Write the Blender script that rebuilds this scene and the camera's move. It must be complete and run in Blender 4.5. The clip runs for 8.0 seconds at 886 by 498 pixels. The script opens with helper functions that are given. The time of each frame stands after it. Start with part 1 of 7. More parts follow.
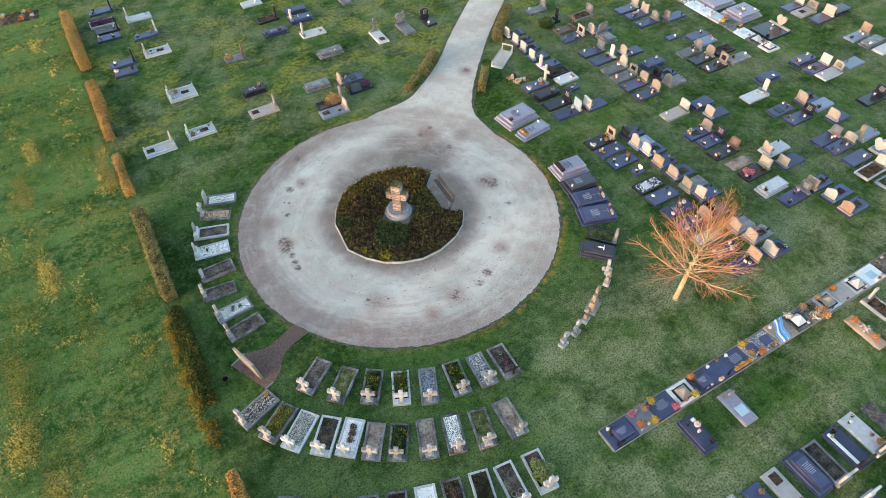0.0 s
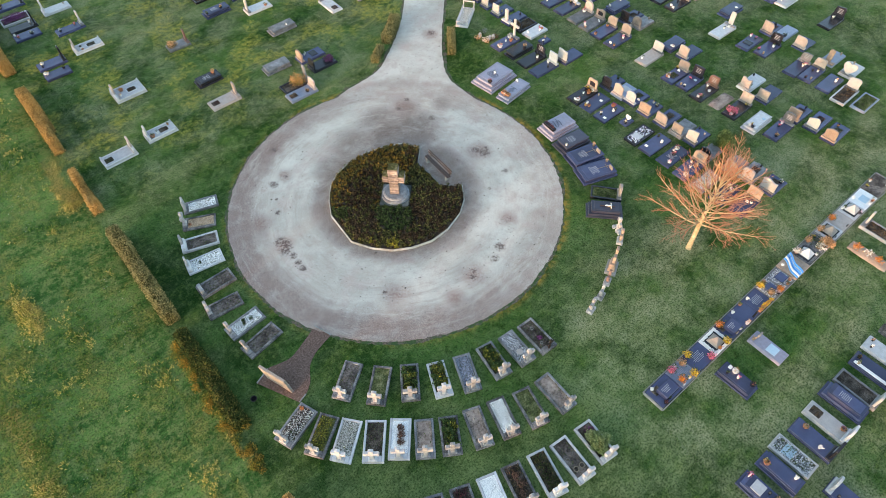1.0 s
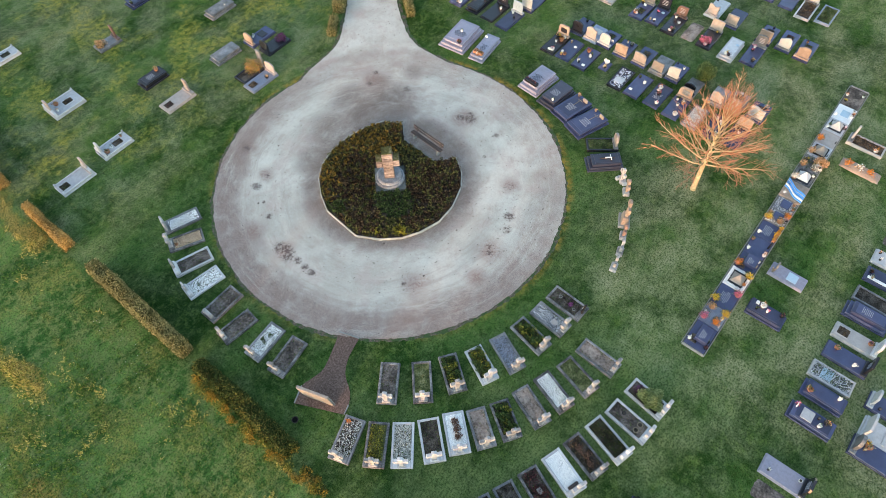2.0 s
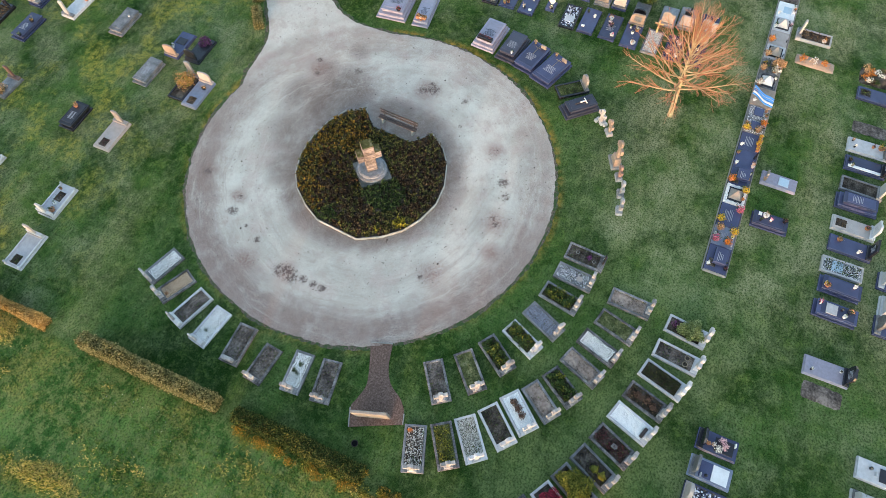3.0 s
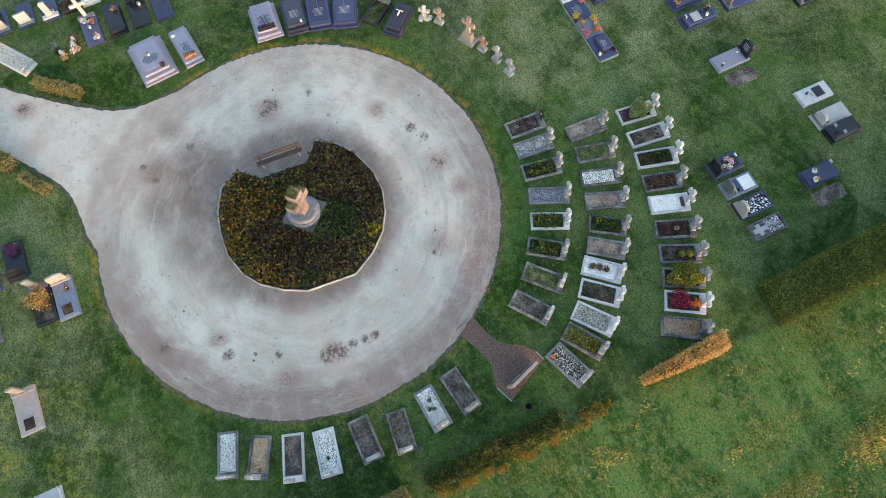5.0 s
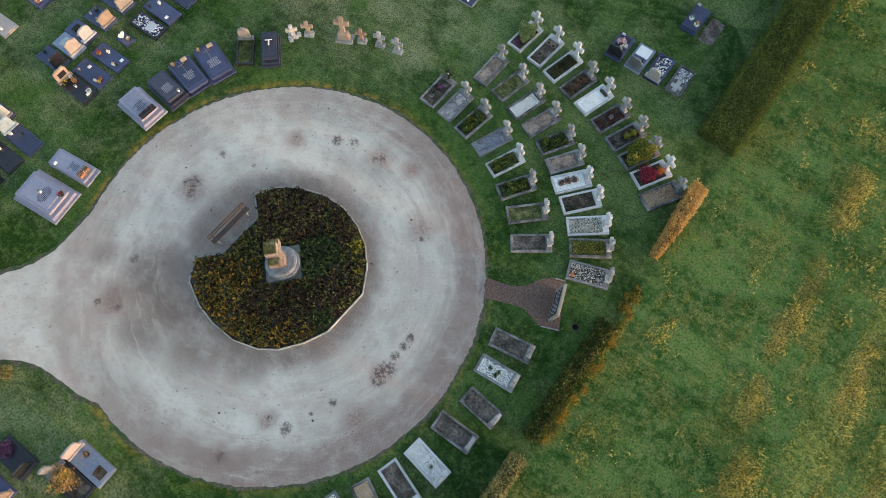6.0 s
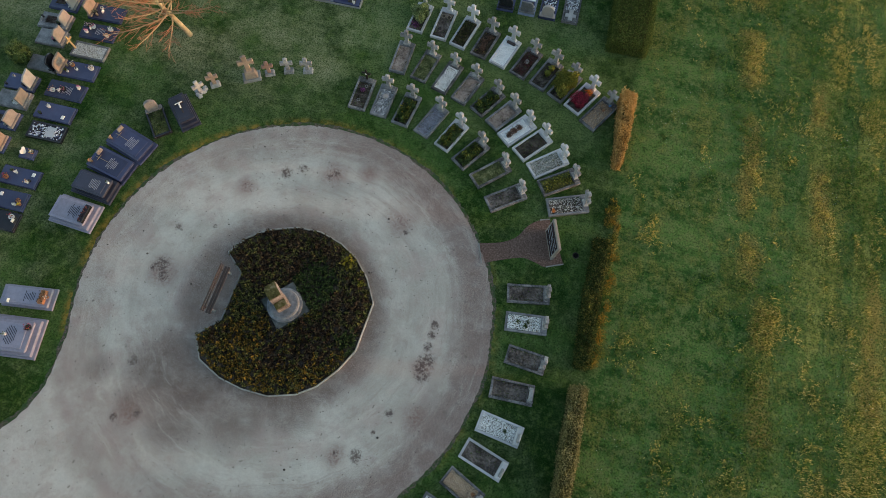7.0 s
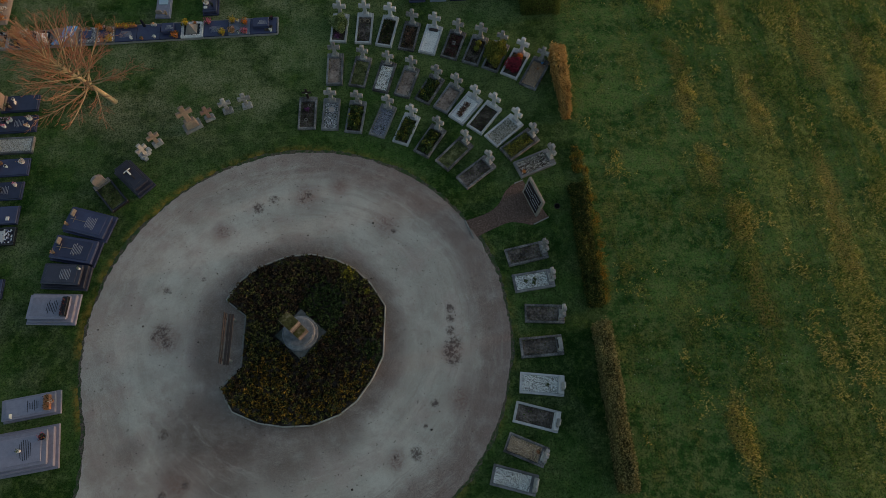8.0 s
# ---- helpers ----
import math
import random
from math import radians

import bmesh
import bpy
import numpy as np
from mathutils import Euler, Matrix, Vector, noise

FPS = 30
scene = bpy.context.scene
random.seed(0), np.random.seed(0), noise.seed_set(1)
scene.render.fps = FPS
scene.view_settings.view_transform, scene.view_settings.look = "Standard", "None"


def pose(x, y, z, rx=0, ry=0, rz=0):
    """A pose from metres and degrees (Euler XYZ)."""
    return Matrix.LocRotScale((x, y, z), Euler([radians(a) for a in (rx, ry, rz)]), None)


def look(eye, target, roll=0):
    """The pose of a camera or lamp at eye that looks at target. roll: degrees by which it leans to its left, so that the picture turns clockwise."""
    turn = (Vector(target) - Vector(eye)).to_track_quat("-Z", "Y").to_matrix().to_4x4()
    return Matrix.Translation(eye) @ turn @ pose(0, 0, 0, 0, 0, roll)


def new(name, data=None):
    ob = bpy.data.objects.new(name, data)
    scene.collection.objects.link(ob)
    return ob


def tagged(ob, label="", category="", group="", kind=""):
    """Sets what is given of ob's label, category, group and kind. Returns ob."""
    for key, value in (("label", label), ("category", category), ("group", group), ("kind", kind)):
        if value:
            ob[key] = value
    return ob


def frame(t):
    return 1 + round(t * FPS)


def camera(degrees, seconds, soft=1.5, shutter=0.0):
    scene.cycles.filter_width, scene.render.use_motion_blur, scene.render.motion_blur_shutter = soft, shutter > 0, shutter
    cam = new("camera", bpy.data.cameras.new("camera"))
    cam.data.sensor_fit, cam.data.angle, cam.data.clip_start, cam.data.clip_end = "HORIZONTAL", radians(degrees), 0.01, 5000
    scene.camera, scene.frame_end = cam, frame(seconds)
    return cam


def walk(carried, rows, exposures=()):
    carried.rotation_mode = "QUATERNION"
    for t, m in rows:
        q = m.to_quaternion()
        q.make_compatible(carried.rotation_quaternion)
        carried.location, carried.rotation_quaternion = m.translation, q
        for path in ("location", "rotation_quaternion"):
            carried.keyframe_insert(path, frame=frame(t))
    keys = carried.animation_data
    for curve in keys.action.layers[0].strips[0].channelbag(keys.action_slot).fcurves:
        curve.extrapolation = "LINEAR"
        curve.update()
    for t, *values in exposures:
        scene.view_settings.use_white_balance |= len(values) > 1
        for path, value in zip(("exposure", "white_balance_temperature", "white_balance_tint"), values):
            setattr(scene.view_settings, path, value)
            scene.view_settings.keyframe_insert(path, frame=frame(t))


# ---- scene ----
# The camera: a drone that sinks in an arc round the turning circle.
cam = camera(71.1, 8.0, soft=0.6)
METRES, EYE, TILT, LEAN, TURN = 35.95, 27.6, 0.0, -0.22, -29.6
ROWS = [
    (0.0, 0.0, 0.0, 0.0, -0.92, -48.87, 0.81),
    (0.5, -0.057, 0.0288, 0.0013, -5.67, -51.02, 0.91),
    (1.0, -0.1085, 0.0653, 0.0029, -10.45, -53.36, 1.01),
    (1.5, -0.1556, 0.1082, 0.0044, -15.48, -55.9, 1.1),
    (3.0, -0.2809, 0.2622, 0.0074, -36.32, -63.44, 1.34),
    (3.5, -0.3153, 0.3234, 0.0105, -46.2, -65.89, 1.39),
    (4.0, -0.3432, 0.3892, 0.0141, -57.8, -68.17, 1.33),
    (4.5, -0.3629, 0.4582, 0.0171, -71.06, -70.12, 1.13),
    (6.0, -0.3788, 0.6494, 0.0227, -114.16, -71.9, 0.38),
    (6.5, -0.3705, 0.7051, 0.0244, -126.46, -71.52, 0.09),
    (7.0, -0.3562, 0.7552, 0.0254, -137.07, -70.82, -0.16),
    (7.5, -0.3354, 0.8, 0.0264, -146.4, -70.06, -0.41),
    (8.0, -0.3081, 0.8373, 0.0273, -154.88, -69.45, -0.64),
]
EXPOSURES = [(0.0, 1.1, 8200, 5), (5.6, 1.0, 8200, 5), (6.0, 0.76, 8300, 5), (6.5, 0.47, 8400, 4), (7.0, 0.13, 8500, 3), (7.5, -0.3, 8500, 3), (8.0, -0.9, 8500, 3)]
walk(cam, [(t, pose(0, 0, EYE, TILT, LEAN, TURN) @ pose(METRES * x, METRES * y, METRES * z, 90 + pitch, roll, yaw)) for t, x, y, z, yaw, pitch, roll in ROWS], EXPOSURES)

# ---- light: a very low evening sun from the lawn's side, and the open sky ----
SUN_AZ = (-0.985, -0.17)
SUN_EL = 4.0
world = bpy.data.worlds.new("sky")
scene.world = world
world.use_nodes = True
wn = world.node_tree.nodes
sky = wn.new("ShaderNodeTexSky")
sky.sky_type = "NISHITA"
sky.sun_disc = False
sky.sun_elevation = radians(14.0)
sky.sun_rotation = math.atan2(SUN_AZ[0], SUN_AZ[1])
sky.ozone_density = 1.6
world.node_tree.links.new(sky.outputs[0], wn["Background"].inputs[0])
wn["Background"].inputs[1].default_value = 0.30
sun = new("sun", bpy.data.lights.new("sun", "SUN"))
sun.data.energy = 1.9
sun.data.angle = radians(0.6)
sun.data.color = (1.0, 0.46, 0.3)
sun.matrix_world = look((SUN_AZ[0] * 60, SUN_AZ[1] * 60, 60 * math.tan(radians(SUN_EL))), (0, 0, 0))


# ---- materials ----
def material(name, stops, scale=6.0, rough=0.8, bump=0.3, bump_scale=None, metal=0.0, island=0.0, large=None, spec=None, patch=0.0, thin=0.0):
    """A surface from noise at two scales; stops are (position, colour). island: how far pieces of one mesh differ."""
    m = bpy.data.materials.new(name)
    m.use_nodes = True
    nt = m.node_tree
    n, link = nt.nodes, nt.links.new
    b = n["Principled BSDF"]
    geo = n.new("ShaderNodeNewGeometry")
    fine = n.new("ShaderNodeTexNoise")
    fine.inputs["Scale"].default_value = scale
    fine.inputs["Detail"].default_value = 6
    fine.inputs["Roughness"].default_value = 0.65
    link(geo.outputs["Position"], fine.inputs["Vector"])
    wide = n.new("ShaderNodeTexNoise")
    wide.inputs["Scale"].default_value = large or scale * 0.17
    wide.inputs["Detail"].default_value = 3
    link(geo.outputs["Position"], wide.inputs["Vector"])
    mix = n.new("ShaderNodeMath")
    mix.operation = "MULTIPLY_ADD"
    link(wide.outputs["Fac"], mix.inputs[0])
    mix.inputs[1].default_value = 0.5
    half = n.new("ShaderNodeMath")
    half.operation = "MULTIPLY"
    half.inputs[1].default_value = 0.5
    link(fine.outputs["Fac"], half.inputs[0])
    link(half.outputs[0], mix.inputs[2])
    value = mix
    if island:
        add = n.new("ShaderNodeMath")
        add.operation = "MULTIPLY_ADD"
        link(geo.outputs["Random Per Island"], add.inputs[0])
        add.inputs[1].default_value = island
        sub = n.new("ShaderNodeMath")
        sub.operation = "SUBTRACT"
        link(mix.outputs[0], sub.inputs[0])
        sub.inputs[1].default_value = island / 2
        link(sub.outputs[0], add.inputs[2])
        value = add
    ramp = n.new("ShaderNodeValToRGB")
    el = ramp.color_ramp.elements
    el[0].position, el[0].color = stops[0][0], (*stops[0][1], 1)
    el[1].position, el[1].color = stops[-1][0], (*stops[-1][1], 1)
    for p, c in stops[1:-1]:
        e = el.new(p)
        e.color = (*c, 1)
    link(value.outputs[0], ramp.inputs["Fac"])
    colour = ramp.outputs["Color"]
    if patch:
        info = n.new("ShaderNodeObjectInfo")
        hsv = n.new("ShaderNodeHueSaturation")
        mr = n.new("ShaderNodeMapRange")
        mr.inputs["To Min"].default_value, mr.inputs["To Max"].default_value = 1 - patch, 1 + patch
        link(info.outputs["Random"], mr.inputs["Value"])
        link(mr.outputs[0], hsv.inputs["Value"])
        link(colour, hsv.inputs["Color"])
        colour = hsv.outputs["Color"]
    link(colour, b.inputs["Base Color"])
    b.inputs["Roughness"].default_value = rough
    b.inputs["Metallic"].default_value = metal
    b.inputs["Specular IOR Level"].default_value = spec if spec is not None else 0.1 if island or rough >= 0.9 else 0.5  # leaves and soil hardly shine
    if bump:
        bn = n.new("ShaderNodeBump")
        bn.inputs["Strength"].default_value = bump
        bn.inputs["Distance"].default_value = 0.02
        if bump_scale:
            bt = n.new("ShaderNodeTexNoise")
            bt.inputs["Scale"].default_value = bump_scale
            bt.inputs["Detail"].default_value = 4
            link(geo.outputs["Position"], bt.inputs["Vector"])
            link(bt.outputs["Fac"], bn.inputs["Height"])
        else:
            link(fine.outputs["Fac"], bn.inputs["Height"])
        link(bn.outputs[0], b.inputs["Normal"])
    if thin:  # light shines through leaves and blades
        through_leaf = n.new("ShaderNodeBsdfTranslucent")
        both = n.new("ShaderNodeMixShader")
        both.inputs[0].default_value = thin
        link(colour, through_leaf.inputs["Color"])
        link(b.outputs[0], both.inputs[1])
        link(through_leaf.outputs[0], both.inputs[2])
        link(both.outputs[0], n["Material Output"].inputs["Surface"])
    return m


def shades(c, d=0.35):
    return [(0.3, tuple(v * (1 - d) for v in c)), (0.5, c), (0.7, tuple(min(1, v * (1 + d)) for v in c))]


MAT = {
    # dark granite; the sky's reflection is put into its blue base colour
    "blue": material("polished_granite_sky_blue", shades((0.043, 0.053, 0.112), 0.25), 60, 0.22, 0.03, patch=0.35, large=2),
    "black": material("polished_black_granite", shades((0.018, 0.019, 0.026), 0.3), 60, 0.2, 0.03, patch=0.3, large=2),
    "grey": material("grey_granite", [(0.36, (0.07, 0.072, 0.078)), (0.5, (0.13, 0.135, 0.15)), (0.63, (0.22, 0.22, 0.235))], 16, 0.5, 0.15, patch=0.3),
    "sky": material("pale_blue_granite", shades((0.17, 0.21, 0.3), 0.25), 40, 0.35, 0.08, patch=0.2),
    "lilac": material("lilac_grey_granite", shades((0.24, 0.24, 0.32), 0.2), 40, 0.4, 0.08, patch=0.1),
    "lightgrey": material("light_grey_granite", shades((0.43, 0.44, 0.475), 0.22), 30, 0.5, 0.12, patch=0.2),
    "light": material("pale_stone", shades((0.37, 0.37, 0.38), 0.2), 18, 0.7, 0.25, patch=0.12),
    "pink": material("pinkish_granite", shades((0.34, 0.3, 0.29), 0.2), 30, 0.55, 0.12, patch=0.1),
    "tan": material("rough_beige_granite", shades((0.25, 0.225, 0.21), 0.3), 22, 0.8, 0.4, patch=0.25),
    "peach": material("rough_orange_granite", shades((0.27, 0.205, 0.17), 0.35), 16, 0.8, 0.4, patch=0.2),
    "warmgrey": material("warm_grey_granite", shades((0.2, 0.18, 0.175), 0.35), 20, 0.6, 0.3, patch=0.25),
    "brown": material("red_brown_granite", shades((0.12, 0.07, 0.06), 0.3), 25, 0.5, 0.15, patch=0.2),
    "dark": material("weathered_dark_kerb_stone", [(0.38, (0.04, 0.04, 0.042)), (0.5, (0.11, 0.11, 0.12)), (0.61, (0.24, 0.235, 0.24))], 12, 0.85, 0.5, patch=0.25),
    "soil": material("dark_soil", [(0.38, (0.015, 0.012, 0.01)), (0.5, (0.055, 0.046, 0.04)), (0.63, (0.15, 0.13, 0.115))], 16, 0.95, 0.9),
    "greysoil": material("grey_dry_soil", [(0.38, (0.035, 0.03, 0.028)), (0.5, (0.105, 0.088, 0.082)), (0.62, (0.23, 0.195, 0.18))], 9, 0.95, 0.8),
    "sand": material("dry_sandy_soil", [(0.37, (0.11, 0.085, 0.075)), (0.5, (0.27, 0.21, 0.185)), (0.62, (0.38, 0.31, 0.275))], 8, 0.95, 0.6),
    "moss": material("mossy_soil", [(0.38, (0.03, 0.035, 0.02)), (0.5, (0.085, 0.1, 0.04)), (0.62, (0.2, 0.2, 0.11))], 13, 0.95, 0.9),
    "pebble_white": material("white_pebbles", [(0.0, (0.42, 0.43, 0.45)), (0.2, (0.82, 0.83, 0.84)), (0.8, (0.97, 0.97, 0.97))], 30, 0.6, 0, island=0.9),
    "dark_pebble": material("dark_loose_pebbles", [(0.1, (0.04, 0.032, 0.03)), (0.6, (0.11, 0.09, 0.085)), (0.9, (0.24, 0.21, 0.2))], 30, 0.9, 0, island=0.9),
    "pebble_mixed": material("mixed_pebbles", [(0.1, (0.08, 0.09, 0.12)), (0.5, (0.35, 0.37, 0.43)), (0.9, (0.75, 0.76, 0.8))], 30, 0.6, 0, island=1.2),
    "pebble_blue": material("blue_grey_chippings", [(0.1, (0.13, 0.15, 0.2)), (0.5, (0.27, 0.3, 0.4)), (0.9, (0.45, 0.48, 0.58))], 30, 0.6, 0, island=0.9),
    "pebble_grey": material("pale_grey_pebbles", [(0.1, (0.24, 0.24, 0.22)), (0.5, (0.46, 0.46, 0.43)), (0.9, (0.68, 0.67, 0.64))], 30, 0.7, 0, island=0.9),
    "pebble_brown": material("brown_and_white_pebbles", [(0.1, (0.07, 0.055, 0.05)), (0.5, (0.27, 0.23, 0.21)), (0.9, (0.66, 0.62, 0.58))], 30, 0.7, 0, island=1.3),
    "pebble_speckle": material("black_and_white_pebbles", [(0.2, (0.02, 0.022, 0.04)), (0.5, (0.12, 0.14, 0.25)), (0.8, (0.7, 0.72, 0.8))], 30, 0.6, 0, island=1.5),
    "pebble_tan": material("tan_chippings", [(0.1, (0.28, 0.19, 0.13)), (0.5, (0.55, 0.4, 0.28)), (0.9, (0.72, 0.58, 0.45))], 30, 0.7, 0, island=1.0),
    "leaf_lime": material("yellow_green_leaves", [(0.1, (0.05, 0.06, 0.014)), (0.5, (0.15, 0.165, 0.035)), (0.9, (0.34, 0.33, 0.075))], 3, 0.6, 0, island=0.9, thin=0.3),
    "white": material("white_marble", shades((0.68, 0.7, 0.73), 0.12), 12, 0.4, 0.1),
    "wood": material("dark_bench_timber", shades((0.042, 0.031, 0.032), 0.35), 14, 0.7, 0.4),
    "palewood": material("pale_oiled_wood", shades((0.42, 0.29, 0.15), 0.25), 14, 0.7, 0.3),
    "slate": material("blue_black_slate", shades((0.036, 0.039, 0.062), 0.3), 40, 0.3, 0.05, patch=0.3, large=2),
    "concrete": material("grey_concrete", shades((0.25, 0.25, 0.25), 0.3), 8, 0.9, 0.4),
    "kerb": material("pale_kerb_concrete", [(0.3, (0.2, 0.17, 0.14)), (0.5, (0.38, 0.37, 0.35)), (0.7, (0.5, 0.5, 0.49))], 5, 0.85, 0.4),
    # beige stone; on crosses and sand mound its warmth stands for low sun
    "sandstone": material("sunlit_beige_stone", shades((0.28, 0.215, 0.175), 0.35), 9, 0.85, 0.4),
    "rosestone": material("rose_brown_sandstone", shades((0.27, 0.17, 0.14), 0.35), 9, 0.85, 0.4),
    # the dark inside the drain hole, painted as an almost black colour
    "void": material("dark_drain_opening", shades((0.006, 0.006, 0.007), 0.3), 20, 0.95, 0.1, spec=0.1),
    "iron": material("dark_rusted_iron", shades((0.03, 0.024, 0.022), 0.4), 20, 0.6, 0.3, metal=0.5),
    "bronze": material("pale_bronze", shades((0.3, 0.24, 0.17), 0.3), 20, 0.4, 0.2, metal=0.7),
    "paint_white": material("white_glazed_ceramic", shades((0.75, 0.74, 0.72), 0.08), 12, 0.25, 0.05),
    "paint_blue": material("pale_blue_glass_plate", shades((0.1, 0.34, 0.72), 0.2), 12, 0.2, 0.05),
    "paint_pale": material("pale_blue_plate", shades((0.33, 0.46, 0.58), 0.15), 12, 0.3, 0.05),
    "terracotta": material("terracotta", shades((0.35, 0.15, 0.08), 0.3), 12, 0.8, 0.2),
    "letters": material("engraved_pale_letters", shades((0.3, 0.31, 0.36), 0.1), 12, 0.6, 0.05),
    "crossstone": material("weathered_grey_cross_stone", [(0.37, (0.13, 0.13, 0.135)), (0.5, (0.27, 0.27, 0.285)), (0.62, (0.4, 0.395, 0.39))], 7, 0.85, 0.5, patch=0.2),
    "bark": material("ash_bark", [(0.35, (0.2, 0.155, 0.095)), (0.5, (0.36, 0.28, 0.175)), (0.65, (0.52, 0.42, 0.27))], 7, 0.9, 0.5, large=1.5),
    "twig": material("reddish_twigs", [(0.35, (0.38, 0.145, 0.088)), (0.65, (0.52, 0.265, 0.15))], 0.8, 0.8, 0),
    "hedge_rust": material("rusty_hedge_leaves", [(0.1, (0.13, 0.09, 0.035)), (0.4, (0.34, 0.23, 0.085)), (0.62, (0.52, 0.34, 0.13)), (0.92, (0.7, 0.5, 0.24))], 1.5, 0.7, 0, island=0.75, large=0.35, thin=0.35),
    # brown dry leaves, lightened to carry the low sun on the hedge stub
    "hedge_sunlit": material("sunlit_brown_hedge_leaves", [(0.1, (0.2, 0.12, 0.04)), (0.4, (0.5, 0.31, 0.115)), (0.62, (0.68, 0.44, 0.18)), (0.92, (0.8, 0.56, 0.27))], 1.5, 0.7, 0, island=0.75, large=0.35, thin=0.35),
    "hedge": material("hedge_leaves", [(0.1, (0.05, 0.055, 0.02)), (0.4, (0.15, 0.15, 0.062)), (0.6, (0.27, 0.25, 0.12)), (0.92, (0.46, 0.4, 0.2))], 1.5, 0.7, 0, island=0.85, large=0.35, thin=0.35),
    "ivy": material("dark_ivy_hedge_leaves", [(0.1, (0.012, 0.024, 0.007)), (0.45, (0.038, 0.064, 0.018)), (0.7, (0.085, 0.115, 0.033)), (0.95, (0.24, 0.2, 0.055))], 1.5, 0.65, 0, island=0.8, large=0.5, thin=0.25),
    "hedge_ochre": material("ochre_ivy_leaves", [(0.1, (0.1, 0.08, 0.02)), (0.5, (0.3, 0.2, 0.04)), (0.9, (0.52, 0.34, 0.07))], 1.5, 0.7, 0, island=0.8, large=0.35, thin=0.35),
    "hedge_green": material("green_hedge_leaves", [(0.1, (0.03, 0.06, 0.014)), (0.5, (0.085, 0.13, 0.032)), (0.9, (0.22, 0.24, 0.075))], 1.5, 0.7, 0, island=0.6, large=0.35, thin=0.35),
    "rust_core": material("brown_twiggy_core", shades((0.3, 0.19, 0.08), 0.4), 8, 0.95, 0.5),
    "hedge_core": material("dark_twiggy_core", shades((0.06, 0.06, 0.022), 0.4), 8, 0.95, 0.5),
    "leaf": material("green_leaves", [(0.1, (0.02, 0.035, 0.012)), (0.5, (0.05, 0.085, 0.025)), (0.9, (0.1, 0.14, 0.045))], 3, 0.6, 0, island=0.9, thin=0.3),
    "leaf_dark": material("dark_ivy_leaves", [(0.1, (0.012, 0.02, 0.008)), (0.5, (0.03, 0.048, 0.016)), (0.9, (0.065, 0.085, 0.03))], 3, 0.5, 0, island=0.9, thin=0.2),
    "leaf_fresh": material("fresh_green_leaves", [(0.1, (0.03, 0.06, 0.02)), (0.5, (0.075, 0.13, 0.045)), (0.9, (0.15, 0.21, 0.09))], 3, 0.5, 0, island=0.9, thin=0.3),
    "leaf_pale": material("pale_green_leaves", [(0.1, (0.08, 0.12, 0.05)), (0.5, (0.22, 0.29, 0.12)), (0.9, (0.4, 0.46, 0.24))], 3, 0.6, 0, island=0.9, thin=0.3),
    "leaf_brown": material("brown_dry_leaves", [(0.1, (0.03, 0.02, 0.014)), (0.5, (0.09, 0.06, 0.035)), (0.9, (0.18, 0.125, 0.07))], 3, 0.8, 0, island=0.9),
    "bed_maroon": material("maroon_bedding_leaves", [(0.1, (0.008, 0.005, 0.004)), (0.45, (0.04, 0.022, 0.014)), (0.7, (0.095, 0.058, 0.034)), (0.97, (0.19, 0.14, 0.08))], 1.2, 0.75, 0, island=0.9, large=0.45),
    "bed_olive": material("olive_bedding_leaves", [(0.1, (0.008, 0.01, 0.004)), (0.42, (0.042, 0.05, 0.016)), (0.66, (0.11, 0.115, 0.038)), (0.95, (0.24, 0.21, 0.075))], 1.2, 0.75, 0, island=0.9, large=0.45),
    "bed_ochre": material("ochre_bedding_leaves", [(0.08, (0.012, 0.012, 0.004)), (0.4, (0.065, 0.052, 0.014)), (0.66, (0.18, 0.112, 0.025)), (0.95, (0.38, 0.22, 0.045))], 1.2, 0.75, 0, island=0.85, large=0.45),
    "bed_green": material("green_bedding_leaves", [(0.1, (0.01, 0.02, 0.006)), (0.5, (0.036, 0.06, 0.02)), (0.9, (0.095, 0.135, 0.05))], 1.2, 0.7, 0, island=0.9, large=0.45),
    "bed_yellow": material("yellow_bedding_leaves", [(0.1, (0.05, 0.055, 0.01)), (0.5, (0.15, 0.15, 0.022)), (0.9, (0.36, 0.3, 0.045))], 1.2, 0.7, 0, island=0.9, large=0.45),
    "f_red": material("red_petals", shades((0.42, 0.03, 0.05), 0.4), 8, 0.6, 0, island=0.5),
    "f_pink": material("pink_petals", shades((0.6, 0.16, 0.26), 0.3), 8, 0.6, 0, island=0.5),
    "f_crimson": material("crimson_leaves", shades((0.33, 0.035, 0.07), 0.55), 8, 0.6, 0, island=0.7),
    "f_pale": material("pale_pink_petals", shades((0.7, 0.48, 0.52), 0.2), 8, 0.6, 0, island=0.4),
    "f_orange": material("orange_petals", shades((0.6, 0.2, 0.04), 0.3), 8, 0.6, 0, island=0.5),
    "f_yellow": material("yellow_petals", shades((0.6, 0.42, 0.05), 0.3), 8, 0.6, 0, island=0.5),
    "f_white": material("white_petals", shades((0.7, 0.68, 0.64), 0.15), 8, 0.6, 0, island=0.3),
    "f_tan": material("faded_tan_petals", shades((0.5, 0.3, 0.17), 0.35), 8, 0.7, 0, island=0.6),
    "f_rose": material("withered_rose_brown_leaves", shades((0.17, 0.1, 0.08), 0.45), 8, 0.8, 0, island=0.7),
    "f_grey": material("silver_grey_leaves", shades((0.2, 0.23, 0.21), 0.4), 8, 0.7, 0, island=0.6),
    "f_purple": material("purple_heather", shades((0.15, 0.045, 0.14), 0.4), 8, 0.7, 0, island=0.6),
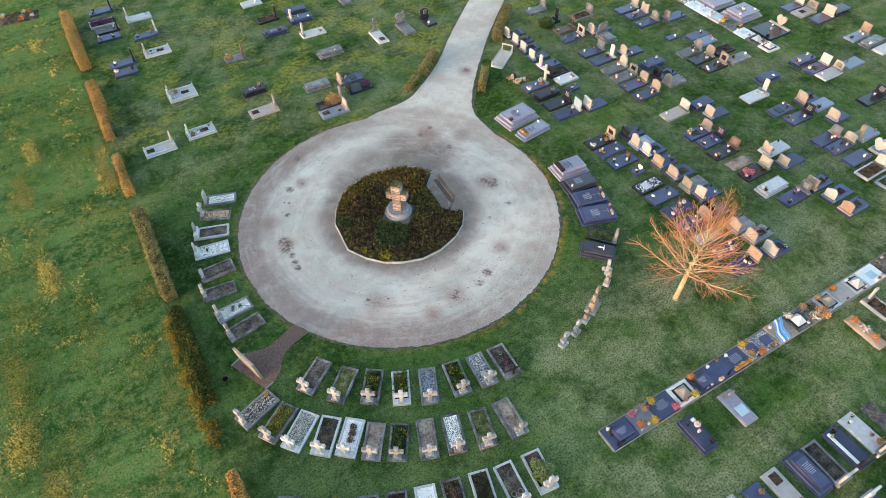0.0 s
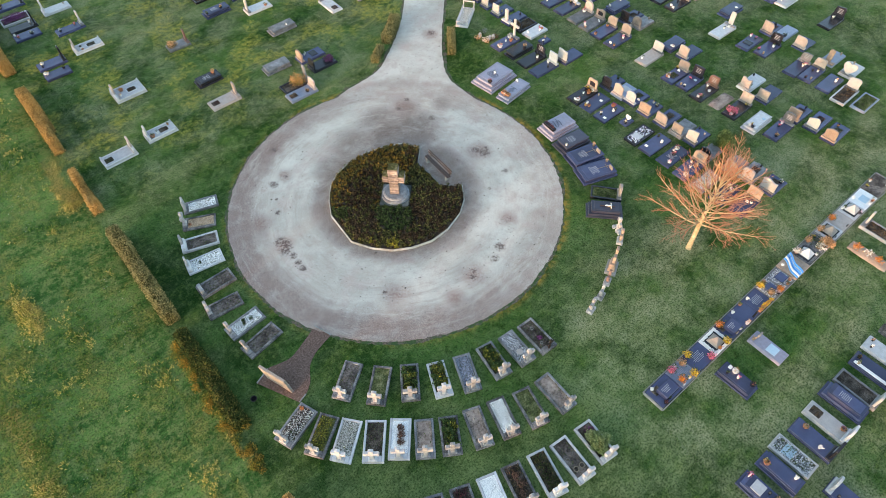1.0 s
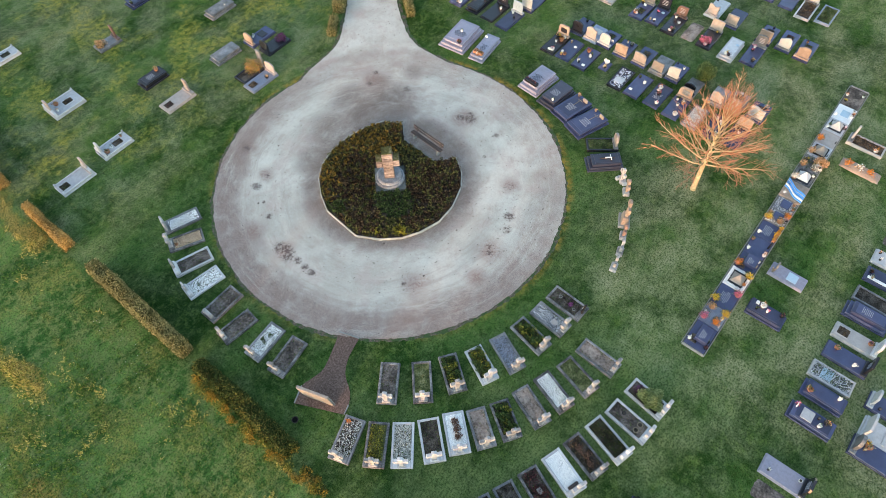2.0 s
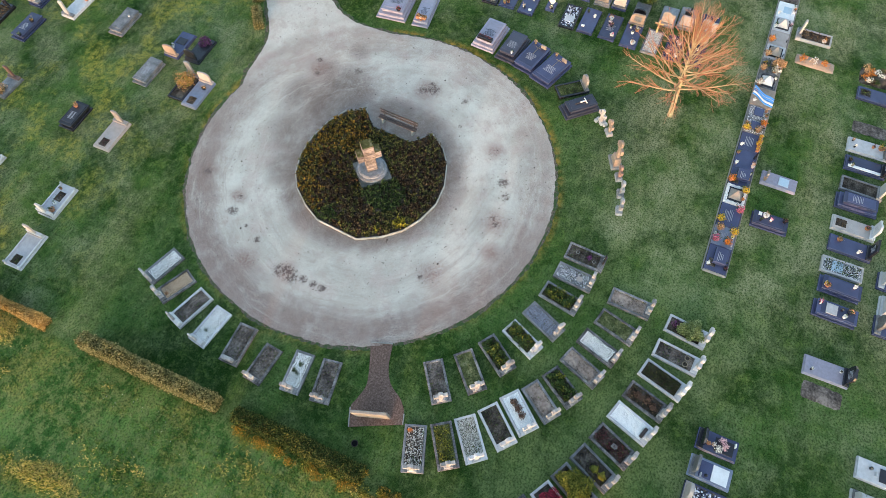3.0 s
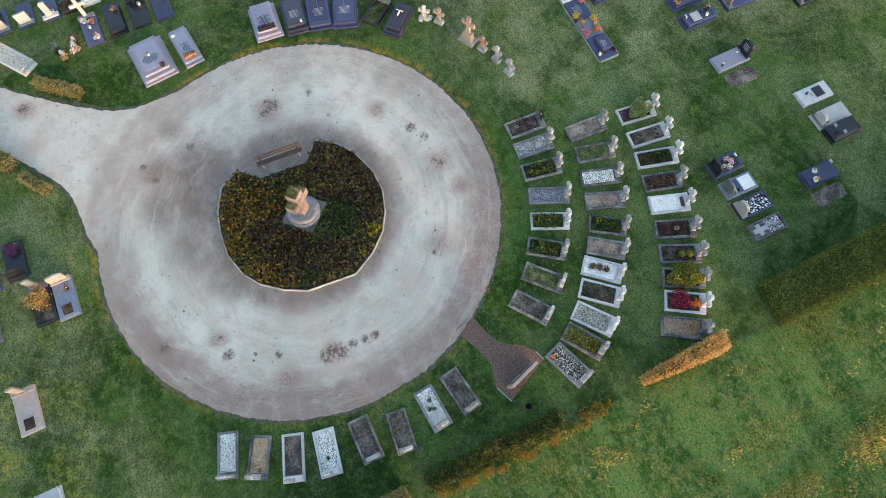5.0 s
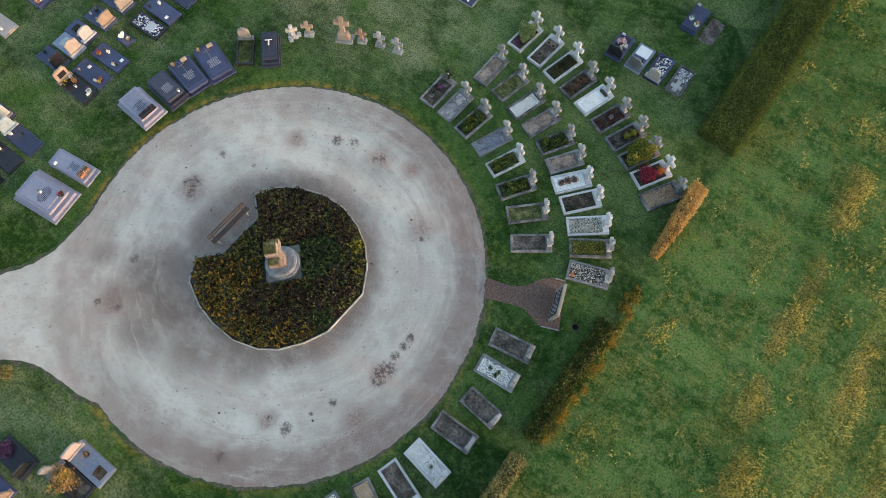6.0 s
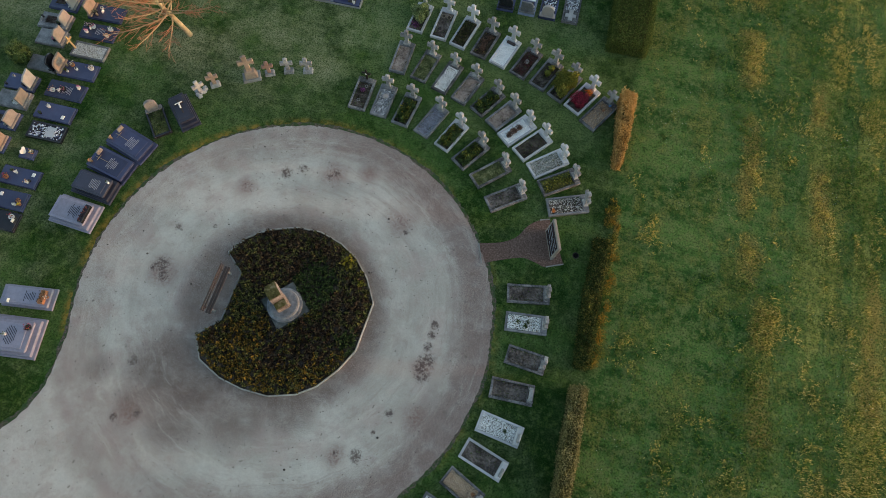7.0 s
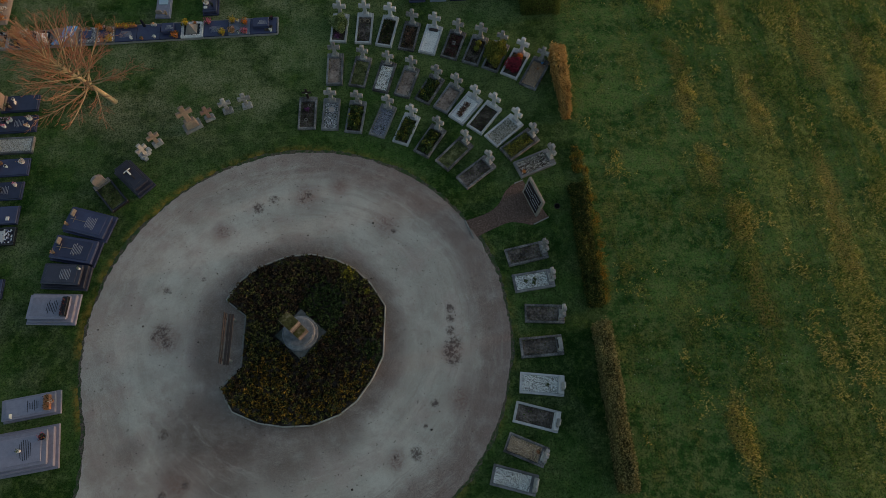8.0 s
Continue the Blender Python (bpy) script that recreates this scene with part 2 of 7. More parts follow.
    "f_dark": material("dark_red_leaves", shades((0.07, 0.025, 0.03), 0.4), 8, 0.7, 0, island=0.6),
    "stonecourse": material("pinkish_weathered_limestone", [(0.37, (0.085, 0.066, 0.062)), (0.5, (0.19, 0.15, 0.14)), (0.62, (0.31, 0.26, 0.245))], 6, 0.85, 0.5, patch=0.28),
    "mosscap": material("lichen_stained_stone", [(0.38, (0.035, 0.035, 0.013)), (0.5, (0.095, 0.088, 0.036)), (0.64, (0.22, 0.19, 0.13))], 7, 0.95, 0.6),
    "slabstone": material("grimy_bluestone_slab", [(0.37, (0.03, 0.04, 0.034)), (0.5, (0.075, 0.085, 0.085)), (0.63, (0.15, 0.16, 0.165))], 4, 0.8, 0.4),
    "bluestone": material("weathered_bluestone", [(0.37, (0.09, 0.1, 0.115)), (0.5, (0.18, 0.195, 0.225)), (0.63, (0.29, 0.31, 0.345))], 5, 0.6, 0.3),
}

CX, CY, RAD = 11.24, 24.93, 9.88  # the turning circle


LAWN_DARK, LAWN_LIGHT = (0.01, 0.042, 0.008), (0.05, 0.116, 0.029)
MEADOW_DARK, MEADOW_LIGHT = (0.034, 0.115, 0.027), (0.12, 0.235, 0.066)


def mathnode(nt, op, a, b=None, c=None):
    n = nt.nodes.new("ShaderNodeMath")
    n.operation = op
    for i, v in enumerate((a, b, c)):
        if v is None:
            continue
        if isinstance(v, (int, float)):
            n.inputs[i].default_value = v
        else:
            nt.links.new(v, n.inputs[i])
    return n.outputs[0]


def mixcolour(nt, fac, a, b):
    n = nt.nodes.new("ShaderNodeMix")
    n.data_type = "RGBA"
    for sock, v in ((n.inputs["Factor"], fac), (n.inputs["A"], a), (n.inputs["B"], b)):
        if isinstance(v, tuple):
            sock.default_value = (*v, 1)
        elif isinstance(v, (int, float)):
            sock.default_value = v
        else:
            nt.links.new(v, sock)
    return n.outputs["Result"]


def noisenode(nt, pos, scale, detail=4, rough=0.6, stretch=None):
    n = nt.nodes.new("ShaderNodeTexNoise")
    n.inputs["Scale"].default_value = scale
    n.inputs["Detail"].default_value = detail
    n.inputs["Roughness"].default_value = rough
    if stretch:
        mp = nt.nodes.new("ShaderNodeMapping")
        mp.inputs["Scale"].default_value = stretch
        nt.links.new(pos, mp.inputs["Vector"])
        pos = mp.outputs[0]
    nt.links.new(pos, n.inputs["Vector"])
    return n.outputs["Fac"]


def span(nt, v, lo, hi, to_lo=0.0, to_hi=1.0):
    n = nt.nodes.new("ShaderNodeMapRange")
    n.interpolation_type = "SMOOTHSTEP"
    for k, val in (("From Min", lo), ("From Max", hi), ("To Min", to_lo), ("To Max", to_hi)):
        n.inputs[k].default_value = val
    nt.links.new(v, n.inputs["Value"])
    return n.outputs[0]


def blank(name):
    m = bpy.data.materials.new(name)
    m.use_nodes = True
    nt = m.node_tree
    return m, nt, nt.nodes["Principled BSDF"], nt.nodes.new("ShaderNodeNewGeometry").outputs["Position"]


def bump_into(nt, b, height, strength, distance):
    n = nt.nodes.new("ShaderNodeBump")
    n.inputs["Strength"].default_value, n.inputs["Distance"].default_value = strength, distance
    nt.links.new(height, n.inputs["Height"])
    nt.links.new(n.outputs[0], b.inputs["Normal"])


MOWN = [(-9.5, 0.5, -2.0, 2.0), (-9.3, 0.6, 4.0, 7.4), (-9.6, 0.45, 9.6, 14.6), (-9.9, 0.55, 16.4, 18.6), (-10.7, 0.5, 19.4, 21.6), (-10.9, 0.45, 22.8, 26.4), (-3.35, 0.22, 16.4, 18.4), (-13.1, 0.5, 6.6, 9.0), (-13.2, 0.5, 11.5, 15.5),
        (-15.8, 0.5, 17.0, 24.0), (-17.2, 0.6, 7.0, 12.5), (-20.2, 0.6, 9.0, 15.0), (-8.9, 0.5, 37.5, 41.0), (-7.8, 0.4, 42.0, 44.5), (-8.3, 0.4, 29.0, 32.0), (-3.9, 0.5, 36.5, 41.5)]


def grass_material():
    m, nt, b, pos = blank("mown_grass")
    sep = nt.nodes.new("ShaderNodeSeparateXYZ")
    nt.links.new(pos, sep.inputs[0])
    X, Y = sep.outputs["X"], sep.outputs["Y"]
    fibre = noisenode(nt, pos, 11, 5, 0.75)
    blades = noisenode(nt, pos, 30, 4, 0.8)
    tuft = noisenode(nt, pos, 3.2, 6, 0.75)
    wide = noisenode(nt, pos, 0.2, 4, 0.6)
    straw = noisenode(nt, pos, 0.55, 6, 0.62)
    broad = noisenode(nt, pos, 0.11, 3)
    outer = span(nt, X, -3.6, -2.9, 1.0, 0.0)
    inner = mathnode(nt, "SUBTRACT", 1.0, outer)
    # lawn: deep green, lighter and darker in soft drifts
    green = mixcolour(nt, span(nt, wide, 0.4, 0.6), LAWN_DARK, LAWN_LIGHT)
    mottle = noisenode(nt, pos, 1.5, 7, 0.78)
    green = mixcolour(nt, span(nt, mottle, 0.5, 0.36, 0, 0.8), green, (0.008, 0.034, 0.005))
    green = mixcolour(nt, span(nt, mottle, 0.5, 0.64, 0, 0.75), green, (0.09, 0.15, 0.036))
    green = mixcolour(nt, span(nt, tuft, 0.5, 0.64, 0, 0.6), green, (0.11, 0.165, 0.06))
    # meadow: bluer green, tussock shadows painted as dark bands running away from the hedge
    field = mixcolour(nt, span(nt, noisenode(nt, pos, 1.0, 4, 0.6, (0.1, 0.55, 1.0)), 0.42, 0.58), MEADOW_DARK, MEADOW_LIGHT)
    field = mixcolour(nt, span(nt, mottle, 0.46, 0.6, 0, 0.85), field, (0.16, 0.215, 0.08))
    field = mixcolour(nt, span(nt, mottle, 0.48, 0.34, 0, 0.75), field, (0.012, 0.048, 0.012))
    field = mixcolour(nt, span(nt, tuft, 0.48, 0.62, 0, 0.7), field, (0.2, 0.25, 0.1))
    green = mixcolour(nt, outer, green, field)
    # thin, strawy patches inside the cemetery, most of them on the open lawn away from the circle
    open_lawn = mathnode(nt, "MAXIMUM", mathnode(nt, "MULTIPLY", span(nt, X, 9.0, 13.0), span(nt, Y, 15.5, 11.5)), mathnode(nt, "MAXIMUM", span(nt, X, 21.0, 24.0, 0.0, 0.7), span(nt, Y, 33.0, 36.0, 0.0, 0.65)))
    open_lawn = mathnode(nt, "MAXIMUM", open_lawn, span(nt, Y, 7.5, 5.5, 0.0, 0.35))
    thin = mathnode(nt, "MULTIPLY", mathnode(nt, "MULTIPLY", span(nt, Y, 16.0, 11.0), span(nt, Y, 3.0, 7.5, 0.1, 1.0)), span(nt, X, 19.0, 13.5, 0.15, 1.0))
    dry = span(nt, mathnode(nt, "MULTIPLY_ADD", broad, 0.45, mathnode(nt, "MULTIPLY_ADD", thin, 0.05, mathnode(nt, "MULTIPLY", straw, 0.55))), 0.4, 0.64)
    green = mixcolour(nt, mathnode(nt, "MULTIPLY", mathnode(nt, "MULTIPLY", thin, inner), span(nt, straw, 0.4, 0.58, 0.05, 0.6)), green, (0.12, 0.19, 0.058))
    dry = mathnode(nt, "MULTIPLY", mathnode(nt, "MULTIPLY", dry, inner), mathnode(nt, "MULTIPLY_ADD", open_lawn, 0.75, 0.25))
    dry = mathnode(nt, "MULTIPLY", dry, mathnode(nt, "MULTIPLY_ADD", span(nt, mathnode(nt, "MULTIPLY_ADD", tuft, 0.5, mathnode(nt, "MULTIPLY", fibre, 0.5)), 0.38, 0.62), 0.7, 0.3))
    green = mixcolour(nt, dry, green, (0.3, 0.305, 0.19))
    mossy = mathnode(nt, "MULTIPLY", mathnode(nt, "MULTIPLY", span(nt, noisenode(nt, pos, 0.3, 4, 0.7), 0.47, 0.62), inner), span(nt, tuft, 0.4, 0.6, 0.1, 0.85))
    mossy = mathnode(nt, "MULTIPLY", mossy, span(nt, Y, 34.0, 41.0, 0.08, 1.0))
    green = mixcolour(nt, mossy, green, (0.3, 0.28, 0.06))
    # yellow clumps in the meadow: low sun on raised grass, put into the colour
    clump = mathnode(nt, "MULTIPLY", span(nt, noisenode(nt, pos, 0.6, 7, 0.7, (1.0, 0.55, 1.0)), 0.48, 0.6), span(nt, tuft, 0.38, 0.56, 0.1, 1.0))
    clump = mathnode(nt, "MULTIPLY", clump, span(nt, fibre, 0.36, 0.54, 0.35, 1.0))
    rows = span(nt, noisenode(nt, pos, 1.0, 3, 0.5, (0.8, 0.1, 1.0)), 0.44, 0.56, 0.12, 1.0)
    far = mathnode(nt, "MULTIPLY", mathnode(nt, "MULTIPLY", rows, span(nt, X, -10.5, -14.0)), span(nt, tuft, 0.36, 0.54, 0.25, 1.0))
    coarse = mathnode(nt, "MULTIPLY", mathnode(nt, "MULTIPLY", clump, outer), span(nt, X, -6.5, -12.5, 0.5, 1.0))
    coarse = mathnode(nt, "MAXIMUM", coarse, mathnode(nt, "MULTIPLY", far, 0.9))
    green = mixcolour(nt, mathnode(nt, "MULTIPLY", coarse, 0.64), green, (0.55, 0.49, 0.13))
    # old mowing strips of dead grass, the grazing sun added to their gold
    strip = None
    for sx, half, y0, y1 in MOWN:
        sway = mathnode(nt, "MULTIPLY_ADD", straw, 2.2, mathnode(nt, "SUBTRACT", X, sx + 1.1))
        across = span(nt, mathnode(nt, "MULTIPLY_ADD", tuft, 1.6, mathnode(nt, "ABSOLUTE", sway)), 0.8 + half * 1.5, 0.8 + half * 0.05)
        along = span(nt, mathnode(nt, "MULTIPLY_ADD", straw, 3.0, mathnode(nt, "ABSOLUTE", mathnode(nt, "SUBTRACT", Y, (y0 + y1) / 2))), (y1 - y0) / 2 + 2.1, (y1 - y0) / 2 + 0.9)
        piece = mathnode(nt, "MULTIPLY", across, along)
        strip = piece if strip is None else mathnode(nt, "MAXIMUM", strip, piece)
    strip = mathnode(nt, "MULTIPLY", strip, span(nt, fibre, 0.36, 0.58, 0.15, 1.0))
    green = mixcolour(nt, mathnode(nt, "MULTIPLY", strip, 0.8), green, (0.66, 0.44, 0.14))
    # shade in the gaps between the blades, put into the colour
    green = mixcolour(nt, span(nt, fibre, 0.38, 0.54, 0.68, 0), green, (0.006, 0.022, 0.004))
    green = mixcolour(nt, span(nt, blades, 0.5, 0.64, 0, 0.35), green, (0.15, 0.23, 0.08))
    # ochre moss on the verge of the turning circle
    ex = mathnode(nt, "SUBTRACT", X, CX)
    ey = mathnode(nt, "SUBTRACT", Y, CY)
    r = mathnode(nt, "SQRT", mathnode(nt, "ADD", mathnode(nt, "MULTIPLY", ex, ex), mathnode(nt, "MULTIPLY", ey, ey)))
    verge = mathnode(nt, "MULTIPLY", mathnode(nt, "MULTIPLY", span(nt, r, 10.5, 9.9), span(nt, X, 7.0, 14.0, 0.25, 1.0)), mathnode(nt, "MULTIPLY", span(nt, tuft, 0.4, 0.58, 0.2, 0.95), span(nt, noisenode(nt, pos, 0.4, 3), 0.42, 0.56)))
    green = mixcolour(nt, verge, green, (0.34, 0.2, 0.045))
    nt.links.new(green, b.inputs["Base Color"])
    b.inputs["Roughness"].default_value = 0.95
    b.inputs["Specular IOR Level"].default_value = 0.03
    h = mathnode(nt, "MULTIPLY_ADD", tuft, 1.4, mathnode(nt, "MULTIPLY_ADD", blades, 0.35, mathnode(nt, "MULTIPLY", fibre, 0.8)))
    h = mathnode(nt, "MULTIPLY_ADD", coarse, 3.0, h)
    h = mathnode(nt, "MULTIPLY_ADD", mathnode(nt, "MULTIPLY", mottle, outer), 3.0, h)
    h = mathnode(nt, "MULTIPLY_ADD", strip, 3.0, h)
    h = mathnode(nt, "MULTIPLY_ADD", mathnode(nt, "MULTIPLY", tuft, outer), 1.5, h)
    bump_into(nt, b, h, 0.8, 0.08)
    return m


def gravel_material():
    m, nt, b, pos = blank("compacted_pale_gravel")
    sep = nt.nodes.new("ShaderNodeSeparateXYZ")
    nt.links.new(pos, sep.inputs[0])

    def distance(x, y, sx=1.0, sy=1.0):
        ex = mathnode(nt, "MULTIPLY", mathnode(nt, "SUBTRACT", sep.outputs["X"], x), sx)
        ey = mathnode(nt, "MULTIPLY", mathnode(nt, "SUBTRACT", sep.outputs["Y"], y), sy)
        return mathnode(nt, "SQRT", mathnode(nt, "ADD", mathnode(nt, "MULTIPLY", ex, ex), mathnode(nt, "MULTIPLY", ey, ey)))

    r = distance(CX, CY)
    wob = noisenode(nt, pos, 0.35, 3)
    rw = mathnode(nt, "MULTIPLY_ADD", wob, 0.9, mathnode(nt, "SUBTRACT", r, 0.45))
    grain = noisenode(nt, pos, 34, 4, 0.8)
    fine = noisenode(nt, pos, 9, 5, 0.75)
    mid = noisenode(nt, pos, 1.1, 7, 0.7)
    wide = noisenode(nt, pos, 0.28, 4)
    col = mixcolour(nt, span(nt, wide, 0.4, 0.6), (0.46, 0.425, 0.388), (0.58, 0.555, 0.515))
    col = mixcolour(nt, span(nt, mid, 0.47, 0.66, 0, 0.55), col, (0.42, 0.34, 0.31))
    col = mixcolour(nt, span(nt, noisenode(nt, pos, 0.6, 5, 0.6), 0.5, 0.66, 0, 0.6), col, (0.48, 0.385, 0.36))
    col = mixcolour(nt, span(nt, mid, 0.46, 0.34, 0, 0.4), col, (0.56, 0.56, 0.525))
    # loose brown grit gathers along the rim, mostly on the grave side, and round the bed
    west = mathnode(nt, "SUBTRACT", 1.0, span(nt, sep.outputs["X"], 7.0, 17.0, 0.0, 0.6))
    rim = mathnode(nt, "MULTIPLY", mathnode(nt, "MULTIPLY", span(nt, rw, 7.4, 9.1), mathnode(nt, "SUBTRACT", 1.0, span(nt, r, 10.3, 11.0))), west)
    bed = mathnode(nt, "MULTIPLY", mathnode(nt, "SUBTRACT", 1.0, span(nt, rw, 4.3, 5.6)), 0.9)
    north = mathnode(nt, "MULTIPLY_ADD", wob, 1.6, distance(14.4, 28.6, 0.85, 1.0))
    bed = mathnode(nt, "MAXIMUM", bed, mathnode(nt, "SUBTRACT", 1.0, span(nt, north, 1.9, 4.6)))
    for px, py, near, far in ((11.9, 29.5, 1.6, 3.0), (14.4, 30.6, 1.2, 2.8), (16.4, 30.3, 0.9, 2.0), (9.7, 28.9, 1.4, 2.2), (18.6, 29.5, 0.7, 1.6)):
        bed = mathnode(nt, "MAXIMUM", bed, mathnode(nt, "MULTIPLY", span(nt, mathnode(nt, "MULTIPLY_ADD", mid, 1.4, distance(px, py)), far + 0.5, near), 0.8))
    edge = mathnode(nt, "MULTIPLY", mathnode(nt, "MAXIMUM", rim, bed), span(nt, mid, 0.25, 0.6, 0.6, 1.0))
    col = mixcolour(nt, mathnode(nt, "MULTIPLY", edge, 0.9), col, mixcolour(nt, bed, (0.265, 0.178, 0.16), (0.15, 0.1, 0.088)))
    # wheel tracks
    arc = nt.nodes.new("ShaderNodeCombineXYZ")
    turn = mathnode(nt, "ARCTAN2", mathnode(nt, "SUBTRACT", sep.outputs["Y"], CY), mathnode(nt, "SUBTRACT", sep.outputs["X"], CX))
    nt.links.new(mathnode(nt, "MULTIPLY", turn, 2.6), arc.inputs[0])
    nt.links.new(mathnode(nt, "MULTIPLY", rw, 1.5), arc.inputs[1])
    streak = noisenode(nt, arc.outputs[0], 1.0, 7, 0.72)
    col = mixcolour(nt, mathnode(nt, "MULTIPLY", span(nt, streak, 0.5, 0.68, 0, 0.45), mathnode(nt, "MULTIPLY", span(nt, r, 4.4, 5.6), span(nt, r, 10.5, 9.2))), col, (0.6, 0.57, 0.515))
    col = mixcolour(nt, mathnode(nt, "MULTIPLY", mathnode(nt, "SUBTRACT", 0.35, span(nt, streak, 0.3, 0.47, 0, 0.35)), mathnode(nt, "MULTIPLY", span(nt, r, 4.2, 5.0), span(nt, r, 10.5, 9.2))), col, (0.3, 0.235, 0.215))
    # fine ruts that follow the turn
    rut = nt.nodes.new("ShaderNodeCombineXYZ")
    nt.links.new(mathnode(nt, "MULTIPLY", turn, 1.1), rut.inputs[0])
    nt.links.new(mathnode(nt, "MULTIPLY", rw, 3.4), rut.inputs[1])
    ruts = noisenode(nt, rut.outputs[0], 1.0, 4, 0.65)
    ring = mathnode(nt, "MULTIPLY", span(nt, r, 5.4, 6.4), span(nt, r, 10.4, 9.3))
    col = mixcolour(nt, mathnode(nt, "MULTIPLY", mathnode(nt, "MULTIPLY", span(nt, ruts, 0.54, 0.7, 0, 0.34), ring), west), col, (0.27, 0.19, 0.175))
    col = mixcolour(nt, mathnode(nt, "MULTIPLY", span(nt, ruts, 0.46, 0.3, 0, 0.3), ring), col, (0.62, 0.59, 0.53))
    # damp stains and smears of red-brown earth
    stain, smear = None, None
    for x, y, s in STAINS:
        d = mathnode(nt, "MULTIPLY_ADD", fine, -s * 2.6, distance(x, y))
        d = mathnode(nt, "MULTIPLY_ADD", mid, -s * 2.2, d)
        v = span(nt, d, -s * 0.8, -s * 1.9)
        stain = v if stain is None else mathnode(nt, "MAXIMUM", stain, v)
    for x, y, s in SMEARS:
        v = span(nt, mathnode(nt, "MULTIPLY_ADD", mid, s * 2.4, distance(x, y)), s * 2.9, s * 1.1)
        smear = v if smear is None else mathnode(nt, "MAXIMUM", smear, v)
    col = mixcolour(nt, mathnode(nt, "MULTIPLY", smear, span(nt, fine, 0.36, 0.6, 0.4, 0.9)), col, (0.24, 0.14, 0.125))
    col = mixcolour(nt, mathnode(nt, "MULTIPLY", stain, span(nt, noisenode(nt, pos, 4.5, 5, 0.75), 0.4, 0.56, 0.25, 0.9)), col, (0.105, 0.075, 0.072))
    pit = noisenode(nt, pos, 4.2, 2)
    col = mixcolour(nt, span(nt, pit, 0.68, 0.71, 0, 0.6), col, (0.14, 0.125, 0.115))
    col = mixcolour(nt, span(nt, fine, 0.42, 0.54, 0.12, 0), col, (0.24, 0.21, 0.195))
    col = mixcolour(nt, mathnode(nt, "MULTIPLY", span(nt, grain, 0.42, 0.54, 0.75, 0), mathnode(nt, "MULTIPLY_ADD", edge, 0.75, 0.22)), col, (0.12, 0.1, 0.095))
    col = mixcolour(nt, mathnode(nt, "MULTIPLY", span(nt, grain, 0.54, 0.64, 0, 0.55), edge), col, (0.55, 0.48, 0.45))
    nt.links.new(col, b.inputs["Base Color"])
    b.inputs["Roughness"].default_value = 0.95
    b.inputs["Specular IOR Level"].default_value = 0.2
    bump_into(nt, b, mathnode(nt, "MULTIPLY_ADD", mid, 0.6, grain), 0.5, 0.02)
    return m


STAINS = [(11.05, 17.75, 0.12), (10.75, 17.5, 0.14), (13.22, 18.09, 0.22), (12.5, 17.63, 0.2), (17.6, 24.1, 0.3), (17.28, 24.66, 0.22), (17.9, 24.35, 0.15), (4.13, 26.3, 0.3), (4.3, 25.95, 0.2), (3.95, 25.62, 0.24), (4.16, 25.03, 0.17),
          (4.14, 24.5, 0.15), (4.1, 23.98, 0.15), (6.07, 30.36, 0.26), (5.6, 29.3, 0.1), (5.13, 28.3, 0.15), (7.65, 33.0, 0.2), (6.97, 30.5, 0.1), (17.49, 22.09, 0.12), (15.78, 21.66, 0.1), (17.14, 28.77, 0.18), (6.54, 19.8, 0.1), (23.07, 36.1, 0.25), (16.05, 30.92, 0.14), (17.0, 31.3, 0.16)]
SMEARS = [(10.85, 17.6, 0.75), (6.9, 19.4, 0.8), (17.4, 24.4, 0.8), (4.15, 26.0, 0.6), (7.0, 30.6, 0.5), (7.7, 33.0, 0.5), (16.4, 31.0, 0.8), (9.2, 17.2, 0.5), (15.0, 19.3, 0.5), (23.0, 36.0, 0.6), (3.9, 28.3, 0.7)]
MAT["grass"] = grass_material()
MAT["gravel"] = gravel_material()


def verge_material():
    """Bare trodden earth with grass growing into it."""
    m, nt, b, pos = blank("trodden_verge")
    fine = noisenode(nt, pos, 14, 6, 0.8)
    mid = noisenode(nt, pos, 2.2, 6, 0.8)
    col = mixcolour(nt, span(nt, fine, 0.4, 0.6), (0.05, 0.04, 0.032), (0.17, 0.13, 0.105))
    col = mixcolour(nt, span(nt, mid, 0.44, 0.56, 0.0, 0.9), col, (0.022, 0.065, 0.014))
    nt.links.new(col, b.inputs["Base Color"])
    b.inputs["Roughness"].default_value = 0.95
    bump_into(nt, b, fine, 0.6, 0.03)
    return m


MAT["verge"] = verge_material()
MAT["chips"] = material("brown_gravel_chips", [(0.34, (0.075, 0.045, 0.038)), (0.5, (0.15, 0.095, 0.08)), (0.66, (0.25, 0.17, 0.145))], 30, 0.95, 0.8, large=13)


# ---- builders ----
def bm_box(bm, c, s, bevel=0.012, taper=1.0):
    """A box of size s about c, its top narrowed by taper, its edges rounded."""
    v = bmesh.ops.create_cube(bm, size=1.0)["verts"]
    for p in v:
        k = taper if p.co.z > 0 else 1.0
        p.co = Vector((c[0] + p.co.x * s[0] * k, c[1] + p.co.y * s[1] * k, c[2] + p.co.z * s[2]))
    if bevel:
        edges = list({e for p in v for e in p.link_edges})
        bmesh.ops.bevel(bm, geom=edges, offset=min(bevel, min(s) * 0.3), segments=1, affect="EDGES")


def bm_cyl(bm, c, r1, r2, h, n=12):
    bmesh.ops.create_cone(bm, cap_ends=True, segments=n, radius1=r1, radius2=r2, depth=h, matrix=Matrix.Translation((c[0], c[1], c[2] + h / 2)))


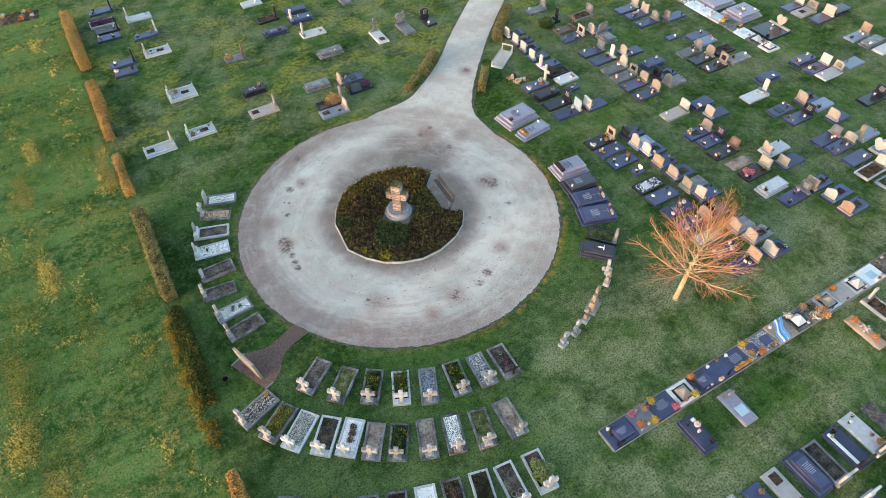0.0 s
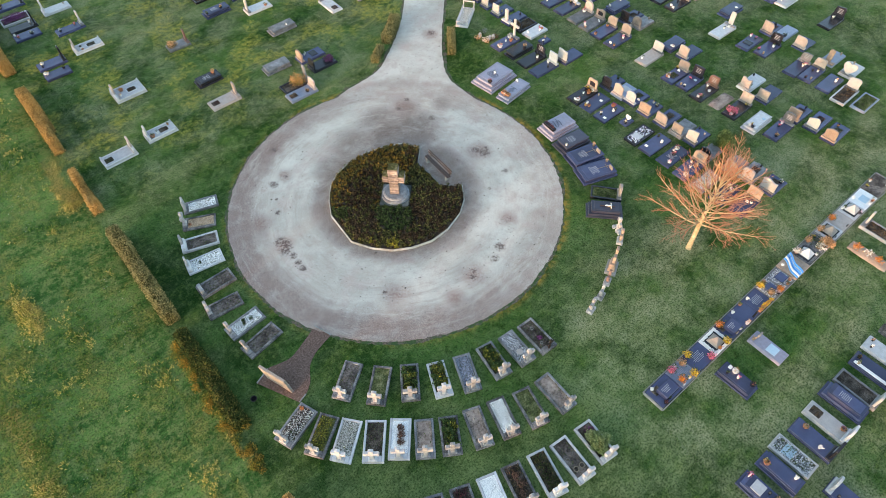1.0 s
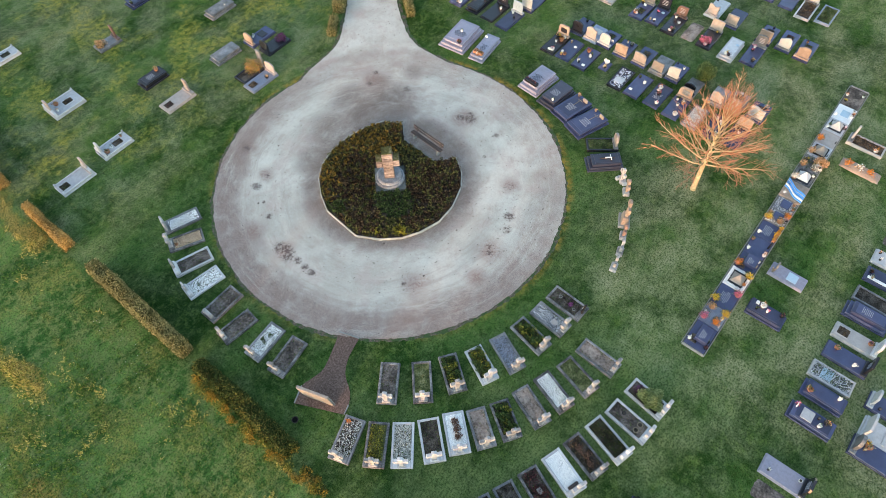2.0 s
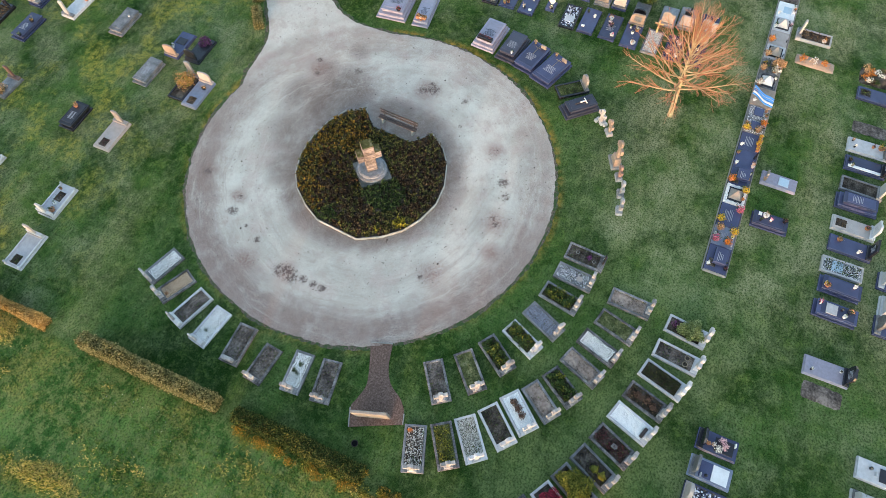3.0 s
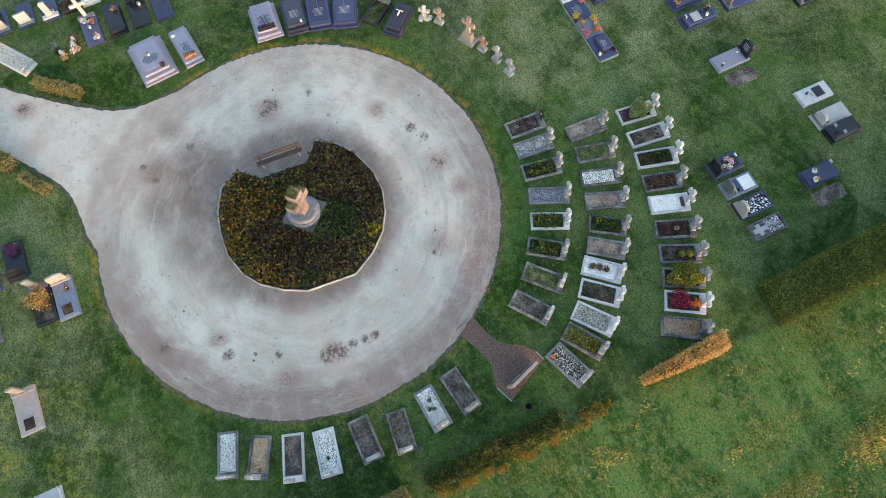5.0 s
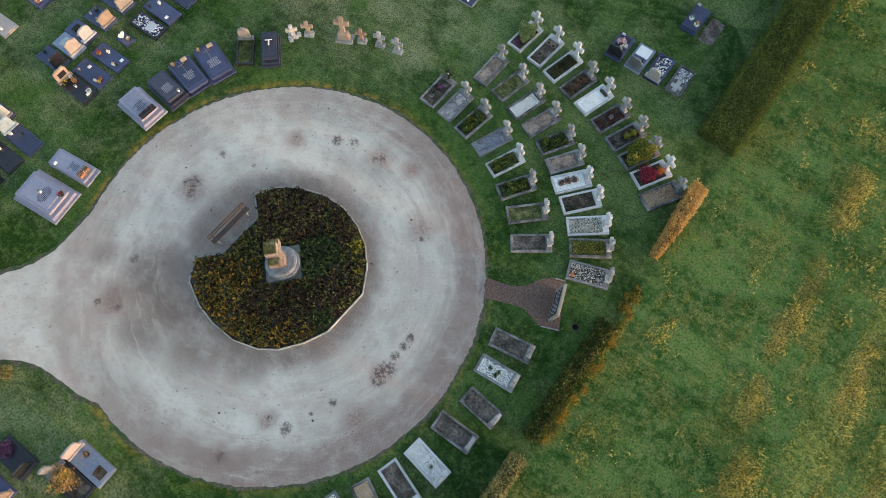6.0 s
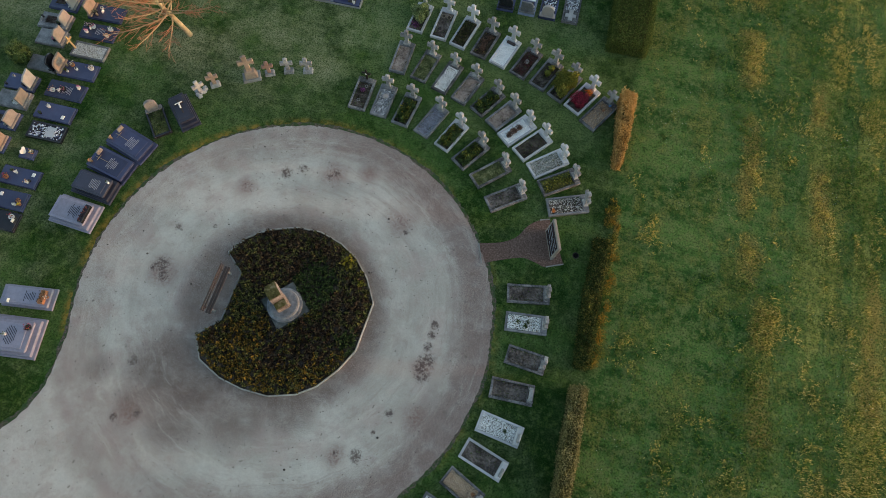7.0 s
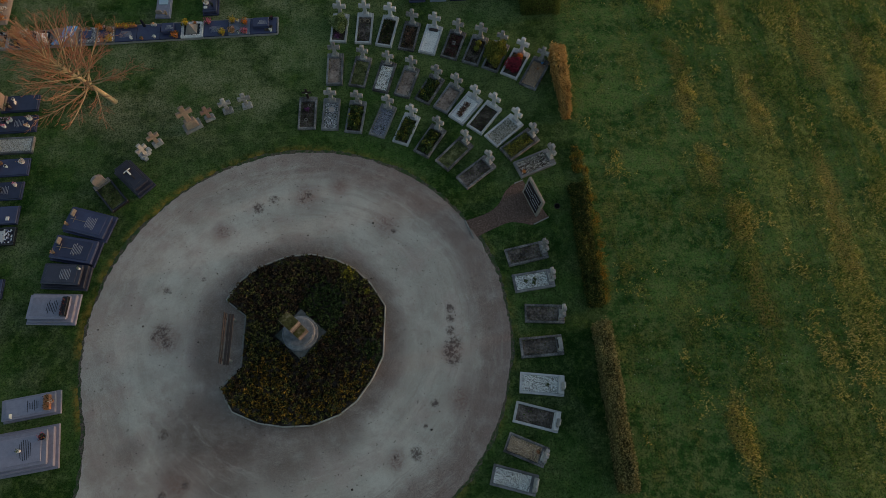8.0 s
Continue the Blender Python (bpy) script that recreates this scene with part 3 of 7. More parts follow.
def bm_plate(bm, outline, y, thick, bevel=0.01):
    """An upright plate: outline in x and z, extruded along y about y."""
    f = bm.faces.new([bm.verts.new((px, y - thick / 2, pz)) for px, pz in outline])
    out = bmesh.ops.extrude_face_region(bm, geom=[f])
    moved = [g for g in out["geom"] if isinstance(g, bmesh.types.BMVert)]
    bmesh.ops.translate(bm, verts=moved, vec=(0, thick, 0))
    bmesh.ops.recalc_face_normals(bm, faces=bm.faces[:])
    if bevel:
        bmesh.ops.bevel(bm, geom=[e for e in bm.edges if e.calc_face_angle(0) > 0.6], offset=bevel, segments=1, affect="EDGES")


def part(name, bm, mat, parent=None, label=""):
    """Links a bmesh as one mesh object."""
    me = bpy.data.meshes.new(name)
    bm.to_mesh(me)
    bm.free()
    return mesh_object(name, me, mat, parent, label)


def mesh_object(name, me, mat, parent=None, label=""):
    me.materials.append(MAT[mat] if isinstance(mat, str) else mat)
    ob = new(name, me)
    ob.parent = parent
    return tagged(ob, label)


def soup(name, verts, faces, mat, parent=None, label=""):
    """A mesh from arrays: verts n x 3, faces m x k."""
    me = bpy.data.meshes.new(name)
    verts, faces = np.asarray(verts, np.float32), np.asarray(faces, np.int32)
    m, k = faces.shape
    me.vertices.add(len(verts))
    me.vertices.foreach_set("co", verts.ravel())
    me.loops.add(m * k)
    me.loops.foreach_set("vertex_index", faces.ravel())
    me.polygons.add(m)
    me.polygons.foreach_set("loop_start", np.arange(0, m * k, k, dtype=np.int32))
    me.update(calc_edges=True)
    return mesh_object(name, me, mat, parent, label)


def thing(name, x, y, rz, label, category, group="", z=0.0):
    ob = new(name)
    ob.empty_display_size = 0.2
    ob.matrix_world = pose(x, y, z, 0, 0, rz)
    return tagged(ob, label, category, group)


GOLD = (1 + 5 ** 0.5) / 2
ICO = np.array([(-1, GOLD, 0), (1, GOLD, 0), (-1, -GOLD, 0), (1, -GOLD, 0), (0, -1, GOLD), (0, 1, GOLD), (0, -1, -GOLD), (0, 1, -GOLD), (GOLD, 0, -1), (GOLD, 0, 1), (-GOLD, 0, -1), (-GOLD, 0, 1)]) / 1.9
ICO_F = np.array([(0, 11, 5), (0, 5, 1), (0, 1, 7), (0, 7, 10), (0, 10, 11), (1, 5, 9), (5, 11, 4), (11, 10, 2), (10, 7, 6), (7, 1, 8), (3, 9, 4), (3, 4, 2), (3, 2, 6), (3, 6, 8), (3, 8, 9), (4, 9, 5), (2, 4, 11), (6, 2, 10), (8, 6, 7), (9, 8, 1)])


def pebbles(name, cx, cy, w, l, z, size, mat, parent, rng, cover=1.0):
    nx, ny = max(2, int(w / size / 0.82)), max(2, int(l / size / 0.82))
    gx, gy = np.meshgrid((np.arange(nx) + 0.5) / nx - 0.5, (np.arange(ny) + 0.5) / ny - 0.5)
    p = np.c_[gx.ravel() * w, gy.ravel() * l]
    p = p[rng.random(len(p)) < cover]
    n = len(p)
    p += rng.uniform(-0.4, 0.4, (n, 2)) * size
    p = np.clip(p, (-w / 2 + size / 2, -l / 2 + size / 2), (w / 2 - size / 2, l / 2 - size / 2))
    s = size * rng.uniform(0.38, 0.72, (n, 1, 3))
    s[:, :, 2] *= 0.7
    v = ICO[None] * s
    a = rng.uniform(0, 6.28, n)
    ca, sa = np.cos(a)[:, None], np.sin(a)[:, None]
    v = np.stack([v[..., 0] * ca - v[..., 1] * sa, v[..., 0] * sa + v[..., 1] * ca, v[..., 2]], -1)
    v += np.c_[p[:, 0] + cx, p[:, 1] + cy, z + rng.uniform(-0.2, 0.5, n) * size * 0.5][:, None]
    f = ICO_F[None] + (np.arange(n) * 12)[:, None, None]
    return tagged(soup(name, v.reshape(-1, 3), f.reshape(-1, 3), mat, parent), kind="stuff")


def leaf_quads(points, size, rng, up=0.3):
    """Small pointed leaves at the points, turned at random."""
    n = len(points)
    d = rng.normal(size=(n, 3))
    d[:, 2] = np.abs(d[:, 2]) * 0.6 + up
    d /= np.linalg.norm(d, axis=1, keepdims=True)
    e = np.cross(d, rng.normal(size=(n, 3)))
    e /= np.linalg.norm(e, axis=1, keepdims=True) + 1e-9
    s = size * rng.uniform(0.6, 1.3, (n, 1))
    v = np.stack([points, points + d * s * 0.5 + e * s * 0.32, points + d * s, points + d * s * 0.5 - e * s * 0.32], 1)
    f = np.arange(n * 4).reshape(n, 4)
    return v.reshape(-1, 3), f


def leaf_blob(name, c, r, n, size, mat, parent, rng, label="", floor=None):
    """A rounded plant: leaves through an uneven ellipsoid, denser towards its skin."""
    d = rng.normal(size=(n, 3))
    d /= np.linalg.norm(d, axis=1, keepdims=True)
    lump = 1 + 0.18 * np.sin(d[:, 0] * 5 + c[0] * 9) + 0.15 * np.sin(d[:, 1] * 6 + c[1] * 7)
    q = np.array(c) + d * np.array(r) * (rng.random((n, 1)) ** 0.35) * lump[:, None]
    q[:, 2] = np.maximum(q[:, 2], floor if floor is not None else c[2] - r[2])
    v, f = leaf_quads(q, size, rng)
    return tagged(soup(name, v, f, mat, parent, label), kind="stuff")


def leaf_field(name, cx, cy, w, l, z, h, n, size, mat, parent, rng):
    q = np.c_[rng.uniform(-w / 2, w / 2, n) + cx, rng.uniform(-l / 2, l / 2, n) + cy, z + h * rng.random(n)]
    v, f = leaf_quads(q, size, rng)
    return tagged(soup(name, v, f, mat, parent), kind="stuff")


# ---- ground, turning circle, lane ----
def smooth_line(pts, per=8):
    """A rounded line through a few points (Catmull-Rom)."""
    p = [Vector(pts[0])] + [Vector(q) for q in pts] + [Vector(pts[-1])]
    out = []
    for i in range(1, len(p) - 2):
        a, b, c, d = p[i - 1:i + 3]
        for k in range(per):
            t = k / per
            out.append(0.5 * (2 * b + (c - a) * t + (2 * a - 5 * b + 4 * c - d) * t * t + (3 * b - a - 3 * c + d) * t ** 3))
    return out + [p[-2]]


def ground():
    bm = bmesh.new()
    rings = [bm.verts.new((x, y, 0)) for x, y in ((-2000, -2000), (2000, -2000), (2000, 2000), (-2000, 2000))]
    bm.faces.new(rings)
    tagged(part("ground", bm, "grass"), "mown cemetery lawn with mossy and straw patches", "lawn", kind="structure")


def ragged(p, k=0.05):
    p = p + Vector((noise.noise(Vector((p.x * 0.9, p.y * 0.9, 1.0))), noise.noise(Vector((p.x * 0.9, p.y * 0.9, 6.0))))) * k
    p = p + Vector((noise.noise(Vector((p.x * 12, p.y * 12, 2.0))), noise.noise(Vector((p.x * 12, p.y * 12, 7.0))))) * k
    return p + Vector((noise.noise(Vector((p.x * 3.7, p.y * 3.7, 3.0))), noise.noise(Vector((p.x * 3.7, p.y * 3.7, 9.0))))) * k * 2


def turning_circle():
    bm = bmesh.new()
    n = 1500
    rim = []
    for i in range(n):
        a = 2 * math.pi * i / n
        p = ragged(Vector((CX + RAD * math.cos(a), CY + RAD * math.sin(a))), 0.035)
        rim.append(bm.verts.new((p.x, p.y, 0.02)))
    bm.faces.new(rim)
    ret = bmesh.ops.extrude_face_region(bm, geom=bm.faces[:])
    bmesh.ops.translate(bm, verts=[g for g in ret["geom"] if isinstance(g, bmesh.types.BMVert)], vec=(0, 0, -0.05))
    bmesh.ops.recalc_face_normals(bm, faces=bm.faces[:])
    tagged(part("road", bm, "gravel"), "round turning place of pale compacted gravel with wheel marks", "gravel road", kind="structure")


LANE_LEFT = [(11.9, 33.9), (14.3, 34.75), (17.2, 35.05), (19.3, 36.3), (22.1, 38.6), (24.9, 41.45), (29.4, 45.7), (36.0, 52.0), (46.0, 61.5)]
LANE_RIGHT = [(20.6, 27.4), (20.55, 29.2), (20.6, 30.9), (21.3, 32.45), (23.1, 34.8), (26.5, 38.6), (32.0, 43.95), (39.0, 50.4), (49.0, 59.8)]


def lane():
    left = [ragged(p, 0.03) for p in smooth_line(LANE_LEFT, 24)]
    right = [ragged(p, 0.03) for p in smooth_line(LANE_RIGHT, 24)]
    bm = bmesh.new()
    a = [bm.verts.new((p.x, p.y, 0.026)) for p in left]
    b = [bm.verts.new((p.x, p.y, 0.026)) for p in right]
    for i in range(len(a) - 1):
        bm.faces.new((a[i], b[i], b[i + 1], a[i + 1]))
    tagged(part("lane", bm, "gravel"), "pale gravel lane leading to the turning circle", "gravel road", kind="structure")


def spur():
    """The short brown path to the notice panel."""
    side_a = [(2.6, 20.5), (1.69, 20.11), (0.75, 19.78), (0.05, 19.88), (-0.45, 19.98), (-1.25, 19.65)]
    side_b = [(2.95, 19.52), (1.95, 19.25), (1.23, 18.8), (0.75, 18.05), (0.25, 17.65), (-0.2, 17.5)]
    bm = bmesh.new()
    a = [bm.verts.new((p.x, p.y, 0.014)) for p in smooth_line(side_a, 5)]
    b = [bm.verts.new((p.x, p.y, 0.014)) for p in smooth_line(side_b, 5)]
    for i in range(len(a) - 1):
        bm.faces.new((a[i], b[i], b[i + 1], a[i + 1]))
    tagged(part("pavement", bm, "chips"), "short brown gravel path to the notice panel", "gravel path", kind="structure")
    for line in ((side_a[4], side_a[5]), (side_b[4], side_b[5]), (side_a[0], side_b[0])):
        p, q = Vector(line[0]), Vector(line[1])
        d = q - p
        bm = bmesh.new()
        bm_box(bm, (0, 0, 0.03), (d.length, 0.05, 0.09), 0.008)
        k = part("trim", bm, "concrete")
        k.matrix_world = pose(*((p + q) / 2), 0, 0, 0, math.degrees(math.atan2(d.y, d.x)))
        tagged(k, "thin concrete edging strip", "edging", kind="structure")


def verge_band(name, inner, outer, label):
    """A narrow ragged strip of bare earth between gravel and lawn."""
    bm = bmesh.new()
    a = [bm.verts.new((p.x, p.y, 0.006)) for p in inner]
    b = [bm.verts.new((p.x, p.y, 0.004)) for p in outer]
    for i in range(len(a) - 1):
        bm.faces.new((a[i], a[i + 1], b[i + 1], b[i]))
    bmesh.ops.recalc_face_normals(bm, faces=bm.faces[:])
    tagged(part(name, bm, "verge"), label, "verge", kind="structure")


def verges():
    ring = [Vector((math.cos(2 * math.pi * i / 1400), math.sin(2 * math.pi * i / 1400))) for i in range(1401)]
    mid = Vector((CX, CY))
    far = [mid + d * (RAD + 0.14 + 0.16 * noise.noise(Vector((d.x * 7, d.y * 7, 0.4))) + 0.1 * noise.noise(Vector((d.x * 40, d.y * 40, 0.9)))) for d in ring]
    verge_band("trim", [mid + d * (RAD - 0.1) for d in ring], far, "ragged rim of bare earth round the turning circle")
    for pts, side in ((LANE_LEFT, 1), (LANE_RIGHT, -1)):
        line = smooth_line(pts, 30)
        far = []
        for i, p in enumerate(line):
            d = (line[min(i + 1, len(line) - 1)] - line[max(i - 1, 0)]).normalized()
            k = 0.2 + 0.2 * noise.noise(Vector((p.x * 0.8, p.y * 0.8, 0.2))) + 0.12 * noise.noise(Vector((p.x * 4, p.y * 4, 0.6)))
            far.append(p + Vector((-d.y, d.x)) * side * max(k, 0.05))
        verge_band("trim", [p for p in line], far, "ragged edge of bare earth along the gravel lane")


ground()
turning_circle()
lane()
verges()
spur()

# ---- the planted island with its stone cross ----
ISLAND = [(7.13, 23.65), (7.76, 22.52), (8.54, 21.67), (9.46, 21.13), (10.6, 20.78), (11.82, 20.84), (13.09, 21.27), (13.96, 21.88), (14.62, 22.82), (13.67, 23.65), (13.81, 26.05), (14.7, 26.95), (14.15, 28.0), (13.0, 28.57), (11.88, 28.82), (10.6, 28.86), (9.4, 28.5), (8.6, 27.95), (7.85, 27.0), (7.33, 26.0)]


def inside(poly, x, y):
    r = np.zeros(np.shape(x), bool)
    for (x1, y1), (x2, y2) in zip(poly, poly[1:] + poly[:1]):
        r ^= ((y1 > y) != (y2 > y)) & (x < (x2 - x1) * (y - y1) / (y2 - y1 + 1e-12) + x1)
    return r


def flower_bed():
    rng = np.random.default_rng(11)
    bed = thing("flower_bed", 0, 0, 0, "round bed of bronze plants with dry ochre tips, low pale kerb", "flower bed")
    bm = bmesh.new()
    bm.faces.new([bm.verts.new((x, y, 0.09)) for x, y in ISLAND])
    part("soil", bm, "soil", bed, "dark soil")
    for i, (p, q) in enumerate(zip(ISLAND, ISLAND[1:] + ISLAND[:1])):
        p, q = Vector(p), Vector(q)
        d = q - p
        bm = bmesh.new()
        hollow = 8 <= i <= 10
        bm_box(bm, (0, 0, 0.07), (d.length - 0.01, 0.06, 0.2), 0.012)
        k = part("kerb_stone", bm, "concrete" if hollow else "kerb", bed)
        k.matrix_local = pose(*((p + q) / 2), 0, 0, 0, math.degrees(math.atan2(d.y, d.x)))
    # bedding plants in drifts of maroon, olive, ochre, green and yellow
    s = 0.155
    gx, gy = np.meshgrid(np.arange(6.8, 15.0, s), np.arange(20.5, 29.2, s))
    x = gx.ravel() + rng.normal(0, 0.045, gx.size)
    y = gy.ravel() + rng.normal(0, 0.045, gx.size)
    c, d = math.cos(radians(45)), math.sin(radians(45))
    u, w = (x - 11.1) * c + (y - 24.74) * d, (y - 24.74) * c - (x - 11.1) * d
    keep = inside(ISLAND, x, y) & (np.maximum(np.abs(u), np.abs(w)) > 0.9)
    for ax in (-0.1, 0.1):
        keep &= inside(ISLAND, x + ax, y) & inside(ISLAND, x, y + ax)
    x, y = x[keep], y[keep]
    n = len(x)
    h = rng.uniform(0.16, 0.34, n)
    drift = noise_array(x, y, 0.6) + rng.normal(0, 0.14, n)

    def near(cx, cy, r):
        return 1 - np.hypot(x - cx, y - cy) / r

    kind = np.where(drift > -0.02, 1, 0)
    kind = np.where(np.maximum(near(12.5, 22.4, 1.9), np.maximum(near(10.6, 21.7, 1.3), near(8.3, 24.2, 1.2))) + drift * 0.9 > 0.3, 0, kind)
    kind = np.where((y - 25.9) * 0.5 + (10.8 - x) * 0.08 + drift * 1.3 > 0.2, 2, kind)
    kind = np.where((y > 25.4) & (rng.random(n) < 0.12), 2, kind)
    kind = np.where((kind != 1) & (rng.random(n) < 0.33), 1, kind)
    kind = np.where(np.maximum(near(9.95, 23.45, 1.0), near(7.75, 25.7, 0.75)) + drift * 0.6 > 0.2, 3, kind)
    kind = np.where(np.maximum(near(8.75, 21.95, 0.42), near(8.0, 22.9, 0.25)) + drift * 0.5 > 0.2, 4, kind)
    for i, (mat, words) in enumerate((("bed_maroon", "withered maroon bedding plants"), ("bed_olive", "olive bedding plants"), ("bed_ochre", "bedding plants with dry ochre tips"), ("bed_green", "fresh green bedding plants"), ("bed_yellow", "yellow bedding plants"))):
        pick = kind == i
        k = 26
        q = np.repeat(np.c_[x, y, np.zeros(n)][pick], k, 0)
        m = len(q)
        q[:, :2] += rng.normal(0, 0.038, (m, 2))
        q[:, 2] = 0.08 + np.repeat(h[pick], k) * rng.random(m) ** 0.6
        v, f = leaf_quads(q, 0.09, rng, 0.35)
        tagged(soup("foliage", v, f, mat, bed, words), kind="stuff")


def noise_array(x, y, s):
    return np.array([noise.noise(Vector((a * s, b * s, 5.5))) for a, b in zip(x, y)])


def monument():
    """A massive stone cross of courses on a round bluestone plinth."""
    m = thing("monument_cross", 11.08, 24.73, -45, "massive weathered stone cross on a round bluestone plinth", "monument")
    bm = bmesh.new()
    bm_box(bm, (0, 0, 0.14), (1.7, 1.7, 0.24), 0.03)
    part("base_slab", bm, "slabstone", m, "mossy square base slab")
    bm = bmesh.new()
    bm_cyl(bm, (0, 0, 0.25), 0.83, 0.81, 0.23, 40)
    bm_cyl(bm, (0, 0, 0.46), 0.74, 0.66, 0.14, 40)
    bmesh.ops.bevel(bm, geom=[e for e in bm.edges if e.calc_face_angle(0) > 0.9], offset=0.03, segments=2, affect="EDGES")
    part("plinth", bm, "bluestone", m, "round stepped bluestone plinth")
    z = 0.6
    for i in range(8):
        hgt = 0.12
        bm = bmesh.new()
        k = 0.012 * (i % 2)
        bm_box(bm, (0.004 * (i % 3), 0, z + hgt / 2), (0.56 - 0.004 * i - k, 0.53 - k, hgt - 0.016), 0.016)
        part("stone_course", bm, "stonecourse", m)
        z += hgt
    for s in (-1, 1):
        for j in range(3):
            bm = bmesh.new()
            bm_box(bm, (s * 0.46, 0, z + 0.077 + 0.153 * j), (0.33 - 0.01 * (j % 2), 0.54 - 0.012 * (j % 2), 0.138), 0.016)
            part("cross_arm_stone", bm, "stonecourse", m)
        bm = bmesh.new()
        bm_box(bm, (s * 0.46, 0, z + 0.475), (0.31, 0.52, 0.03), 0.01)
        part("lichen_cap", bm, "mosscap", m)
    for i in range(8):
        bm = bmesh.new()
        k = 0.012 * (i % 2)
        bm_box(bm, (0, 0.003 * (i % 3), z + 0.065), (0.58 - k, 0.56 - k, 0.115), 0.016)
        part("stone_course", bm, "stonecourse", m)
        z += 0.13
    bm = bmesh.new()
    bm_box(bm, (0, 0, z + 0.012), (0.57, 0.55, 0.03), 0.01)
    part("lichen_cap", bm, "mosscap", m, "moss and lichen on the top")


def park_bench():
    b = thing("park_bench", 14.3, 24.77, 86.5, "dark timber park bench on pale concrete feet", "bench")
    for y in (-0.09, 0.05):
        bm = bmesh.new()
        bm_box(bm, (0, y, 0.46), (2.35, 0.12, 0.05), 0.01)
        part("seat_slat", bm, "wood", b)
    for z in (0.66, 0.82):
        bm = bmesh.new()
        bm_box(bm, (0, -0.19 - (z - 0.66) * 0.2, z), (2.35, 0.04, 0.1), 0.01)
        part("back_slat", bm, "wood", b)
    for x in (-0.95, 0.95):
        bm = bmesh.new()
        bm_box(bm, (x, -0.03, 0.22), (0.13, 0.34, 0.42), 0.03, 0.8)
        part("foot", bm, "concrete", b, "pale concrete foot")
        bm = bmesh.new()
        bm_box(bm, (x, -0.23, 0.62), (0.07, 0.04, 0.5), 0.01)
        part("back_post", bm, "wood", b)


def notice_panel():
    p = thing("notice_panel", -0.4, 18.85, 109, "leaning pale stone notice panel with a dark framed face", "notice panel")
    p.matrix_world = pose(-0.4, 18.85, 0, -6, 0, 109)
    bm = bmesh.new()
    bm_box(bm, (0, 0, 0.78), (1.55, 0.14, 1.5), 0.02)
    part("panel", bm, "tan", p)
    bm = bmesh.new()
    bm_box(bm, (0, -0.078, 0.8), (1.3, 0.02, 1.2), 0.006)
    part("board", bm, "black", p, "dark printed board")
    bm = bmesh.new()
    for i in range(7):
        w = 0.5 + 0.1 * ((i * 5) % 4)
        bm_box(bm, (-0.35 if i % 2 else 0.3, -0.09, 1.2 - i * 0.12), (w, 0.006, 0.035), 0)
    part("print", bm, "letters", p, "faded print")


def drain():
    d = thing("drain_cover", -1.76, 19.07, 0, "small round drain with a black opening in the grass", "drain")
    bm = bmesh.new()
    bm_cyl(bm, (0, 0, 0), 0.16, 0.16, 0.03, 20)
    part("ring", bm, "iron", d)
    # a flat disc coloured like the dark of the hole
    bm = bmesh.new()
    bm_cyl(bm, (0, 0, 0.03), 0.12, 0.11, 0.012, 20)
    part("lid", bm, "void", d)


flower_bed()
monument()
park_bench()
notice_panel()
drain()


def loose_stones():
    """Dark pebbles and dead leaves strewn over the gravel."""
    rng = np.random.default_rng(91)
    n = 330
    a, r = rng.uniform(0, 6.283, n), 4.3 + 5.3 * rng.random(n) ** 0.8
    q = np.c_[CX + r * np.cos(a), CY + r * np.sin(a)]
    t = rng.random(40)
    q = np.r_[q, np.c_[19.5 + 11 * t + rng.normal(0, 0.8, 40), 33.0 + 11 * t + rng.normal(0, 0.8, 40)]]
    q = q[~inside(ISLAND, q[:, 0], q[:, 1])]
    n = len(q)
    s = rng.uniform(0.01, 0.03, (n, 1, 1)) * (1 + 1.0 * (rng.random((n, 1, 1)) < 0.08)) * np.array((1.2, 1.0, 0.5))
    v = ICO[None] * s
    v += np.c_[q, np.full(n, 0.032)][:, None]
    f = ICO_F[None] + (np.arange(n) * 12)[:, None, None]
    tagged(soup("loose_stones", v.reshape(-1, 3), f.reshape(-1, 3), "dark_pebble"), "dark loose pebbles strewn over the gravel", "pebbles", kind="stuff")


loose_stones()


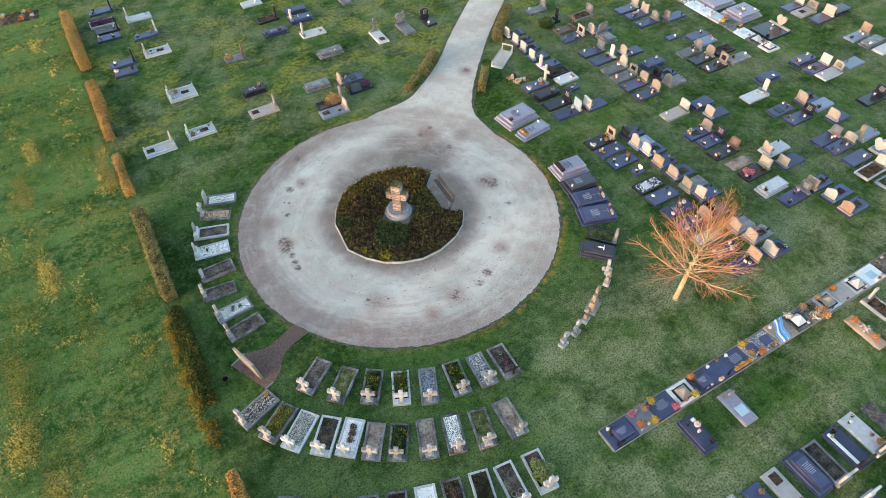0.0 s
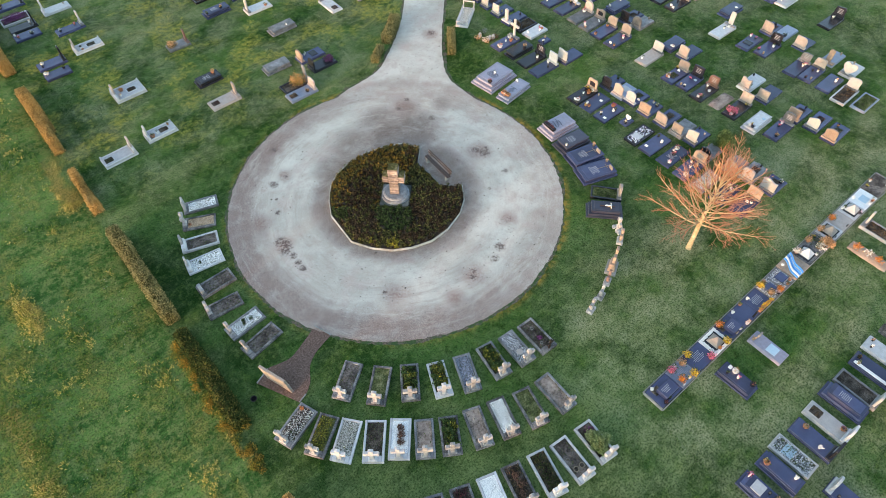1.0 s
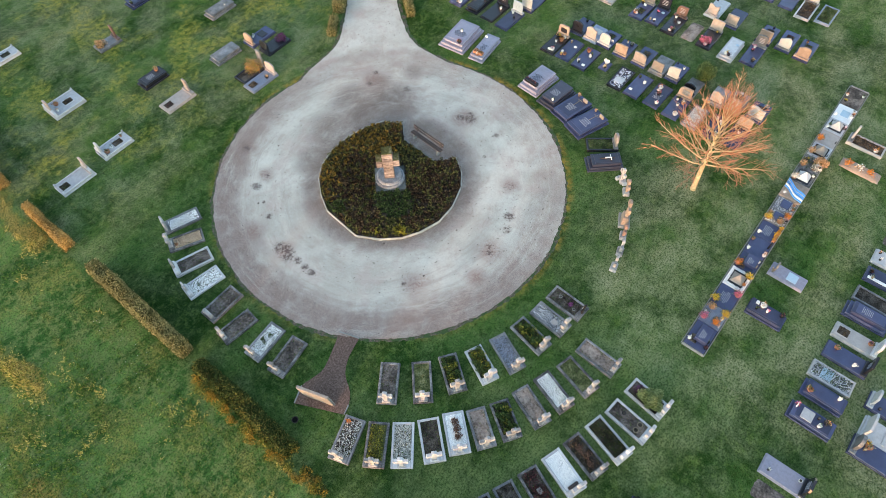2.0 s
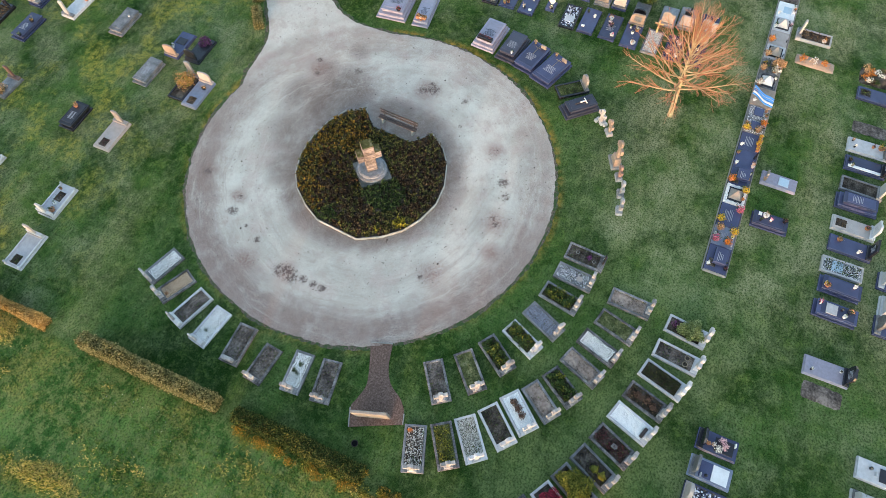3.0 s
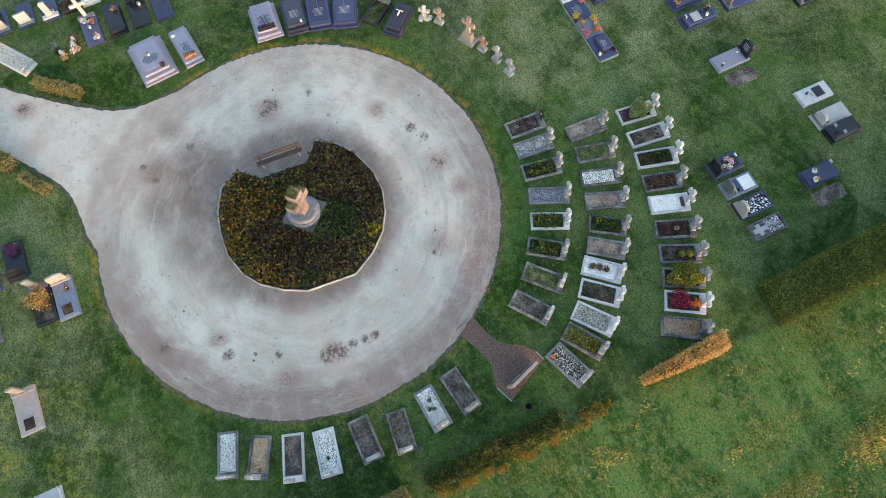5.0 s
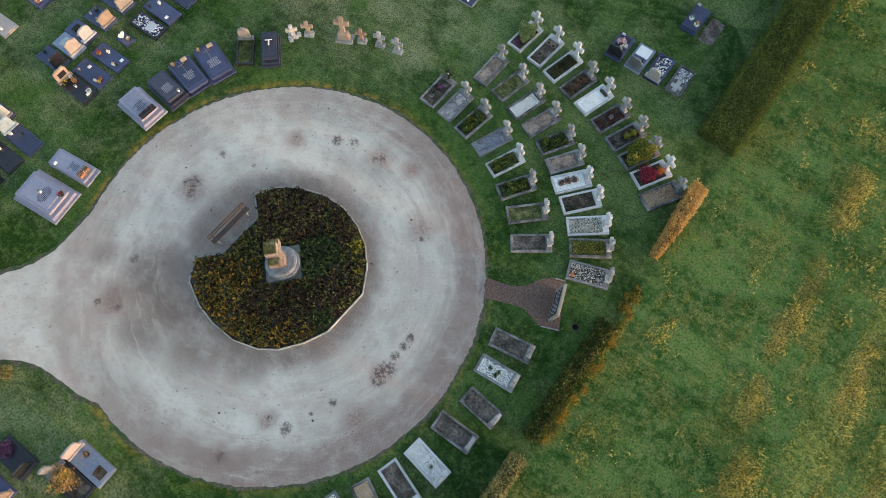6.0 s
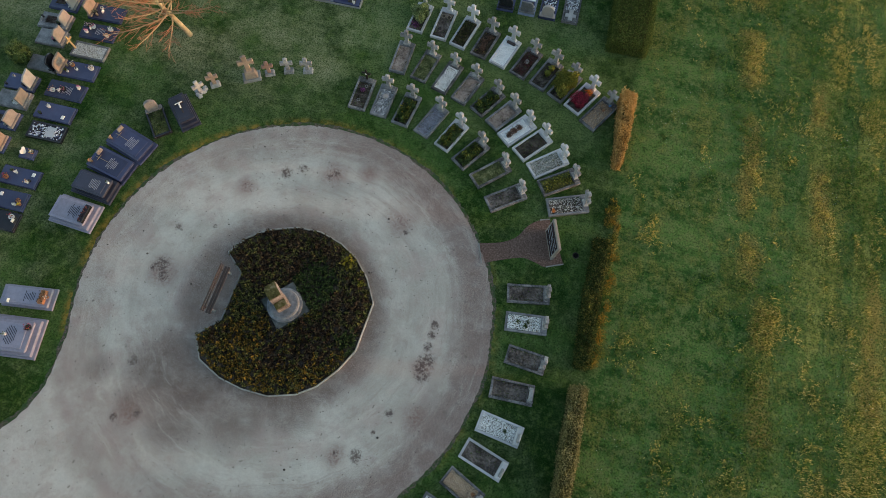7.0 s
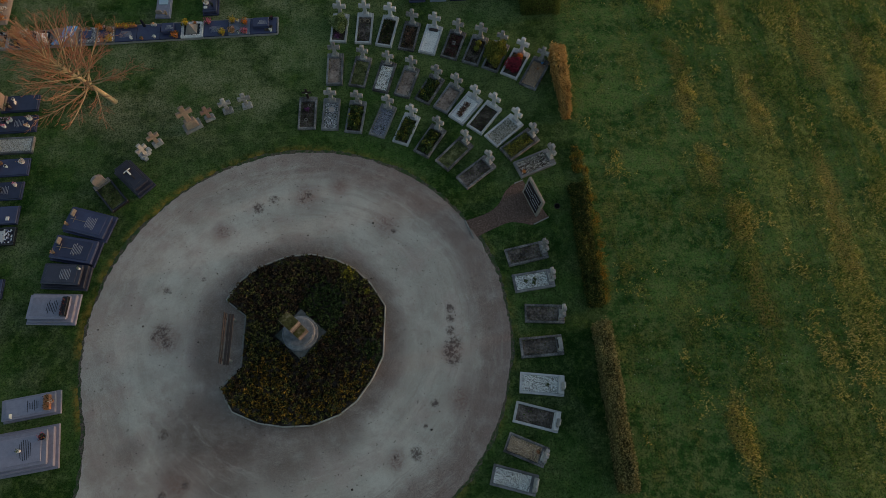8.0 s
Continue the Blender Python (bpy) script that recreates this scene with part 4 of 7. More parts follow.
# ---- hedges ----
def hedge(x0, x1, y0, y1, h, mat="hedge", thin_end=1.0, seed=1, dense=900, label="clipped hedge with brown dry leaves", rough=1.0):
    """A clipped hedge along y: an uneven twiggy core with leaves over it. thin_end: how wide its far end is, of the near one."""
    rng = np.random.default_rng(seed)
    hd = thing("hedge", (x0 + x1) / 2, (y0 + y1) / 2, 0, label, "hedge")
    w, l = x1 - x0, abs(y1 - y0)

    def swell(p):
        """How far the hedge bulges or shrinks at a place of its skin."""
        k = 1 + (thin_end - 1) * (p[1] / l + 0.5)
        a = noise.noise(Vector((p[0] * 0.8 + x0 * 3, p[1] * 0.7 + y0, p[2] * 0.8)))
        b = noise.noise(Vector((p[0] * 3.0, p[1] * 2.6 + y0, p[2] * 3.0)))
        return k * (1 + rough * (0.16 * a + 0.12 * b)), (0.4 + 0.6 * k) * (1 + rough * (0.14 * a + 0.1 * b))

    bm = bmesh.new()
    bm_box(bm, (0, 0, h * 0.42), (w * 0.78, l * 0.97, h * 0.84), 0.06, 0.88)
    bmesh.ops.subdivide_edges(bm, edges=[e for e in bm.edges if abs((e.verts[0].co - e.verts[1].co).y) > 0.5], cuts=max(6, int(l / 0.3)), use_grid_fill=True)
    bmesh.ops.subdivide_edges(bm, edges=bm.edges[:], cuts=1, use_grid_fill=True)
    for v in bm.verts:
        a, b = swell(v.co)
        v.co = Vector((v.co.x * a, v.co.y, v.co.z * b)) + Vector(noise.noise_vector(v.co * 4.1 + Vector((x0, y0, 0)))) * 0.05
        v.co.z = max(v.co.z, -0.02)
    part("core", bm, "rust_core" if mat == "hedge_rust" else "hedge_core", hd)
    top, side, end = w * l, l * h, w * h
    tot = top + 2 * side + 2 * end
    n = int(tot * dense)
    q = rng.uniform(-0.5, 0.5, (n, 3))
    pick = rng.random(n) * tot
    a = pick < top
    q[a, 2] = 0.5
    c = (pick >= top) & (pick < top + 2 * side)
    q[c, 0] = np.where(rng.random(c.sum()) < 0.5, -0.5, 0.5)
    e = pick >= top + 2 * side
    q[e, 1] = np.where(rng.random(e.sum()) < 0.5, -0.5, 0.5)
    q = (q + (0, 0, 0.5)) * (w * 0.92, l, h * 0.95)
    k = np.array([swell(p) for p in q])
    q[:, 0] *= k[:, 0] * (1 - 0.12 * q[:, 2] / h)
    q[:, 2] *= k[:, 1]
    q += rng.normal(0, 0.04, q.shape)
    q[:, 2] = np.maximum(q[:, 2], 0.02)
    v, f = leaf_quads(q, 0.075, rng, 0.1)
    tagged(soup("leaves", v, f, mat, hd), kind="stuff")
    # sprigs that the shears missed
    m = int(l * 14)
    q = np.c_[rng.uniform(-0.5, 0.5, m) * w * 0.9, rng.uniform(-0.52, 0.52, m) * l, np.full(m, h * 0.93)]
    k = np.array([swell(p) for p in q])
    q *= np.c_[k[:, 0], np.ones(m), k[:, 1]]
    q = np.repeat(q, 9, 0) + rng.normal(0, 0.055, (m * 9, 3))
    q[:, 2] = np.maximum(q[:, 2], 0.02)
    v, f = leaf_quads(q, 0.085, rng, 0.3)
    tagged(soup("shoot", v, f, mat, hd), kind="stuff")


hedge(-3.15, -2.35, 51.9, 60.4, 1.25, "hedge_rust", seed=21)
hedge(-3.1, -2.35, 43.9, 48.4, 1.1, "hedge_rust", seed=22)
hedge(-3.1, -2.6, 41.6, 44.0, 0.85, "hedge_rust", seed=23, rough=2.0)
hedge(-3.15, -2.6, 35.1, 38.9, 0.95, "hedge_rust", 0.6, seed=24, rough=2.0)
hedge(-3.15, -2.45, 25.4, 32.6, 1.15, seed=25, rough=1.1)


hedge(-3.2, -2.4, 18.2, 24.4, 0.8, "ivy", seed=26, rough=2.2, dense=1100, label="overgrown gappy hedge of dark ivy with some yellow leaves")
# weeds whose ochre also stands for the sunlit side of the ivy hedge
dry_rng = np.random.default_rng(30)
for k in range(13):
    foot = thing("weed_tuft", -3.42 + dry_rng.normal(0, 0.12), 18.4 + 0.48 * k + dry_rng.normal(0, 0.12), 0, "ochre weeds, low sun in their colour, below the ivy hedge", "weeds", "weeds along the hedge")
    leaf_blob("leaves", (0, 0, 0.12), (dry_rng.uniform(0.18, 0.34), dry_rng.uniform(0.2, 0.5), 0.22), 300, 0.055, ("hedge_ochre", "hedge_ochre", "leaf_lime")[k % 3], foot, dry_rng, floor=0.01)
weeds = thing("weed_patch", -3.0, 16.0, 0, "low straggling ochre weeds in a gap of the hedge", "weeds")
weed_rng = np.random.default_rng(29)
for k in range(18):
    leaf_blob("weed_clump", (weed_rng.normal(-0.15, 0.25), weed_rng.uniform(-0.3, 2.3), 0.06), (weed_rng.uniform(0.12, 0.3), weed_rng.uniform(0.12, 0.3), weed_rng.uniform(0.08, 0.2)), 110, 0.07, ("hedge_ochre", "leaf_lime", "hedge_ochre", "leaf_lime", "leaf")[k % 5], weeds, weed_rng, floor=0.01)
hedge(-3.4, -2.5, 10.0, 14.0, 1.15, "hedge_sunlit", 0.4, seed=27, rough=1.8, label="clipped hedge stub, brown leaves with low sun in their colour")
hedge(-3.7, -1.3, -4.6, 7.0, 1.3, "hedge_green", seed=28, rough=0.45, label="wide clipped dark green hedge block")


for x0, y0, x1, y1, w, h, seed in ((21.95, 38.95, 19.75, 37.2, 0.75, 0.7, 31), (18.95, 36.85, 17.75, 35.95, 0.52, 0.5, 32), (24.05, 34.9, 22.5, 33.0, 0.5, 0.7, 33), (31.0, 41.9, 27.5, 38.4, 0.8, 0.8, 34)):
    before = set(scene.objects)
    hedge(-w / 2, w / 2, 0, math.hypot(x1 - x0, y1 - y0), h, "hedge", seed=seed, label="low clipped hedge beside the gravel lane")
    made = [o for o in scene.objects if o not in before and o.parent is None][0]
    made.matrix_world = pose((x0 + x1) / 2, (y0 + y1) / 2, 0, 0, 0, math.degrees(math.atan2(y1 - y0, x1 - x0)) - 90)


# ---- the bare tree ----
def tube_segments(pts, radii, sides=5):
    """Rings along a line, as verts and quads."""
    v, f = [], []
    up = Vector((0.3, 0.2, 1)).normalized()
    for i, (p, r) in enumerate(zip(pts, radii)):
        d = (pts[min(i + 1, len(pts) - 1)] - pts[max(i - 1, 0)]).normalized()
        a = d.cross(up if abs(d.dot(up)) < 0.95 else Vector((1, 0, 0))).normalized()
        b = d.cross(a)
        for k in range(sides):
            t = 2 * math.pi * k / sides
            v.append(p + (a * math.cos(t) + b * math.sin(t)) * r)
        if i:
            for k in range(sides):
                f.append(((i - 1) * sides + k, (i - 1) * sides + (k + 1) % sides, i * sides + (k + 1) % sides, i * sides + k))
    return v, f


def bare_tree(x, y, height, spread):
    rnd = random.Random(5)
    tree = thing("tree", x, y, 0, "leafless spreading tree, twigs glowing in low sun", "tree")
    limbs, crown = [], ([], [])

    def add(group, pts, radii, sides):
        v, f = tube_segments(pts, radii, sides)
        V, F = group
        o = len(V)
        V.extend(v)
        F.extend([tuple(i + o for i in q) for q in f])

    def branch(p, d, length, r, depth, group, lift):
        n = 5 if depth == 0 else 3
        pts, radii = [p], [r]
        for i in range(n):
            bend = Vector((rnd.gauss(0, 1), rnd.gauss(0, 1), rnd.gauss(0, 0.8))) * (0.065 + 0.04 * depth)
            d = (d + bend + Vector((0, 0, lift))).normalized()
            p = p + d * length / n
            pts.append(p)
            radii.append(max(r * (1 - 0.75 * (i + 1) / n), 0.0055))
        add(group if depth == 0 else crown, pts, radii, 6 if depth == 0 else 3)
        if depth == 2:
            return
        kids = 14 if depth == 0 else 4
        for k in range(kids):
            t = 0.2 + 0.8 * (k + rnd.random()) / kids
            i = min(int(t * n), n - 1)
            q = pts[i].lerp(pts[i + 1], t * n - i)
            axis = (pts[i + 1] - pts[i]).normalized()
            side = axis.cross(Vector((rnd.gauss(0, 1), rnd.gauss(0, 1), rnd.gauss(0, 1)))).normalized()
            branch(q, (axis + side * rnd.uniform(0.35, 0.75)).normalized(), length * rnd.uniform(0.24, 0.42) * (1.15 - 0.5 * t), max(radii[i] * 0.5, 0.0085), depth + 1, group, 0.02)

    trunk = ([], [])
    line = [Vector((0, 0, -0.05)), Vector((0.09, 0.04, 0.5)), Vector((0.24, 0.11, 1.2)), Vector((0.4, 0.18, 1.9)), Vector((0.68, 0.24, 2.8)), Vector((0.95, 0.3, 3.6)), Vector((1.2, 0.36, 4.4))]
    girth = [0.17, 0.135, 0.125, 0.115, 0.085, 0.045, 0.02]
    add(trunk, line, girth, 10)
    count = 44
    for k in range(count):
        u = k / (count - 1)
        z = 1.6 + 2.7 * u ** 1.1
        i = max(j for j in range(len(line) - 1) if line[j].z <= z)
        root = line[i].lerp(line[i + 1], (z - line[i].z) / (line[i + 1].z - line[i].z))
        a = 2.39996 * k + rnd.uniform(-0.3, 0.3)
        tilt = 1.42 - 1.0 * u + rnd.uniform(-0.15, 0.15)
        d = Vector((math.cos(a) * math.sin(tilt), math.sin(a) * math.sin(tilt), math.cos(tilt)))
        limb = ([], [])
        branch(root, d, spread * (1.0 - 0.32 * u) * rnd.uniform(0.85, 1.1), 0.05 - 0.016 * u, 0, limb, 0.045)
        limbs.append(limb)
    soup("trunk", [tuple(q) for q in trunk[0]], trunk[1], "bark", tree)
    for V, F in limbs:
        soup("limb", [tuple(q) for q in V], F, "bark", tree)
    tagged(soup("crown", [tuple(q) for q in crown[0]], crown[1], "twig", tree, "fine reddish twigs"), kind="stuff")


bare_tree(21.1, 11.2, 6.3, 3.15)


# ---- graves ----
def fill_plane(name, w, l, cy, z, mat, g):
    bm = bmesh.new()
    bmesh.ops.create_grid(bm, x_segments=6, y_segments=12, size=0.5)
    for v in bm.verts:
        k = noise.noise(Vector((v.co.x * 5, v.co.y * 9, g.location.x * 3.1)))
        v.co = Vector((v.co.x * w, v.co.y * l + cy, z + 0.035 * k))
    return part(name, bm, mat, g)


CROSS = [(-0.085, 0.0), (0.09, 0.0), (0.08, 0.4), (0.22, 0.385), (0.275, 0.37), (0.29, 0.49), (0.275, 0.61), (0.22, 0.595), (0.08, 0.58), (0.09, 0.74), (0.1, 0.81), (0.0, 0.835)]


def cross_outline(s=1.0, wide=1.0, plain=False):
    if plain:
        r = [(-0.07, 0.0), (0.07, 0.0), (0.065, 0.5), (0.28, 0.5), (0.28, 0.63), (0.065, 0.63), (0.06, 0.9), (-0.06, 0.9), (-0.065, 0.63), (-0.28, 0.63), (-0.28, 0.5), (-0.065, 0.5)]
        return [(x * s * wide, z * s) for x, z in r]
    right = CROSS[1:]
    left = [(-x, z) for x, z in reversed(right[:-1])]
    return [(x * s * wide, z * s) for x, z in right + left]


def stone_cross(parent, y, z, s, mat, thick=0.13, name="cross", plain=False):
    bm = bmesh.new()
    bm_plate(bm, [(px, pz + z) for px, pz in cross_outline(s, 1.0, plain)], y, thick, 0.014)
    return part(name, bm, mat, parent)


def tuft(g, name, cx, cy, z, r, mat, n=60, size=0.07, tall=0.8):
    rng = np.random.default_rng(int(abs(g.location.x * 97 + g.location.y * 31 + cx * 11 + cy * 7) * 10) % 100000)
    return leaf_blob(name, (cx, cy, z + r * tall * 0.5), (r, r, r * tall), n, size, mat, g, rng, floor=z)


def bush_core(g, c, r, mat):
    """The dense inside of a bush, an uneven rounded body."""
    bm = bmesh.new()
    bmesh.ops.create_icosphere(bm, subdivisions=3, radius=1.0)
    for v in bm.verts:
        k = 1 + 0.14 * noise.noise(v.co * 3.0 + Vector(c)) + 0.1 * noise.noise(v.co * 8.0)
        v.co = Vector((c[0] + v.co.x * r[0] * k, c[1] + v.co.y * r[1] * k, max(c[2] + v.co.z * r[2] * k, 0.02)))
    return part("bush_body", bm, mat, g)


def pot(g, cx, cy, z, mat="paint_white", flowers="f_white", r=0.09, h=0.14):
    bm = bmesh.new()
    bm_cyl(bm, (cx, cy, z), r * 0.75, r, h, 10)
    p = part("pot", bm, mat, g)
    if not flowers:
        bm = bmesh.new()
        bm_cyl(bm, (cx, cy, z + h - 0.004), r * 0.74, r * 0.74, 0.008, 10)
        part("pot_soil", bm, "soil", p)
    if flowers:
        tuft(g, "posy", cx, cy, z + h * 0.9, r * 1.15, flowers, 34, 0.055)
    return p


RING_LABEL = {
    "soil": "bare dark soil", "soil_heather": "dark soil and purple heather", "pebble_mixed": "mixed grey pebbles", "plant_yellow": "yellow-flowering green plants",
    "pebble_blue": "blue-grey chippings", "plant_green": "low green plants", "moss": "mossy soil", "sand": "bare sandy soil", "pebble_white": "bright white pebbles",
    "white_posy": "white grit and brown plants", "soil_weed": "dark soil and weeds", "pebble_grey": "pale grey pebbles", "moss_green": "yellow-green moss", "pebble_brown": "brown and white pebbles",
    "bush_pale": "a pale green bush", "soil_pots": "soil and clay pots", "plant_dark": "dark dry plants", "soil_heather2": "brown withered heather", "white_grit": "white grit",
    "soil_red": "reddish leaf litter", "soil_balls": "two clipped balls", "bush_green": "a spreading green shrub", "red_bush": "red and orange plants", "moss_brown": "dry brown moss",
    "pebble_weed": "weedy white pebbles", "pebble_green": "white pebbles, green tuft", "sand_pot": "tan sand, clay pot"}


def ring_grave(x, y, rot, L, W, kerb, fill, head):
    """An old kerbed grave with a stone at its outer end; its head looks along +y."""
    seed = int(abs(x * 131 + y * 57) * 100) % 99991
    rng = np.random.default_rng(seed)
    what = {"cross": "stone cross", "crossT": "slim stone cross", "iron": "iron cross", "niche": "low niche stone", "block": "low head block", "stele": "narrow stele"}[head]
    g = thing("kerbed_grave", x, y, rot, f"{kerb} kerbed grave with {RING_LABEL[fill]} and {what}", "grave", "graves round the turning circle")
    kmat = {"dark": "dark", "grey": "grey", "light": "lightgrey"}[kerb]
    kw, hz = 0.11, 0.15 + rng.uniform(-0.02, 0.03)
    ledge = 0.3
    for s in (-1, 1):
        bm = bmesh.new()
        bm_box(bm, (s * (W - kw) / 2, 0, hz / 2 - 0.02), (kw, L, hz + 0.04), 0.014)
        part("side_kerb", bm, kmat, g)
    bm = bmesh.new()
    bm_box(bm, (0, -(L - kw) / 2, hz / 2 - 0.024), (W - 2 * kw - 0.006, kw, hz + 0.04), 0.014)
    part("foot_kerb", bm, kmat, g)
    bm = bmesh.new()
    bm_box(bm, (0, (L - ledge) / 2, hz / 2 + 0.002), (W - 2 * kw - 0.006, ledge, hz + 0.05), 0.014)
    part("head_ledge", bm, kmat, g)
    iw, il, icy = W - 2 * kw, L - kw - ledge, (kw - ledge) / 2
    base = {"sand": "sand", "sand_pot": "sand", "moss": "moss", "moss_green": "moss", "moss_brown": "sand", "white_posy": "white", "white_grit": "white", "soil": "greysoil", "soil_pots": "greysoil", "soil_heather2": "soil"}.get(fill, "soil")
    zf = hz - 0.05
    fill_plane("infill", iw, il, icy, zf, base, g)
    if fill.startswith("pebble"):
        m = {"pebble_weed": "pebble_white", "pebble_green": "pebble_white"}.get(fill, fill)
        pebbles("gravel", 0, icy, iw, il, zf + 0.012, {"pebble_blue": 0.032, "pebble_grey": 0.034, "pebble_brown": 0.055}.get(fill, 0.045), m, g, rng, 0.93)
    if base in ("soil", "greysoil", "sand"):
        leaf_field("litter", 0, icy, iw - 0.06, il - 0.06, zf + 0.01, 0.02, 110 if base != "sand" else 30, 0.05, "leaf_brown", g, rng)
        leaf_field("weed_cover", 0, icy, iw - 0.06, il - 0.06, zf + 0.01, 0.03, 8 if base == "sand" else 40, 0.07, "leaf", g, rng)
        for s in (-1, 1):
            leaf_field("edge_weed", s * (iw / 2 - 0.05), icy, 0.08, il - 0.1, zf + 0.01, 0.05, 40, 0.055, "leaf_dark" if s > 0 else "leaf", g, rng)
    if fill in ("sand_pot", "moss_brown"):
        pebbles("gravel", 0, icy, iw, il, zf + 0.01, 0.034, "pebble_tan", g, rng, 0.85 if fill == "sand_pot" else 0.55)
    if fill in ("white_grit", "white_posy"):
        pebbles("gravel", 0, icy, iw, il, zf + 0.008, 0.035, "pebble_white", g, rng, 0.8)
    if fill == "pebble_mixed":
        bm = bmesh.new()
        bm_cyl(bm, (0.02, 0.25, zf), 0.15, 0.16, 0.05, 16)
        part("dish", bm, "pink", g, "pinkish stone dish")
    if fill in ("pebble_weed", "pebble_green"):
        for k in range(4 if fill == "pebble_weed" else 1):
            tuft(g, "weed", rng.uniform(-0.2, 0.2), rng.uniform(-0.5, 0.4), zf + 0.03, 0.09, "leaf", 40)
    if fill.startswith("plant") or fill in ("soil_weed", "moss_green", "moss", "moss_brown", "soil_red", "soil_heather2"):
        mat, n = {"plant_yellow": ("leaf", 700), "plant_green": ("leaf", 700), "plant_dark": ("leaf_dark", 700), "soil_weed": ("leaf", 40), "moss_green": ("leaf_lime", 800), "moss": ("leaf", 60), "moss_brown": ("f_tan", 190), "soil_red": ("f_dark", 420), "soil_heather2": ("leaf_brown", 260)}[fill]
        leaf_field("planting", 0, icy, iw - 0.1, il - 0.1, zf, 0.05 if n < 200 else 0.16, n, 0.075, mat, g, rng)
        if fill in ("plant_yellow", "plant_green"):
            for k in range(17):
                tuft(g, "leafy_plant", rng.uniform(-0.4, 0.4) * iw, icy + rng.uniform(-0.45, 0.42) * il, zf, rng.uniform(0.1, 0.18), "leaf_fresh" if k % 3 else "leaf_lime", 60, 0.11, 0.9)
        if fill == "plant_dark":
            leaf_field("dry_leaves", 0, icy, iw - 0.1, il - 0.1, zf + 0.05, 0.12, 160, 0.07, "leaf_brown", g, rng)
        if fill == "plant_yellow":
            leaf_field("yellow_bloom", 0, icy, iw - 0.15, il - 0.25, zf + 0.12, 0.08, 45, 0.045, "f_yellow", g, rng)
    if fill == "soil_heather":
        tuft(g, "heather", 0.0, 0.2, zf, 0.15, "f_purple", 120, 0.06)
        pot(g, -0.05, -0.45, zf, "concrete", None, 0.09, 0.06)
        pot(g, 0.1, 0.45, zf, "concrete", None, 0.08, 0.06)
    if fill == "soil_heather2":
        for cy, r in ((-0.4, 0.16), (0.0, 0.18), (0.35, 0.15)):
            tuft(g, "withered_plant", rng.uniform(-0.08, 0.08), cy, zf, r * 1.2, "f_rose", 240, 0.06, 0.6)
    if fill == "white_posy":
        for cy in (-0.5, -0.18, 0.16):
            tuft(g, "withered_plant", rng.uniform(-0.05, 0.05), cy, zf, 0.17, "f_rose", 320, 0.06, 0.7)
    if fill == "white_grit":
        bm = bmesh.new()
        bm_box(bm, (0, 0.62, zf + 0.07), (0.5, 0.14, 0.12), 0.02)
        part("wooden_trough", bm, "wood", g)
    if fill == "soil_pots":
        for cx in (-0.16, 0.16):
            pot(g, cx, 0.42, zf, "bronze", None, 0.13, 0.1)
        pot(g, -0.1, -0.4, zf, "black", None, 0.09, 0.05)
    if fill == "sand_pot":
        pot(g, -0.1, 0.5, zf, "terracotta", "leaf_brown", 0.09, 0.1)
    if fill == "soil_balls":
        for cy in (0.05, 0.42):
            bush_core(g, (0.05, cy, zf + 0.1), (0.15, 0.15, 0.16), "leaf_lime")
            tuft(g, "clipped_ball", 0.05, cy, zf, 0.18, "leaf_lime", 800, 0.045, 1.0)
    if fill == "bush_pale":
        bush_core(g, (0.05, 0.25, zf + 0.2), (0.3, 0.33, 0.26), "leaf")
        leaf_blob("bush", (0.02, 0.15, zf + 0.3), (0.5, 0.54, 0.44), 6500, 0.06, "leaf_pale", g, rng, floor=zf)
        tuft(g, "heather", -0.05, -0.55, zf, 0.22, "f_purple", 140, 0.06, 0.5)
    if fill == "bush_green":
        leaf_blob("shrub", (0, 0.05, zf + 0.34), (0.58, 0.78, 0.5), 6500, 0.075, "leaf_lime", g, rng, floor=zf)
        bush_core(g, (0, -0.02, zf + 0.2), (0.38, 0.7, 0.28), "leaf")
        leaf_blob("ochre_tips", (0.1, 0.4, zf + 0.42), (0.36, 0.4, 0.3), 420, 0.06, "f_yellow", g, rng, floor=zf)
    if fill == "red_bush":
        bush_core(g, (0, -0.28, zf + 0.18), (0.27, 0.27, 0.24), "f_dark")
        tuft(g, "red_bush", 0.0, -0.28, zf, 0.44, "f_crimson", 3200, 0.055, 0.95)
        tuft(g, "dark_leaves", 0.02, -0.26, zf, 0.42, "f_dark", 900, 0.055, 0.95)
        tuft(g, "orange_plant", 0.05, 0.45, zf, 0.22, "f_orange", 260, 0.07, 0.9)
    if fill == "pebble_brown":
        pot(g, 0.25, -0.75, zf, "terracotta", "f_orange", 0.1, 0.08)
        pot(g, -0.22, 0.55, zf, "paint_white", None, 0.06, 0.06)
    if fill == "soil_red":
        bm = bmesh.new()
        bm_box(bm, (0, 0.05, zf + 0.08), (0.2, 0.26, 0.05), 0.01)
        part("plaque", bm, "concrete", g)
    if fill == "moss_brown":
        pot(g, 0.05, 0.3, zf, "terracotta", "f_tan", 0.09, 0.1)
        pot(g, 0.12, 0.72, hz, "paint_blue", "f_grey", 0.07, 0.12)
    zl = hz + 0.025
    if head in ("cross", "crossT"):
        bm = bmesh.new()
        bm_box(bm, (0, L / 2 - 0.14, zl + 0.06), (0.42, 0.24, 0.12), 0.02, 0.86)
        stone = "lightgrey" if kerb == "light" else "crossstone"
        c = part("cross_base", bm, stone, g)
        s = 1.2 if head == "cross" else 1.05
